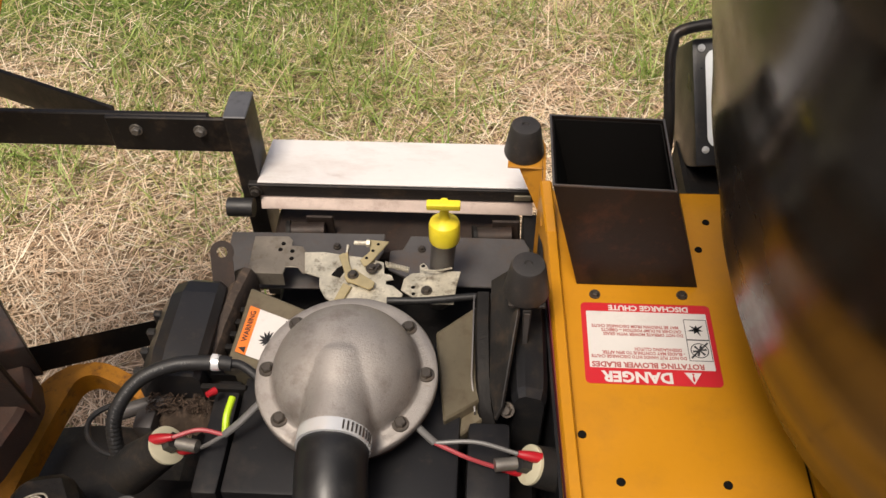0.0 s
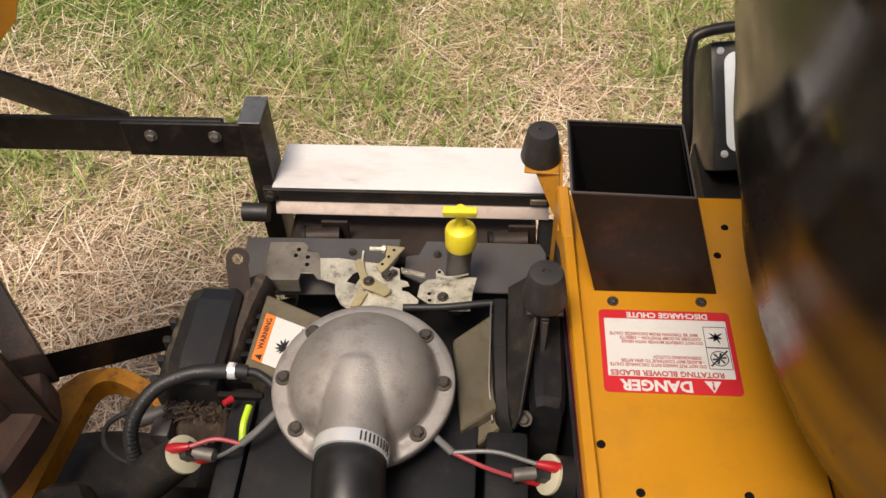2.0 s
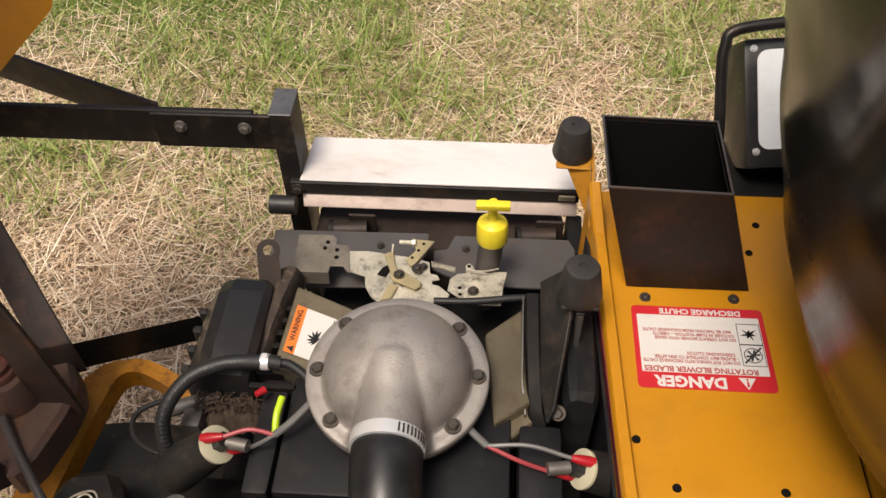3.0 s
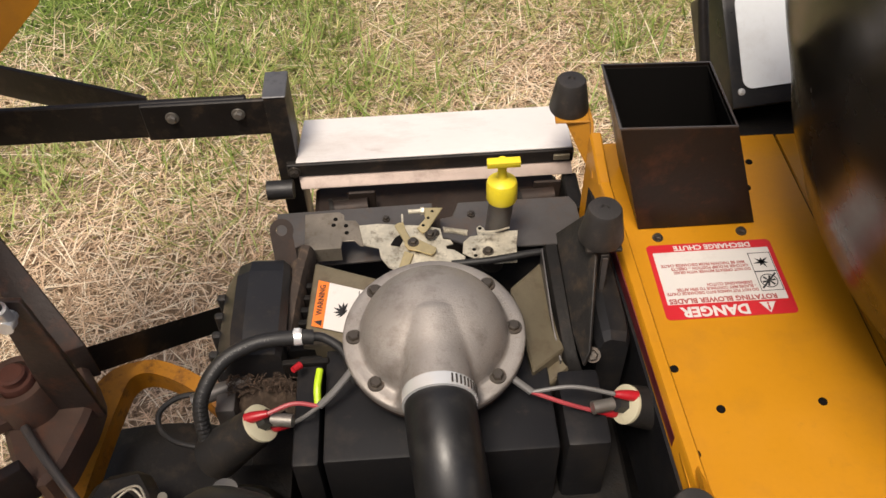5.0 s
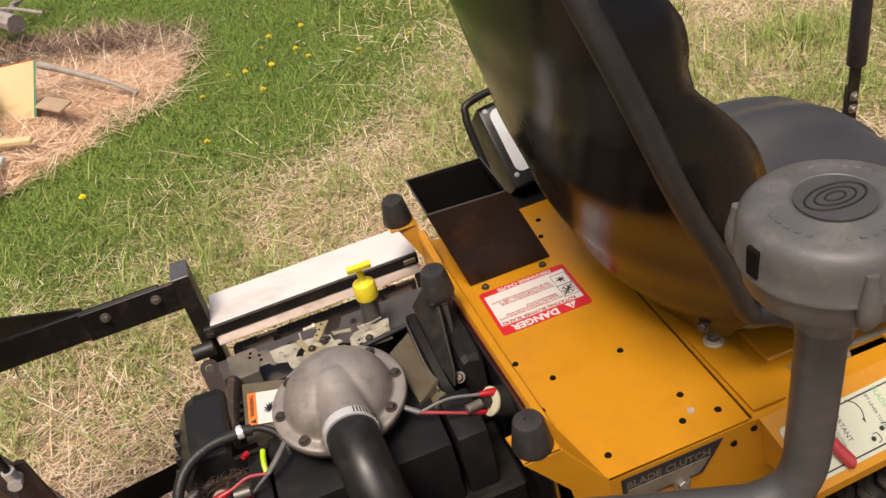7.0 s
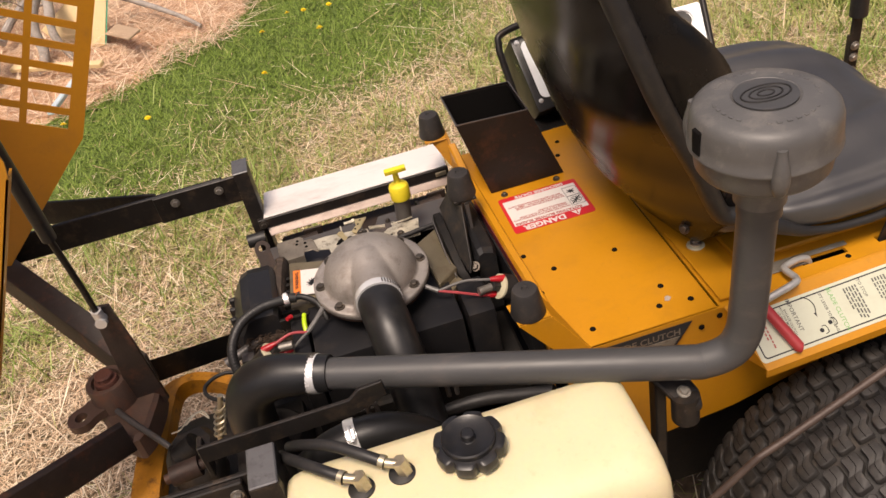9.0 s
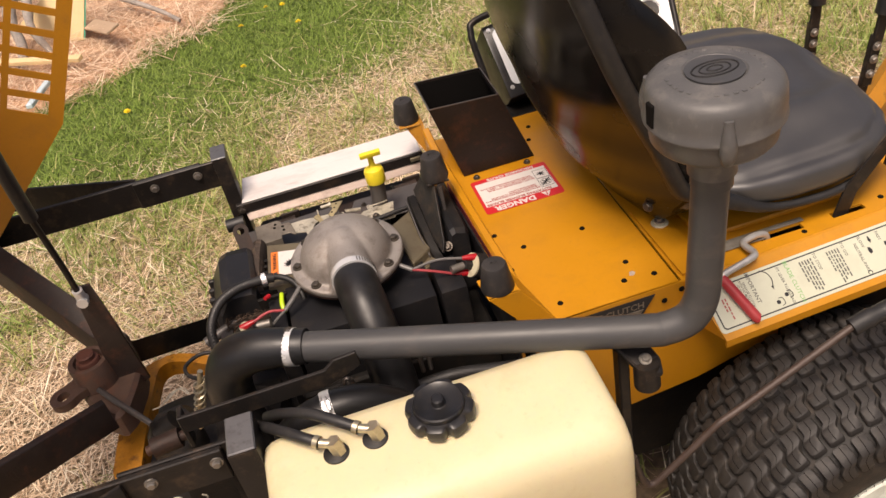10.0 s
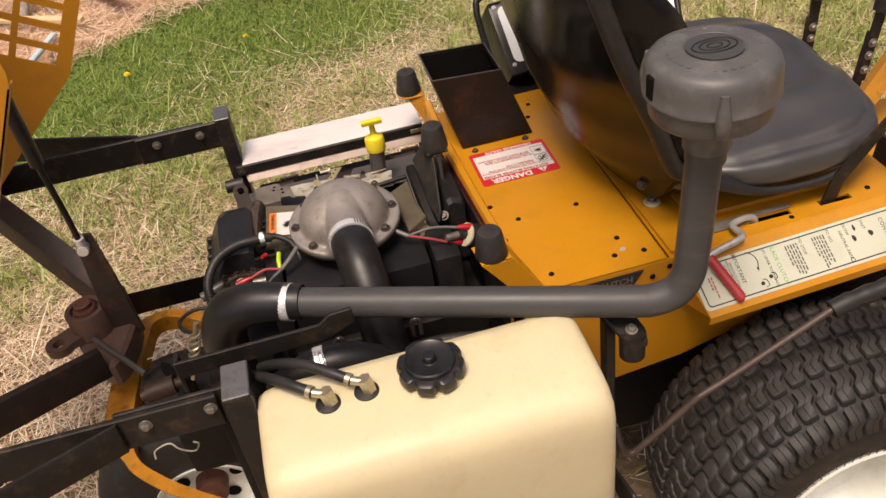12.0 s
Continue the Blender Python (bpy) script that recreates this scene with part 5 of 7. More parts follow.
bm = box(bmesh.new(), (0.029, 0.130, 0.43), (0.070, 0.212, 0.570), 0.006, None, 2)
part("side_duct", bm, BOXBLACK, mower)
bm = box(bmesh.new(), (-0.21, 0.115, 0.40), (0.10, 0.50, 0.47), 0.004)
engine = part("engine_block", bm, SHADOWY, mower, "greasy dark engine block")
bm = box(bmesh.new(), (-0.20, -0.09, 0.34), (0.10, 0.110, 0.39), 0.006)
part("gear_case", bm, SHADOWY, engine)
bm = box(bmesh.new(), (-0.24, 0.20, 0.30), (0.11, 0.48, 0.3985), 0.01)
part("crankcase", bm, SHADOWY, engine)
for x in (-0.138, -0.022):
    bm = tube(bmesh.new(), [(x - 0.006, 0.085, 0.475), (x - 0.006, 0.084, 0.502), (x, 0.083, 0.510), (x + 0.006, 0.084, 0.502), (x + 0.006, 0.085, 0.475)], 0.0035, 8, 4)
    part("cable_clip", bm, GREYMETAL, engine, "dull metal cable clip")
bm = tube(bmesh.new(), [(-0.17, 0.070, 0.470), (-0.08, 0.060, 0.474), (0.01, 0.062, 0.472), (0.07, 0.040, 0.480), (0.11, 0.02, 0.490)], 0.010, 12, 6)
part("wiring_loom", bm, RUBBER, engine, "black wiring loom")
for k in range(7):
    bm = box(bmesh.new(), (-0.236 + 0.002 * k, 0.235 + 0.016 * k, 0.50), (-0.19, 0.241 + 0.016 * k, 0.575), 0.001)
    part("cooling_fin", bm, SHADOWY, engine)
# sloping shrouds either side of the dome
bm = slab(bmesh.new(), [(-0.216, 0.252, 0.578), (-0.206, 0.352, 0.590), (-0.140, 0.318, 0.598), (-0.135, 0.245, 0.590)], (0.002, 0, -0.045), 0.002)
sh = part("cylinder_shroud", bm, OLIVE, mower, "olive-grey sheet metal shroud")
WA, WB, WC, WD = Vector((-0.2075, 0.272, 0.5815)), Vector((-0.2010, 0.328, 0.5875)), Vector((-0.148, 0.302, 0.5955)), Vector((-0.1535, 0.248, 0.5895))
lift = Vector((0, 0, 0.0022))
q = lambda u, v: (WA.lerp(WD, u)).lerp(WB.lerp(WC, u), v) + lift
wl = part("warning_label", slab(bmesh.new(), [q(0.22, 0.02), q(0.98, 0.02), q(0.98, 0.98), q(0.22, 0.98)], (0, 0, 0.0005)), WHITE, sh, "white and orange warning label")
part("orange_band", slab(bmesh.new(), [q(0, 0.02), q(0.22, 0.02), q(0.22, 0.98), q(0, 0.98)], (0, 0, 0.0005)), ORANGE, wl)
ux, uy = (q(0, 1) - q(0, 0)).normalized(), (q(0, 0) - q(1, 0)).normalized()
nn = ux.cross(uy).normalized()
uy = nn.cross(ux)
WMX = Matrix.Translation(q(0.11, 0.58) + Vector((0, 0, 0.0009))) @ Matrix((ux, uy, nn)).transposed().to_4x4()
lettering("warning_lettering", "WARNING", 0.0088, WMX, INK, wl, "", 0.85)
part("alert_triangle", slab(bmesh.new(), [q(0.18, 0.05), q(0.18, 0.17), q(0.04, 0.11)], (0, 0, 0.0010)), INK, wl)
part("label_rule", slab(bmesh.new(), [q(0.805, 0.06), q(0.820, 0.06), q(0.820, 0.94), q(0.805, 0.94)], (0, 0, 0.0009)), INK, wl)
for k in range(3):
    part("text_bar", slab(bmesh.new(), [q(0.855 + 0.045 * k, 0.10), q(0.875 + 0.045 * k, 0.10), q(0.875 + 0.045 * k, 0.82 - 0.12 * k), q(0.855 + 0.045 * k, 0.82 - 0.12 * k)], (0, 0, 0.0009)), INK, wl)
bm = bmesh.new()
for k in range(7):
    a = radians(-70 + 27 * k)
    c = q(0.58, 0.46)
    d, e = uy * math.cos(a) + ux * math.sin(a), ux * math.cos(a) - uy * math.sin(a)
    le = 0.0125 - 0.0012 * abs(k - 3)
    slab(bm, [c + d * u * le + e * v * 0.009 + Vector((0, 0, 0.0008)) for u, v in ((-0.25, -0.16), (0.35, -0.20), (0.72, -0.02), (1.0, 0.24), (0.62, 0.20), (0.2, 0.12))], (0, 0, 0.0002))
part("flame_pictogram", bm, INK, wl)
bm = slab(bmesh.new(), [(-0.006, 0.298, 0.594), (0.036, 0.346, 0.580), (0.040, 0.228, 0.582), (0.006, 0.205, 0.580)], (0.0, 0, -0.045), 0.002)
slab(bm, [(-0.02, 0.200, 0.560), (0.012, 0.190, 0.566), (0.05, 0.22, 0.57), (0.04, 0.26, 0.57)], (0, 0, -0.03), 0.002)
part("cylinder_shroud", bm, OLIVE, mower, "olive-grey sheet metal shroud")
# left valve cover, black with chamfers
bm = bmesh.new()
loops = []
for y, k, dz in ((0.238, 0.82, -0.006), (0.246, 0.95, 0), (0.262, 1.0, 0), (0.332, 1.0, 0), (0.349, 0.95, -0.002), (0.360, 0.84, -0.008)):
    loops.append([(-0.262 + x * k, y, 0.558 + z * k + dz) for x, z in ((-0.046, -0.07), (0.030, -0.07), (0.032, 0.036), (0.026, 0.045), (-0.008, 0.047), (-0.022, 0.040), (-0.040, 0.012), (-0.046, -0.01))])
loft(bm, loops)
part("valve_cover", bm, PLASTIC, mower, "black moulded cover with dust", smooth=12)
for y in (0.252, 0.276, 0.300, 0.324):
    bm = box(bmesh.new(), (-0.3105, y, 0.50), (-0.300, y + 0.008, 0.572), 0.002)
    part("cover_rib", bm, DUSTY, mower)
# dusty flange between the cover and the olive shroud
loops = []
for k in range(29):
    f = k / 28
    x, y, z = -0.238 + 0.016 * f, 0.252 + 0.132 * f, 0.578 + 0.010 * math.sin(f * 2.6) - 0.002 * f
    g = 0.0035 * noise.noise((f * 6, 1.3, 0)) + 0.0018 * noise.noise((f * 23, 4.3, 0))
    loops.append([(x - 0.023, y, z - 0.045), (x - 0.022, y, z - 0.012 + g), (x - 0.007 + g, y, z - 0.002), (x + 0.001 + 0.5 * g, y, z + 0.004 + g), (x + 0.008, y, z + 0.001 + 0.6 * g), (x + 0.0115 - 0.5 * g, y, z - 0.008), (x + 0.012, y, z - 0.045)])
part("cover_flange", loft(bmesh.new(), loops), CAKED, mower, "cover flange caked with brown dust", smooth=40)
bm = bmesh.new()
rnd = random.Random(11)
gridded = [[bm.verts.new((-0.292 + 0.004 * i, 0.214 + 0.003 * j, 0.541 + 0.0006 * j - 0.022 * max(0.0, 1 - min(i, 23 - i, j, 18 - j) / 4 - 0.6 * noise.noise((i * 0.5, j * 0.5, 4.0))) + 0.012 * noise.noise((i * 0.31, j * 0.29, 2.0)) + 0.005 * noise.noise((i * 0.9, j * 0.9, 7.0)))) for j in range(19)] for i in range(24)]
for i in range(23):
    for j in range(18):
        bm.faces.new((gridded[i][j], gridded[i + 1][j], gridded[i + 1][j + 1], gridded[i][j + 1]))
part("caked_dirt", bm, BROWNDIRT, mower, "caked brown dirt beside the engine", smooth=180)
bm = bmesh.new()
for k in range(380):
    x, y = rnd.uniform(-0.292, -0.222), rnd.uniform(0.220, 0.268)
    z = 0.545 + (y - 0.19) * 0.15 + rnd.uniform(-0.004, 0.008)
    m = Matrix.Translation((x, y, z)) @ Euler((rnd.uniform(-0.5, 0.5), rnd.uniform(-0.5, 0.5), rnd.gauss(0.7, 1.2))).to_matrix().to_4x4()
    le, w = rnd.uniform(0.002, 0.008), rnd.uniform(0.0004, 0.0009)
    vs_ = [bm.verts.new(m @ Vector(p)) for p in ((-le, -w, 0), (le, -w * 0.6, 0.0006), (le, w * 0.6, 0.0006), (-le, w, 0), (0, 0, 0.0012))]
    for q0, q1 in ((0, 1), (1, 2), (2, 3), (3, 0)):
        bm.faces.new((vs_[q0], vs_[q1], vs_[4]))
part("chaff", bm, CHAFFDIRT, mower, "brown grass chaff stuck to the engine", kind="stuff")
# right: upright plates, bumper stand, moulded cover
bm = slab(bmesh.new(), [(0.048, 0.358, 0.606), (0.049, 0.236, 0.592), (0.054, 0.208, 0.580), (0.060, 0.214, 0.594), (0.073, 0.286, 0.648), (0.070, 0.340, 0.650)], (0.003, 0.001, -0.003), 0.0008)
part("baffle_plate", bm, DUSTY, mower, "dusty slanted baffle plate")
bm = bmesh.new()
loft(bm, [[(x + dx, y, z + dz) for dx, dz in ((0, 0), (0.011, 0), (0.013, -0.004), (0.013, -0.05), (-0.002, -0.05), (-0.002, -0.004))] for x, y, z in ((0.035, 0.340, 0.609), (0.035, 0.300, 0.606), (0.037, 0.250, 0.592), (0.040, 0.222, 0.578), (0.046, 0.208, 0.562))])
part("rubber_seal", bm, SHADOWY, mower, "black rubber seal channel", smooth=50)
bm = slab(bmesh.new(), [(0.0318, 0.338, 0.606), (0.0318, 0.250, 0.590), (0.036, 0.220, 0.574), (0.036, 0.218, 0.52), (0.0318, 0.335, 0.54)], (-0.0015, 0, 0))
part("seal_edge", bm, GREYMETAL, mower, "dull metal edge")
bm = bmesh.new()
slab(bm, [(0.064, 0.288, 0.650), (0.099, 0.288, 0.650), (0.099, 0.325, 0.650), (0.064, 0.325, 0.650)], (0, 0, 0.004), 0.0008)
slab(bm, [(0.078, 0.286, 0.651), (0.086, 0.286, 0.651), (0.084, 0.280, 0.555), (0.080, 0.280, 0.555)], (0, -0.002, 0), 0.0005)
stand = part("bumper_stand", bm, DUSTY, mower, "dusty dark bumper stand")
bm = slab(bmesh.new(), [(0.0795, 0.2835, 0.648), (0.0845, 0.2835, 0.648), (0.0835, 0.2765, 0.560), (0.0800, 0.2765, 0.560)], (0, -0.0012, 0))
part("stand_edge", bm, GREYMETAL, stand, "bare metal edge strip")
bm = bmesh.new()
loops = []
for y, k in ((0.225, 0.8), (0.232, 0.95), (0.25, 1.0), (0.345, 1.0), (0.36, 0.94), (0.368, 0.8)):
    loops.append([(0.086 + x * k, y, 0.556 + z * k) for x, z in ((-0.016, -0.09), (0.018, -0.09), (0.019, 0.030), (0.014, 0.044), (-0.004, 0.050), (-0.012, 0.046), (-0.017, 0.030))])
loft(bm, loops)
part("valve_cover", bm, PLASTIC, mower, "black moulded cover", smooth=12)
for x, y, z in ((0.066, 0.220, 0.580),):
    part("cover_bolt", HEX_DARK, None, mower, m=on((x, y, z), (-0.3, -0.6, 0.7)))

# -- solenoids with red connectors, wires --
for c, d, wire in ((Vector((-0.253, 0.170, 0.574)), Vector((0.70, 0.02, 0.70)), [(-0.235, 0.190, 0.588), (-0.215, 0.186, 0.586), (-0.195, 0.176, 0.590), (-0.180, 0.186, 0.598), (-0.163, 0.205, 0.604)]),
                   (Vector((0.090, 0.166, 0.574)), Vector((-0.82, -0.14, 0.55)), [(0.050, 0.158, 0.590), (0.020, 0.162, 0.590), (0.0, 0.174, 0.594), (-0.016, 0.186, 0.600), (-0.026, 0.196, 0.604)])):
    m = on(c, d)
    bm = rod(bmesh.new(), m @ Vector((0, 0, -0.07)), m @ Vector((0, 0, 0.002)), 0.024, 0.0185, 28)
    sol = part("solenoid", bm, DUSTY, mower, "black solenoid can with a cream end")
    bm = lathe(bmesh.new(), [(0.001, 0), (0.0185, 0), (0.0185, 0.003), (0.016, 0.004), (0.001, 0.004)], m @ Matrix.Translation((0, 0, 0.002)), 32)
    part("end_disc", bm, CREAM, sol, "cream nylon end disc")
    bm = rod(bmesh.new(), m @ Vector((0, 0, 0.005)), m @ Vector((0, 0, 0.017)), 0.0085, n=6)
    part("terminal_nut", bm, PLASTIC, sol)
    side = (Vector(wire[1]) - c).normalized()
    ax_ = m @ Vector((0, 0, 0.011))
    bm = rod(bmesh.new(), ax_ + Vector((0.006 * (1 if c.x < 0 else -1), 0, 0)), ax_ + Vector((0.026 * (1 if c.x < 0 else -1), -0.004, 0.002)), 0.0062, n=16)
    part("terminal_stud", bm, GREY_BOLT, sol, "dull grey terminal stud")
    for k, off in enumerate((0.0135, -0.0135)):
        e0 = m @ Vector((0, off, 0.006))
        e1 = e0 + Vector((0.017 if c.x < 0 else -0.017, off * 0.05, 0.004))
        bm = tube(bmesh.new(), [e0 - (e1 - e0) * 0.25, e0, e0.lerp(e1, 0.6), e1], 0.005, 12, 4, radius=lambda s: 0.0052 - 0.0022 * max(0, s - 0.45) * 1.8)
        part("spade_connector", bm, REDPLASTIC, sol, "red insulated spade connector")
        bm = tube(bmesh.new(), [e1, e1.lerp(Vector(wire[2]), 0.5) + Vector((0, off * 0.3, 0.004)), wire[2]], 0.0021, 8, 6)
        part("wire", bm, PINKWIRE if (k == 0) == (c.x < 0) else GREYWIRE, sol, "thin insulated wire")
    bm = tube(bmesh.new(), wire[2:], 0.0036, 10, 8)
    part("cable_sleeve", bm, GREYWIRE, sol, "grey cable sleeve")

# -- hoses, plug and tape at the rear of the engine --
VENT = [(-0.202, 0.2470, 0.6005), (-0.215, 0.246, 0.603), (-0.255, 0.240, 0.606), (-0.288, 0.224, 0.600), (-0.308, 0.198, 0.580), (-0.309, 0.178, 0.548), (-0.302, 0.166, 0.515)]
bm = tube(bmesh.new(), VENT, 0.0073, 18, 26, radius=lambda s: 0.0073 + 0.00035 * math.sin(s * 330) * (s > 0.62))
vh = part("vent_hose", bm, RUBBER, mower, "ribbed black rubber vent hose")
bm = lathe(bmesh.new(), [(0.0070, -0.004), (0.0079, -0.004), (0.0081, 0), (0.0079, 0.004), (0.0070, 0.004)], on((-0.216, 0.2460, 0.6031), (1, 0.02, 0.02)), 32)
box(bm, (-0.219, 0.2445, 0.6105), (-0.213, 0.2505, 0.6125), 0.0006)
part("crimp_band", bm, CHROME, vh, "bright steel crimp band")
# worn printing along the hose
rnd = random.Random(31)
bm = bmesh.new()
run = spline(VENT, 40)
for k in range(62, 190):
    if rnd.random() < 0.42:
        continue
    d = (run[k + 1] - run[k - 1]).normalized()
    up = Vector((0.15, -0.55, 0.80))
    up = (up - d * up.dot(d)).normalized()
    m = Matrix.Translation(run[k] + up * 0.0073) @ Matrix((d, up.cross(d), up)).transposed().to_4x4()
    box(bm, (-0.00022, -0.0011, 0), (0.00022 + rnd.choice((0, 0.0003)), rnd.choice((-0.0001, 0.0011)), 0.0001), 0, m)
part("hose_printing", bm, GREYPLASTIC, vh, "worn grey printing")
bm = tube(bmesh.new(), [(-0.205, 0.2470, 0.6012), (-0.192, 0.247, 0.598), (-0.174, 0.236, 0.588), (-0.166, 0.214, 0.57), (-0.166, 0.20, 0.54)], 0.0046, 12, 8)
part("thin_hose", bm, RUBBER, vh)
bm = tube(bmesh.new(), [(-0.318, 0.266, 0.470), (-0.345, 0.270, 0.478), (-0.366, 0.266, 0.480), (-0.382, 0.250, 0.480), (-0.378, 0.229, 0.480), (-0.360, 0.213, 0.480), (-0.335, 0.205, 0.480), (-0.310, 0.200, 0.476)], 0.0031, 10, 8)
part("loop_cable", bm, RUBBER, mower, "thin black cable loop")
bm = tube(bmesh.new(), [(-0.198, 0.184, 0.580), (-0.198, 0.198, 0.588), (-0.196, 0.216, 0.590)], 0.0035, 10, 4)
part("lime_sleeve", bm, LIME, mower, "lime yellow cable sleeve")
bm = rod(bmesh.new(), (-0.216, 0.226, 0.585), (-0.222, 0.219, 0.588), 0.004, 0.003, 12)
part("red_terminal", bm, REDPLASTIC, mower, "small red terminal cap")
# oil filter can and hydro housing at the rear
bm = box(bmesh.new(), (-0.305, 0.205, 0.48), (-0.285, 0.235, 0.545), 0.004, None, 2)
rod(bm, (-0.33, 0.225, 0.535), (-0.27, 0.240, 0.548), 0.008, n=14)
part("hose_barb", bm, GREYMETAL, mower, "dull metal hose barb")
bm = rod(bmesh.new(), (-0.292, 0.112, 0.48), (-0.284, 0.120, 0.55), 0.012, n=18)
rod(bm, (-0.280, 0.104, 0.50), (-0.278, 0.104, 0.553), 0.006, n=12)
part("fuse_holder", bm, GREYPLASTIC, mower, "pale grey plug")
bm = lathe(bmesh.new(), [(0.001, 0), (0.05, 0), (0.055, 0.01), (0.055, 0.07), (0.045, 0.085), (0.001, 0.085)], Matrix.Translation((-0.285, 0.11, 0.40)), 40)
box(bm, (-0.325, 0.05, 0.38), (-0.24, 0.20, 0.45), 0.01, None, 2)
box(bm, (-0.30, -0.02, 0.28), (-0.22, 0.30, 0.40), 0.012, None, 2)
part("hydro_housing", bm, SHADOWY, mower, "greasy dark hydraulic housing")
SPR = [(-0.346 + 0.00030 * k + 0.0075 * math.cos(k * 0.52), 0.090 + 0.0075 * math.sin(k * 0.52), 0.530 + 0.0009 * k) for k in range(62)]
bm = tube(bmesh.new(), SPR, 0.0019, 6, 1)
rod(bm, (-0.356, 0.090, 0.50), (-0.322, 0.092, 0.60), 0.004, n=10)
part("coil_spring", bm, BRASS, mower, "zinc coil spring on a rod")
rnd = random.Random(8)
bm = tube(bmesh.new(), [(-0.410, 0.112, 0.540), (-0.396, 0.108, 0.546), (-0.382, 0.125, 0.547), (-0.365, 0.131, 0.546), (-0.357, 0.117, 0.543), (-0.370, 0.127, 0.549), (-0.388, 0.111, 0.548)], 0.0011, 8, 8)
part("loose_wire", bm, ZINC, mower, "loose pale tie wire")
bm = tube(bmesh.new(), [(-0.403, -0.056, 0.515), (-0.402, -0.046, 0.52), (-0.384, -0.040, 0.52), (-0.369, -0.055, 0.52), (-0.350, -0.064, 0.52), (-0.345, -0.054, 0.52), (-0.352, -0.048, 0.52)], 0.0012, 8, 8)
part("loose_wire", bm, ZINC, mower, "loose pale tie wire")

# -- governor plates --
GZ = 0.566
bm = slab(bmesh.new(), [(x, y, GZ) for x, y in ((-0.222, 0.390), (-0.224, 0.445), (-0.185, 0.446), (-0.179, 0.440), (-0.179, 0.432), (-0.166, 0.431), (-0.160, 0.420), (-0.157, 0.391), (-0.161, 0.392), (-0.167, 0.400), (-0.181, 0.400), (-0.182, 0.390))], (0, 0, 0.0022), 0.0005)
slab(bm, [(-0.222, 0.3895, GZ + 0.002), (-0.182, 0.3895, GZ + 0.002), (-0.182, 0.388, GZ - 0.016), (-0.222, 0.388, GZ - 0.016)], (0, 0.002, 0))
gp = part("governor_plate", bm, DULLZINC, mower, "stained grey-brown governor plate")
bm = bmesh.new()
outline = [(-0.162, 0.420), (-0.140, 0.421), (-0.114, 0.417), (-0.090, 0.414), (-0.071, 0.408), (-0.069, 0.392), (-0.061, 0.390), (-0.058, 0.384), (-0.066, 0.382), (-0.066, 0.377), (-0.058, 0.375), (-0.046, 0.364), (-0.050, 0.352), (-0.070, 0.348), (-0.096, 0.345), (-0.118, 0.347), (-0.130, 0.356), (-0.138, 0.370), (-0.140, 0.384), (-0.157, 0.390)]
slab(bm, [(x, y, GZ + 0.003) for x, y in outline], (0, 0, 0.0022), 0.0005)
part("control_bracket", bm, ZINC, gp, "pitted zinc control bracket")
bm = slab(bmesh.new(), [(x, y, GZ + 0.0062) for x, y in ((-0.127, 0.386), (-0.122, 0.396), (-0.114, 0.402), (-0.111, 0.396), (-0.114, 0.390), (-0.117, 0.383))], (0, 0, 0.0006))
part("kidney_slot", bm, HOLE_SHADE, gp)
bm = slab(bmesh.new(), [(x, y, GZ + 0.001) for x, y in ((-0.030, 0.396), (-0.031, 0.407), (-0.027, 0.411), (-0.023, 0.407), (-0.020, 0.400), (0.015, 0.400), (0.011, 0.378), (0.009, 0.354), (-0.012, 0.353), (-0.030, 0.358), (-0.049, 0.371), (-0.047, 0.387), (-0.039, 0.395))], (0, 0, 0.0022), 0.0005)
part("control_bracket", bm, ZINC, gp, "pitted zinc control bracket")
for k, pts in enumerate(([(-0.090, 0.436), (-0.067, 0.434), (-0.069, 0.430), (-0.087, 0.398), (-0.092, 0.397), (-0.097, 0.405), (-0.087, 0.419)], [(-0.122, 0.413), (-0.118, 0.417), (-0.112, 0.417), (-0.109, 0.403), (-0.105, 0.393), (-0.111, 0.385), (-0.115, 0.396)], [(-0.112, 0.374), (-0.102, 0.369), (-0.108, 0.352), (-0.119, 0.350)], [(-0.096, 0.388), (-0.088, 0.382), (-0.077, 0.374), (-0.078, 0.368), (-0.083, 0.364), (-0.098, 0.371), (-0.108, 0.374), (-0.112, 0.382), (-0.108, 0.390), (-0.101, 0.393)])):
    bm = slab(bmesh.new(), [(x, y, GZ + 0.007 + 0.0025 * (k in (0, 3))) for x, y in pts], (0, 0, 0.002), 0.0005)
    part("throttle_lever", bm, GOLD_ZINC, gp, "yellow zinc throttle lever")
for x, y in ((-0.079, 0.429), (-0.084, 0.419), (-0.090, 0.408)):
    part("lever_hole", PLUG, None, gp, m=on((x, y, GZ + 0.0118)) @ Matrix.Scale(0.45, 4))
for x, y, z, b in ((-0.102, 0.383, GZ + 0.0115, HEX_DARK), (-0.083, 0.393, GZ + 0.0115, HEX_DARK), (-0.077, 0.400, GZ + 0.006, HEX_SMALL), (-0.021, 0.371, GZ + 0.003, HEX_DARK)):
    part("plate_bolt", b, None, gp, m=on((x, y, z), turn=25) @ Matrix.Scale(0.8, 4))
bm = rod(bmesh.new(), (-0.106, 0.428, GZ + 0.014), (-0.090, 0.428, GZ + 0.014), 0.0026, n=10)
rod(bm, (-0.092, 0.428, GZ + 0.014), (-0.088, 0.428, GZ + 0.014), 0.0045, n=6)
slab(bm, [(-0.114, 0.415, GZ + 0.004), (-0.114, 0.431, GZ + 0.004), (-0.114, 0.426, GZ + 0.013), (-0.114, 0.415, GZ + 0.012)], (0.002, 0, 0))
part("stop_screw", bm, ZINC, gp)
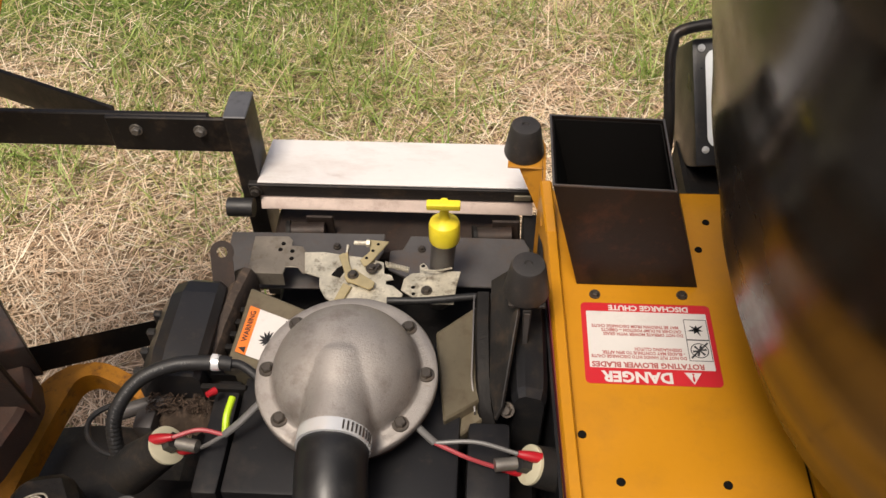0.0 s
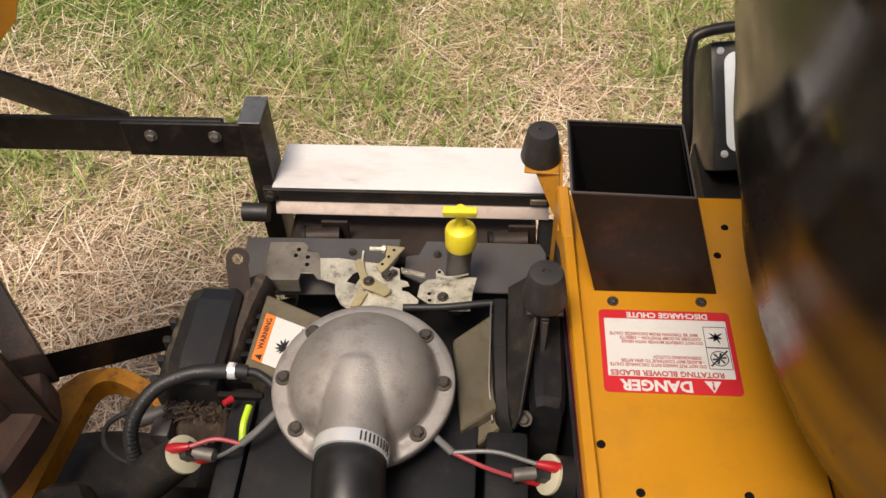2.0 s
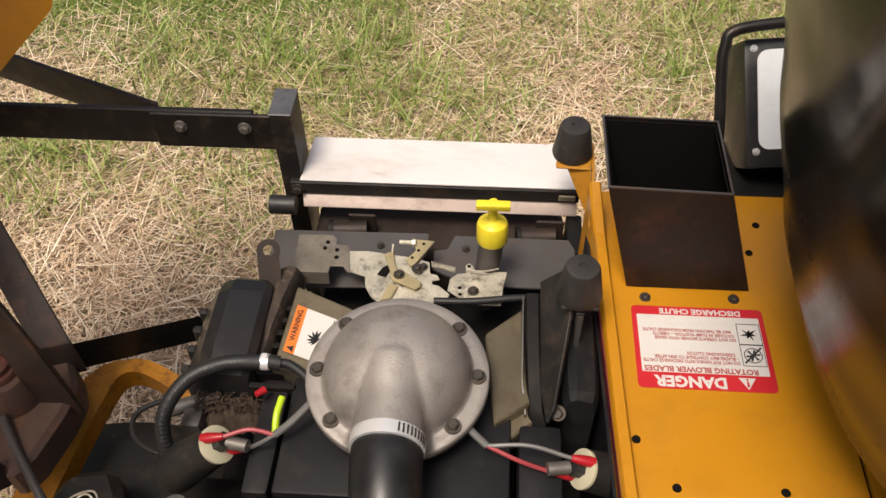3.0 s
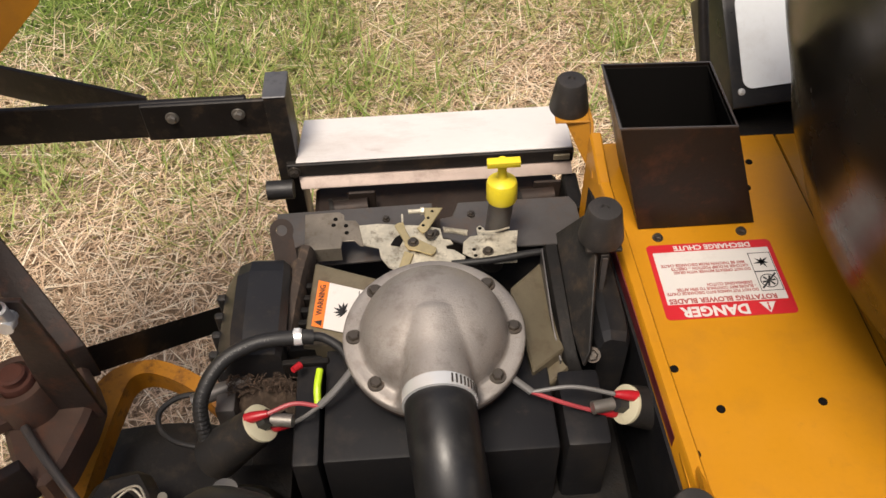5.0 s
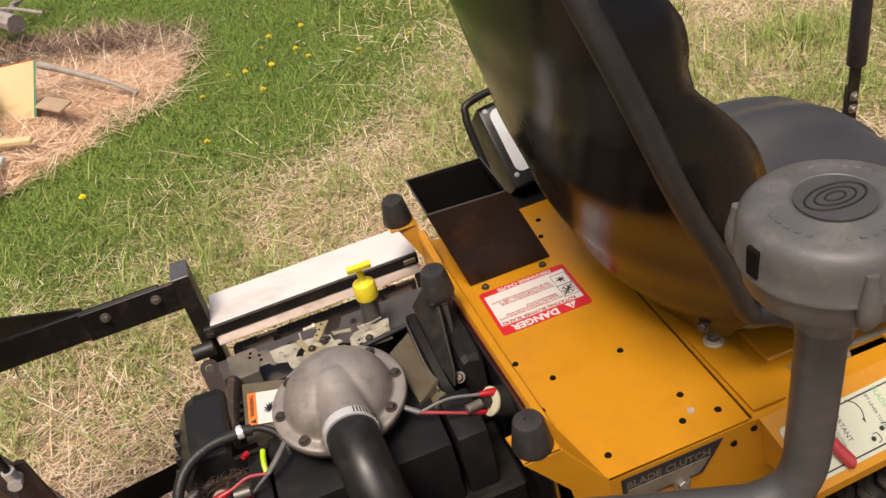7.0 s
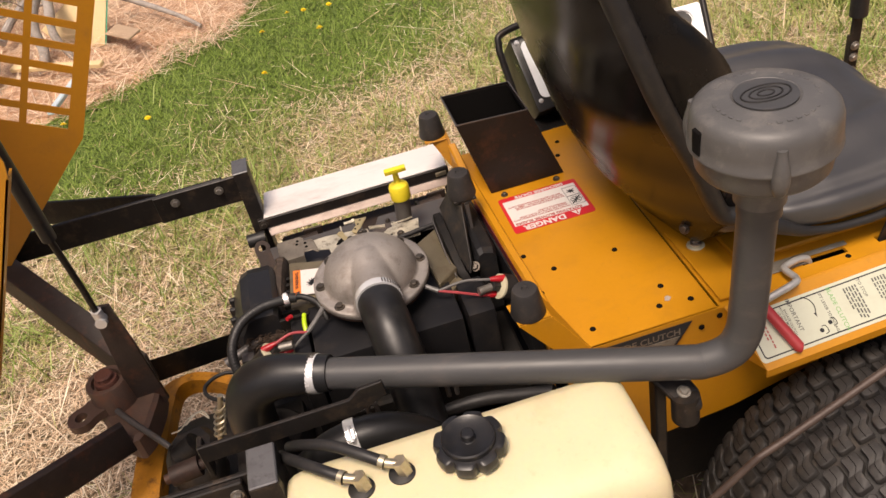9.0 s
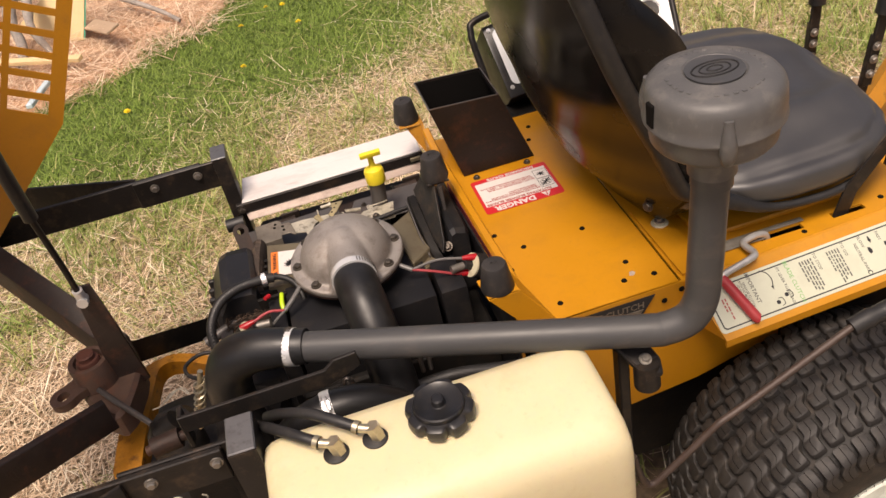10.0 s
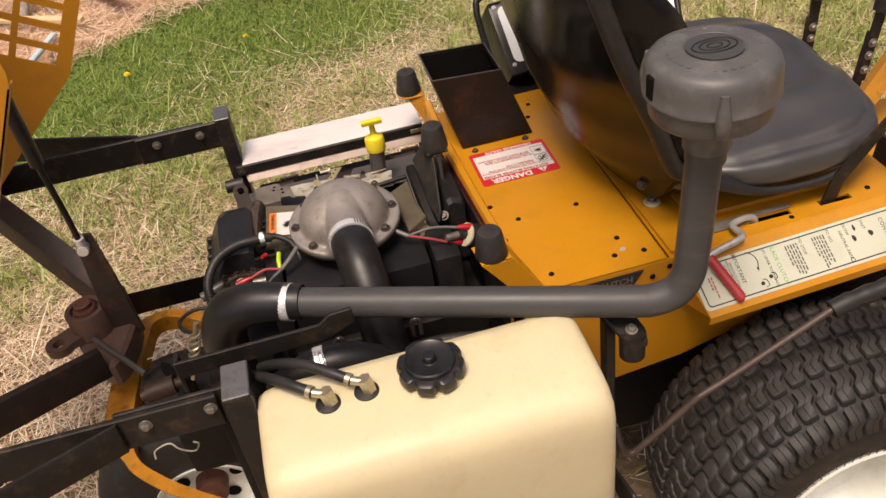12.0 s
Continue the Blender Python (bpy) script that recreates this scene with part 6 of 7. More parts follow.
SPR = [(-0.068 + 0.00022 * k, 0.401 - 0.00006 * k + 0.0030 * math.cos(k * 0.80), GZ + 0.010 + 0.0030 * math.sin(k * 0.80)) for k in range(120)]
bm = tube(bmesh.new(), SPR, 0.0006, 6, 1)
tube(bm, [(-0.028, 0.395, GZ + 0.010), (-0.012, 0.392, GZ + 0.012), (0.005, 0.400, GZ + 0.008)], 0.0011, 6, 4)
part("governor_spring", bm, ZINC, gp)
bm = tube(bmesh.new(), [(-0.062, 0.350, GZ + 0.010), (-0.020, 0.352, GZ + 0.010), (0.03, 0.360, GZ + 0.009), (0.065, 0.362, GZ + 0.005)], 0.0040, 12, 6)
part("throttle_cable", bm, RUBBER, gp, "black throttle cable sheath")
for x, y in ((-0.189, 0.434), (-0.191, 0.425), (-0.177, 0.423), (-0.176, 0.412), (-0.036, 0.375), (-0.035, 0.366), (-0.027, 0.406)):
    part("plate_hole", PLUG, None, gp, m=on((x, y, GZ + 0.0028)) @ Matrix.Scale(0.62, 4))
EAR = Matrix.Translation((-0.2405, 0.384, 0.608)) @ Matrix((Vector((0.96, 0.0, -0.28)), Vector((0.19, 0.72, 0.66)), Vector((0.20, -0.69, 0.69)))).transposed().to_4x4()
rim_, hole_ = [], []
for k in range(24):
    a = 2 * math.pi * k / 24
    d = Vector((math.cos(a), math.sin(a), 0))
    rim_.append(d * 0.0125 if math.sin(a) > -0.35 else Vector((0.006 + 0.014 * math.cos(a), -0.043 - 0.004 * abs(math.cos(a)), 0)) + Vector((0.008, 0, 0)))
    hole_.append(d * 0.0058)
up_ = Vector((0, 0, 0.003))
bm = loft(bmesh.new(), [[EAR @ p for p in q_] for q_ in (rim_, [p + up_ for p in rim_], [p + up_ for p in hole_], hole_, rim_)], cap=False)
part("lifting_ear", bm, BROWNSTEEL, mower, "dark steel lifting ear with a hole", smooth=30)
# dipstick
bm = rod(bmesh.new(), (-0.012, 0.412, 0.50), (-0.003, 0.410, 0.612), 0.0135, n=24)
dp = part("oil_filler_tube", bm, GREYMETAL, mower, "dark metal filler tube")
bm = lathe(bmesh.new(), [(0.001, 0), (0.0160, 0), (0.0168, 0.002), (0.0168, 0.021), (0.0155, 0.025), (0.0115, 0.028), (0.0062, 0.030), (0.0052, 0.032), (0.0044, 0.054), (0.001, 0.054)], on((-0.003, 0.411, 0.609), (0.0, 0.1, 1)), 36)
box(bm, (-0.0175, -0.0045, 0.0545), (0.0175, 0.0045, 0.0625), 0.0015, on((-0.003, 0.411, 0.609)) @ Matrix.Rotation(radians(-6), 4, "X"), 2)
part("dipstick_handle", bm, DIP, dp, "bright yellow plastic dipstick handle")
# muffler, back bar and aluminium heat shield
bm = bmesh.new()
slab(bm, [(-0.262, 0.395, 0.530), (-0.100, 0.398, 0.534), (-0.078, 0.450, 0.538), (-0.078, 0.477, 0.540), (-0.262, 0.474, 0.540)], (0, 0, 0.003), 0.0008)
slab(bm, [(-0.070, 0.425, 0.536), (-0.03, 0.405, 0.534), (0.096, 0.405, 0.534), (0.093, 0.462, 0.539), (0.086, 0.475, 0.540), (-0.047, 0.475, 0.540), (-0.055, 0.455, 0.538), (-0.070, 0.452, 0.538)], (0, 0, 0.003), 0.0008)
gs = part("grey_cover", bm, GREYMETAL, mower, "grey sheet metal cover")
for x in (-0.133, -0.033):
    part("cover_bolt", HEX_SMALL, None, gs, m=on((x, 0.455, 0.5425)) @ Matrix.Scale(0.8, 4))
bm = box(bmesh.new(), (-0.225, 0.475, 0.40), (0.085, 0.56, 0.505), 0.006)
part("muffler", bm, BROWNSTEEL, mower, "heat-browned muffler body under the shield")
for x in (-0.176, 0.053):
    bm = box(bmesh.new(), (x - 0.004, 0.508, 0.47), (x + 0.030, 0.512, 0.537), 0.0015)
    mb = part("muffler_bracket", bm, BROWNSTEEL, mower, "heat-browned bracket plate")
    bm = rod(bmesh.new(), (x - 0.024, 0.497, 0.520), (x + 0.020, 0.499, 0.521), 0.0115, n=20)
    part("exhaust_stub", bm, BROWNSTEEL, mb, "brown exhaust stub")
    bm = rod(bmesh.new(), (x - 0.027, 0.4965, 0.520), (x - 0.022, 0.4972, 0.520), 0.0145, n=20)
    part("stub_flange", bm, SHADOWY, mb)
bm = bmesh.new()
slab(bm, [(-0.240, 0.534, 0.5664), (0.098, 0.534, 0.5664), (0.098, 0.605, 0.574), (-0.232, 0.605, 0.574)], (0, 0, 0.002), 0.0006)
shield = part("heat_shield", bm, ALU, mower, "bright aluminium heat shield plate")
bm = box(bmesh.new(), (-0.252, 0.532, 0.546), (0.100, 0.541, 0.566), 0.0015)
part("shield_bar", bm, STEEL_BLACK, shield, "black steel bar")
bm = slab(bmesh.new(), [(-0.240, 0.537, 0.5448), (0.098, 0.537, 0.5448), (0.098, 0.519, 0.537), (-0.236, 0.519, 0.537)], (0, 0, 0.0015), 0.0004)
part("shield_lip", bm, ALU_DULL, shield, "dull dusty folded lip")
part("bar_bolt", HEX_DARK, None, shield, m=on((-0.243, 0.531, 0.556), (0, -1, 0)))
bm = box(bmesh.new(), (0.075, 0.529, 0.552), (0.095, 0.532, 0.560), 0.0005)
part("brass_tag", bm, BRASS, shield)

bm = box(bmesh.new(), (0.086, 0.466, 0.36), (0.1045, 0.528, 0.532), 0.002)
part("inner_wall", bm, SHADOWY, mower, "dark inner wall beside the muffler")

# -- rear frame: posts, bars, hitch --
def frame_side(s):
    """Post and bars on one side; s: 1 beyond the engine, -1 on the tank's side."""
    y = lambda v: 0.22 + s * (v - 0.22)
    top = 0.662 if s > 0 else 0.676
    bm = box(bmesh.new(), (-0.264 - 0.010 * (s < 0), min(y(0.540), y(0.588)), 0.34), (-0.238 - 0.002 * (s < 0), max(y(0.540), y(0.588)) + 0.012 * (s < 0), top), 0.003, None, 2)
    p = part("frame_post", bm, STEEL_BLACK, mower, "black rectangular tube post")
    if s > 0:
        bm = box(bmesh.new(), (-0.2645, 0.5395, 0.6622), (-0.2375, 0.5885, 0.6645), 0.001)
        part("post_cap", bm, CAPGREY, p, "worn grey post cap")
    if s < 0:
        bm = box(bmesh.new(), (-0.273, -0.147, 0.6755), (-0.241, -0.090, 0.679), 0.0015)
        part("post_cap", bm, CAPGREY, p, "worn grey post cap")
    bm = box(bmesh.new(), (-0.405, min(y(0.541), y(0.547)), 0.609), (-0.262, max(y(0.541), y(0.547)), 0.660), 0.0015)
    part("bar_bracket", bm, STEEL_BLACK, p)
    bm = box(bmesh.new(), (-0.86, min(y(0.548), y(0.556)), 0.608), (-0.285, max(y(0.548), y(0.556)), 0.659), 0.0015)
    part("frame_bar", bm, STEEL_BLACK, p, "black flat frame bar")
    bm = slab(bmesh.new(), [(-0.40, y(0.5575), 0.612), (-0.40, y(0.5575), 0.659), (-0.86, y(0.745), 0.659), (-0.86, y(0.745), 0.612)], (0.0, s * 0.006, 0), 0.001)
    part("splayed_bar", bm, STEEL_BLACK, p)
    for x in (-0.371, -0.295):
        part("frame_bolt", HEX_GREY, None, p, m=on((x, y(0.541) if s > 0 else y(0.541), 0.642), (0, -1 if s > 0 else 1, 0)))
        if s < 0:
            part("frame_bolt", HEX_GREY, None, p, m=on((x, y(0.5565), 0.642), (0, -1, 0)))
    bm = rod(bmesh.new(), (-0.278, y(0.520), 0.538), (-0.246, y(0.520), 0.538), 0.012, n=20)
    part("rubber_stop", bm, RUBBER, p)


frame_side(1)
frame_side(-1)
bm = slab(bmesh.new(), [(-0.235, 0.574, 0.262), (-0.235, 0.574, 0.308), (-0.505, 0.284, 0.532), (-0.505, 0.284, 0.486)], (0.005, 0.005, 0), 0.001)
part("hitch_arm", bm, STEEL_BLACK, mower, "black flat hitch arm")
for yo, ye, sgn in ((0.175, -0.085, -1), (0.292, 0.555, 1)):
    bm = slab(bmesh.new(), [(-0.490, yo, 0.478), (-0.490, yo, 0.534), (-0.72, ye, 0.656), (-0.72, ye, 0.600)], (0.036 if sgn > 0 else 0.006, sgn * 0.012, 0), 0.0015)
    part("hitch_arm", bm, ARMRUST, mower, "dark rusty flat hitch arm")
HX, HY = -0.510, 0.256
bm = lathe(bmesh.new(), [(0.001, -0.10), (0.030, -0.10), (0.0315, -0.05), (0.0315, 0.002), (0.0300, 0.005), (0.0225, 0.005), (0.0215, -0.004), (0.001, -0.004)], Matrix.Translation((HX, HY, 0.543)), 40)
hb = part("hitch_barrel", bm, HITCHM, mower, "rusty steel pivot barrel")
bm = lathe(bmesh.new(), [(0.001, -0.006), (0.0180, -0.006), (0.0182, 0.004), (0.0165, 0.007), (0.0130, 0.0075), (0.0120, 0.012), (0.0135, 0.015), (0.011, 0.017), (0.001, 0.0175)], Matrix.Translation((HX, HY, 0.543)), 28)
part("pivot_pin", bm, PINRUST, hb, "rust-red pivot pin")
bm = bmesh.new()
slab(bm, [(x, y, 0.452) for x, y in ((-0.535, 0.285), (-0.504, 0.315), (-0.465, 0.305), (-0.447, 0.270), (-0.449, 0.237), (-0.463, 0.180), (-0.480, 0.160), (-0.515, 0.190), (-0.536, 0.232))], (0, 0, 0.050), 0.006)
part("hitch_casting", bm, HITCHM, mower, "rust-brown cast hitch body")
# lug with a hole, hung on the barrel
bm = bmesh.new()
EC = Vector((-0.557, 0.224, 0.505))
outer, inner = [], []
for k in range(28):
    a = 2 * math.pi * k / 28
    d = Vector((math.cos(a), math.sin(a), 0))
    reach = 0.021 + 0.045 * max(0.0, d.dot(Vector((0.80, 0.60, 0)))) ** 6
    outer.append(EC + d * reach)
    inner.append(EC + d * 0.0095)
loft(bm, [outer, [p + Vector((0, 0, 0.013)) for p in outer], [p + Vector((0, 0, 0.013)) for p in inner], inner, outer], cap=False)
part("hitch_eye", bm, HITCHM, hb, smooth=40)
bm = slab(bmesh.new(), [(-0.472, 0.240, 0.690), (-0.446, 0.240, 0.688), (-0.441, 0.244, 0.60), (-0.438, 0.250, 0.48), (-0.476, 0.250, 0.46), (-0.484, 0.245, 0.53)], (0.0, 0.006, 0), 0.0012)
up = part("strut_bracket", bm, ARMRUST, mower, "rust-browned upright strut bracket")
bm = tube(bmesh.new(), [(-0.462, 0.232, 0.675), (-0.460, 0.225, 0.74), (-0.458, 0.205, 0.86)], 0.0045, 12, 3)
strut = part("gas_strut", bm, STEEL_BLACK, mower, "black gas strut holding the hood")
bm = tube(bmesh.new(), [(-0.459, 0.212, 0.83), (-0.452, 0.19, 0.98), (-0.446, 0.172, 1.10)], 0.0095, 14, 3)
part("strut_body", bm, PLASTIC, strut)
bm = rod(bmesh.new(), (-0.462, 0.234, 0.666), (-0.461, 0.230, 0.692), 0.0075, n=14)
rod(bm, (-0.462, 0.243, 0.671), (-0.462, 0.224, 0.671), 0.008, n=14)
part("strut_end", bm, CHROME, strut, "bright strut end")
bm = tube(bmesh.new(), [(-0.505, 0.222, 0.512), (-0.48, 0.19, 0.508), (-0.445, 0.150, 0.50), (-0.430, 0.134, 0.494)], 0.0046, 12, 4)
part("link_rod", bm, GREYMETAL, mower, "grey link rod")
# flat bracket arm beside the tank
bm = bmesh.new()
AZ = 0.667
slab(bm, [(-0.325, -0.068, AZ - 0.014), (-0.325, -0.068, AZ + 0.012), (-0.150, -0.066, AZ + 0.012), (-0.136, -0.066, AZ + 0.024), (-0.108, -0.066, AZ + 0.026), (-0.106, -0.066, AZ + 0.004), (-0.128, -0.066, AZ - 0.006), (-0.150, -0.066, AZ - 0.014)], (0, 0.005, 0), 0.001)
slab(bm, [(-0.328, -0.068, AZ + 0.012), (-0.322, -0.068, AZ + 0.012), (-0.322, -0.068, AZ - 0.04), (-0.328, -0.068, AZ - 0.04)], (0, 0.02, 0), 0.001)
part("support_arm", bm, STEEL_BLACK, mower, "black flat support arm")
bm = box(bmesh.new(), (-0.37, -0.045, 0.45), (-0.27, -0.02, 0.56), 0.01, None, 2)
box(bm, (-0.30, -0.085, 0.40), (-0.27, -0.02, 0.62), 0.006, None, 2)
lh = part("linkage_housing", bm, SHADOWY, mower, "greasy linkage housing")
bm = rod(bmesh.new(), (-0.386, -0.020, 0.598), (-0.350, -0.018, 0.601), 0.0130, n=20)
part("linkage_sleeve", bm, RUST_BLACK, lh, "rusty linkage sleeve")
bm = rod(bmesh.new(), (-0.394, -0.021, 0.597), (-0.338, -0.017, 0.602), 0.0070, n=12)
part("linkage_pin", bm, RUST_BLACK, lh)
# yellow rear guard ring and its dark tyre
bm = bmesh.new()
path = [(-0.335, 0.290, 0.395), (-0.360, 0.312, 0.400), (-0.395, 0.334, 0.403), (-0.428, 0.345, 0.405), (-0.449, 0.336, 0.404), (-0.458, 0.305, 0.402), (-0.467, 0.250, 0.400), (-0.475, 0.195, 0.396), (-0.484, 0.145, 0.386), (-0.488, 0.112, 0.374), (-0.478, 0.072, 0.364), (-0.440, 0.030, 0.360), (-0.394, -0.008, 0.358), (-0.33, -0.05, 0.35)]
line = spline(path, 8)
loops = []
for k, p in enumerate(line):
    d = (line[min(k + 1, len(line) - 1)] - line[max(k - 1, 0)]).normalized()
    sd = d.cross(Vector((0, 0, 1))).normalized()
    w = 0.016 + 0.026 * min(1.0, max(0.0, (k - 28) / 12)) * (1 - min(1.0, max(0.0, (k - 64) / 14)))
    loops.append([p - sd * 0.003 + Vector((0, 0, -0.014)), p + Vector((0, 0, -0.014)), p + Vector((0, 0, 0.012)), p + sd * w + Vector((0, 0, 0.013)), p + sd * w + Vector((0, 0, 0.017)), p - sd * 0.003 + Vector((0, 0, 0.017))])
loft(bm, loops)
part("rear_guard", bm, YELLOW_RUST, mower, "worn yellow curved rear guard")
RWM = Matrix.Translation((-0.415, 0.205, 0.20)) @ Matrix.Rotation(radians(90), 4, "X")
bm = lathe(bmesh.new(), [(0.088, -0.098), (0.13, -0.106), (0.160, -0.104), (0.176, -0.094), (0.183, -0.06), (0.185, 0), (0.183, 0.06), (0.176, 0.094), (0.160, 0.104), (0.13, 0.106), (0.088, 0.098), (0.088, -0.098)], RWM, 64)
rw = part("rear_tyre", bm, TYRE, mower, "wide black rear tyre inside the yellow guard", smooth=60)
bm = lathe(bmesh.new(), [(0.001, 0.050), (0.060, 0.056), (0.074, 0.064), (0.084, 0.098), (0.092, 0.103), (0.092, 0.090), (0.078, 0.045), (0.001, 0.04)], RWM, 48)
part("rear_rim", bm, RIM, rw, "white painted rim")
bm = lathe(bmesh.new(), [(0.001, 0.05), (0.028, 0.05), (0.027, 0.085), (0.014, 0.088), (0.013, 0.105), (0.001, 0.106)], RWM, 24)
part("hub", bm, PINRUST, rw, "rusty wheel hub")
for k in range(5):
    a = 2 * math.pi * k / 5 + 0.3
    p = RWM @ Vector((0.048 * math.cos(a), 0.048 * math.sin(a), 0.0565))
    bm = lathe(bmesh.new(), [(0.001, 0), (0.012, 0), (0.012, 0.0015), (0.001, 0.0015)], on(p, (0, -1, 0)), 20)
    part("rim_hole", bm, HOLE_SHADE, rw)
# gearbox beside the wheel
bm = slab(bmesh.new(), [(x, y, 0.395) for x, y in ((-0.448, 0.120), (-0.453, 0.160), (-0.440, 0.190), (-0.393, 0.198), (-0.372, 0.165), (-0.374, 0.115), (-0.401, 0.098))], (0, 0, 0.07), 0.010)
rod(bm, (-0.43, 0.145, 0.46), (-0.40, 0.145, 0.478), 0.016, n=18)
part("gearbox", bm, DUSTY, mower, "dark greasy gearbox casing")

# -- raised hood --
HO = Vector((-0.466, 0.512, 0.834))
HU, HV = Vector((-0.885, 0, 0.465)), Vector((0.465, 0, 0.885))
hood_at = lambda u, v, y: HO + HU * u + HV * v + Vector((0, y - 0.512, 0))
us = [-0.022, 0.0, 0.058, 0.068, 0.126, 0.136, 0.194, 0.42]
vs = [-0.010]
for k in range(13):
    vs += [0.001 + 0.0345 * k, 0.001 + 0.0345 * k + 0.0235]
vs += [vs[-1] + 0.02]
bm = bmesh.new()
grid_plate(bm, us, vs, lambda i, j: i in (1, 3, 5) and j % 2 == 1, lambda u, v: hood_at(u, v, 0.512), (0, -0.002, 0))
slab(bm, [hood_at(-0.022, -0.010, 0.512), hood_at(0.075, -0.28, 0.512), hood_at(0.42, -0.28, 0.512), hood_at(0.42, -0.010, 0.512)], (0, -0.002, 0))
hood = part("raised_hood", bm, YELLOW_HOOD, mower, "raised yellow hood side with cooling slots")
bm = bmesh.new()
slab(bm, [hood_at(0.008, -0.004, -0.055), hood_at(0.006, 0.24, -0.055), hood_at(0.010, 0.256, -0.055), hood_at(0.018, 0.268, -0.055), hood_at(0.42, 0.275, -0.055), hood_at(0.42, -0.03, -0.055), hood_at(0.030, -0.014, -0.055), hood_at(0.014, -0.010, -0.055)], (0, 0.002, 0))
slab(bm, [hood_at(0.008, -0.004, -0.055), hood_at(0.006, 0.24, -0.055), hood_at(0.006, 0.24, -0.035), hood_at(0.008, -0.004, -0.035)], HU * 0.002)
part("hood_flap", bm, YELLOW_HOOD, hood)
bm = slab(bmesh.new(), [hood_at(0.42, -0.28, 0.512), hood_at(0.42, 0.46, 0.512), hood_at(0.42, 0.46, -0.055), hood_at(0.42, -0.28, -0.055)], HU * 0.003)
part("hood_top", bm, YELLOW_HOOD, hood)
bm = box(bmesh.new(), (-0.66, -0.10, 0.585), (-0.56, -0.06, 0.66), 0.003)
part("hood_hinge", bm, STEEL_BLACK, hood, "black hinge bracket")

# -- mowing deck and footrest in front --
bm = bmesh.new()
slab(bm, [(0.78, -0.08, 0.30), (1.02, -0.08, 0.30), (1.75, -0.08, 0.30), (1.75, 0.62, 0.30), (0.95, 0.62, 0.30), (0.78, 0.50, 0.30)], (0, 0, -0.02), 0.004)
slab(bm, [(0.95, 0.62, 0.30), (1.75, 0.62, 0.30), (1.75, 0.68, 0.12), (0.95, 0.68, 0.12)], (0, -0.006, 0))
slab(bm, [(0.82, -0.08, 0.30), (1.75, -0.08, 0.30), (1.75, -0.12, 0.10), (0.82, -0.12, 0.10)], (0, 0.006, 0))
md = part("mowing_deck", bm, YELLOW, mower, "yellow mowing deck in front of the seat")
bm = slab(bmesh.new(), [(1.071, 0.402, 0.3005), (1.110, 0.401, 0.3005), (1.119, 0.294, 0.3005), (1.077, 0.287, 0.3005)], (0, 0, 0.004), 0.001)
part("tread_pad", bm, RUBBER, md, "dark grip pad")
bm = slab(bmesh.new(), [(1.062, 0.424, 0.3005), (1.063, 0.310, 0.3005), (1.014, 0.308, 0.3005), (1.009, 0.42, 0.3005)], (0, 0, 0.001))
part("deck_label", bm, WHITE, md, "scuffed white label with red print")
bm = slab(bmesh.new(), [(1.045, 0.304, 0.3005), (1.075, 0.296, 0.3005), (1.075, 0.20, 0.3005), (1.045, 0.20, 0.3005)], (0, 0, 0.001))
rl = part("red_label", bm, WHITE, md, "white label strip with faded red print")
for k in range(3):
    bm = slab(bmesh.new(), [(1.050 + 0.008 * k, 0.290, 0.3016), (1.054 + 0.008 * k, 0.290, 0.3016), (1.054 + 0.008 * k, 0.215, 0.3016), (1.050 + 0.008 * k, 0.215, 0.3016)], (0, 0, 0.0005))
    part("print_bar", bm, REDINK, rl)
bm = box(bmesh.new(), (0.703, -0.06, 0.44), (0.710, 0.48, 0.596), 0.001)
part("body_front", bm, YELLOW, mower)
bm = tube(bmesh.new(), [(0.80, -0.03, 0.46), (0.92, -0.03, 0.43), (1.2, -0.03, 0.36)], 0.013, 14, 3)
part("lift_bar", bm, RUST_BLACK, mower, "worn steel lift bar")
for y in (-0.02, 0.06):
    bm = slab(bmesh.new(), [(0.78, y, 0.33), (0.80, y, 0.44), (0.86, y, 0.43), (0.94, y, 0.34), (0.90, y, 0.30)], (0, 0.006, 0), 0.002)
    part("deck_bracket", bm, YELLOW_WORN, mower, "chipped yellow deck bracket")
bm = bmesh.new()
tube(bm, [(1.02, 0.505, 0.385), (1.05, 0.52, 0.40), (1.10, 0.545, 0.43), (1.13, 0.55, 0.455), (1.19, 0.54, 0.458), (1.228, 0.52, 0.462)], 0.026, 4, 2)
arm = part("caster_arm", bm, YELLOW_WORN, mower, "yellow caster arm with scraped paint")
bm = lathe(bmesh.new(), [(0.001, -0.03), (0.018, -0.03), (0.018, 0.038), (0.015, 0.042), (0.001, 0.042)], Matrix.Translation((1.229, 0.506, 0.452)), 24)
part("caster_pivot", bm, RUST_BLACK, arm)
bm = slab(bmesh.new(), [(1.215, 0.50, 0.39), (1.36, 0.57, 0.37), (1.42, 0.58, 0.20), (1.37, 0.57, 0.18), (1.33, 0.56, 0.33), (1.215, 0.50, 0.36)], (0, 0.010, 0), 0.002)
part("caster_fork", bm, YELLOW_WORN, arm)
bm = lathe(bmesh.new(), [(0.05, -0.035), (0.10, -0.038), (0.115, -0.025), (0.118, 0), (0.115, 0.025), (0.10, 0.038), (0.05, 0.035)], Matrix.Translation((1.345, 0.64, 0.25)) @ Matrix.Rotation(radians(90), 4, "X"), 40)
part("caster_tyre", bm, TYRE, arm)
bm = box(bmesh.new(), (1.078, 0.02, 0.415), (1.126, 0.44, 0.440), 0.002)
fr = part("footrest_bar", bm, YELLOW_WORN, mower, "yellow footrest bar with grip strip")
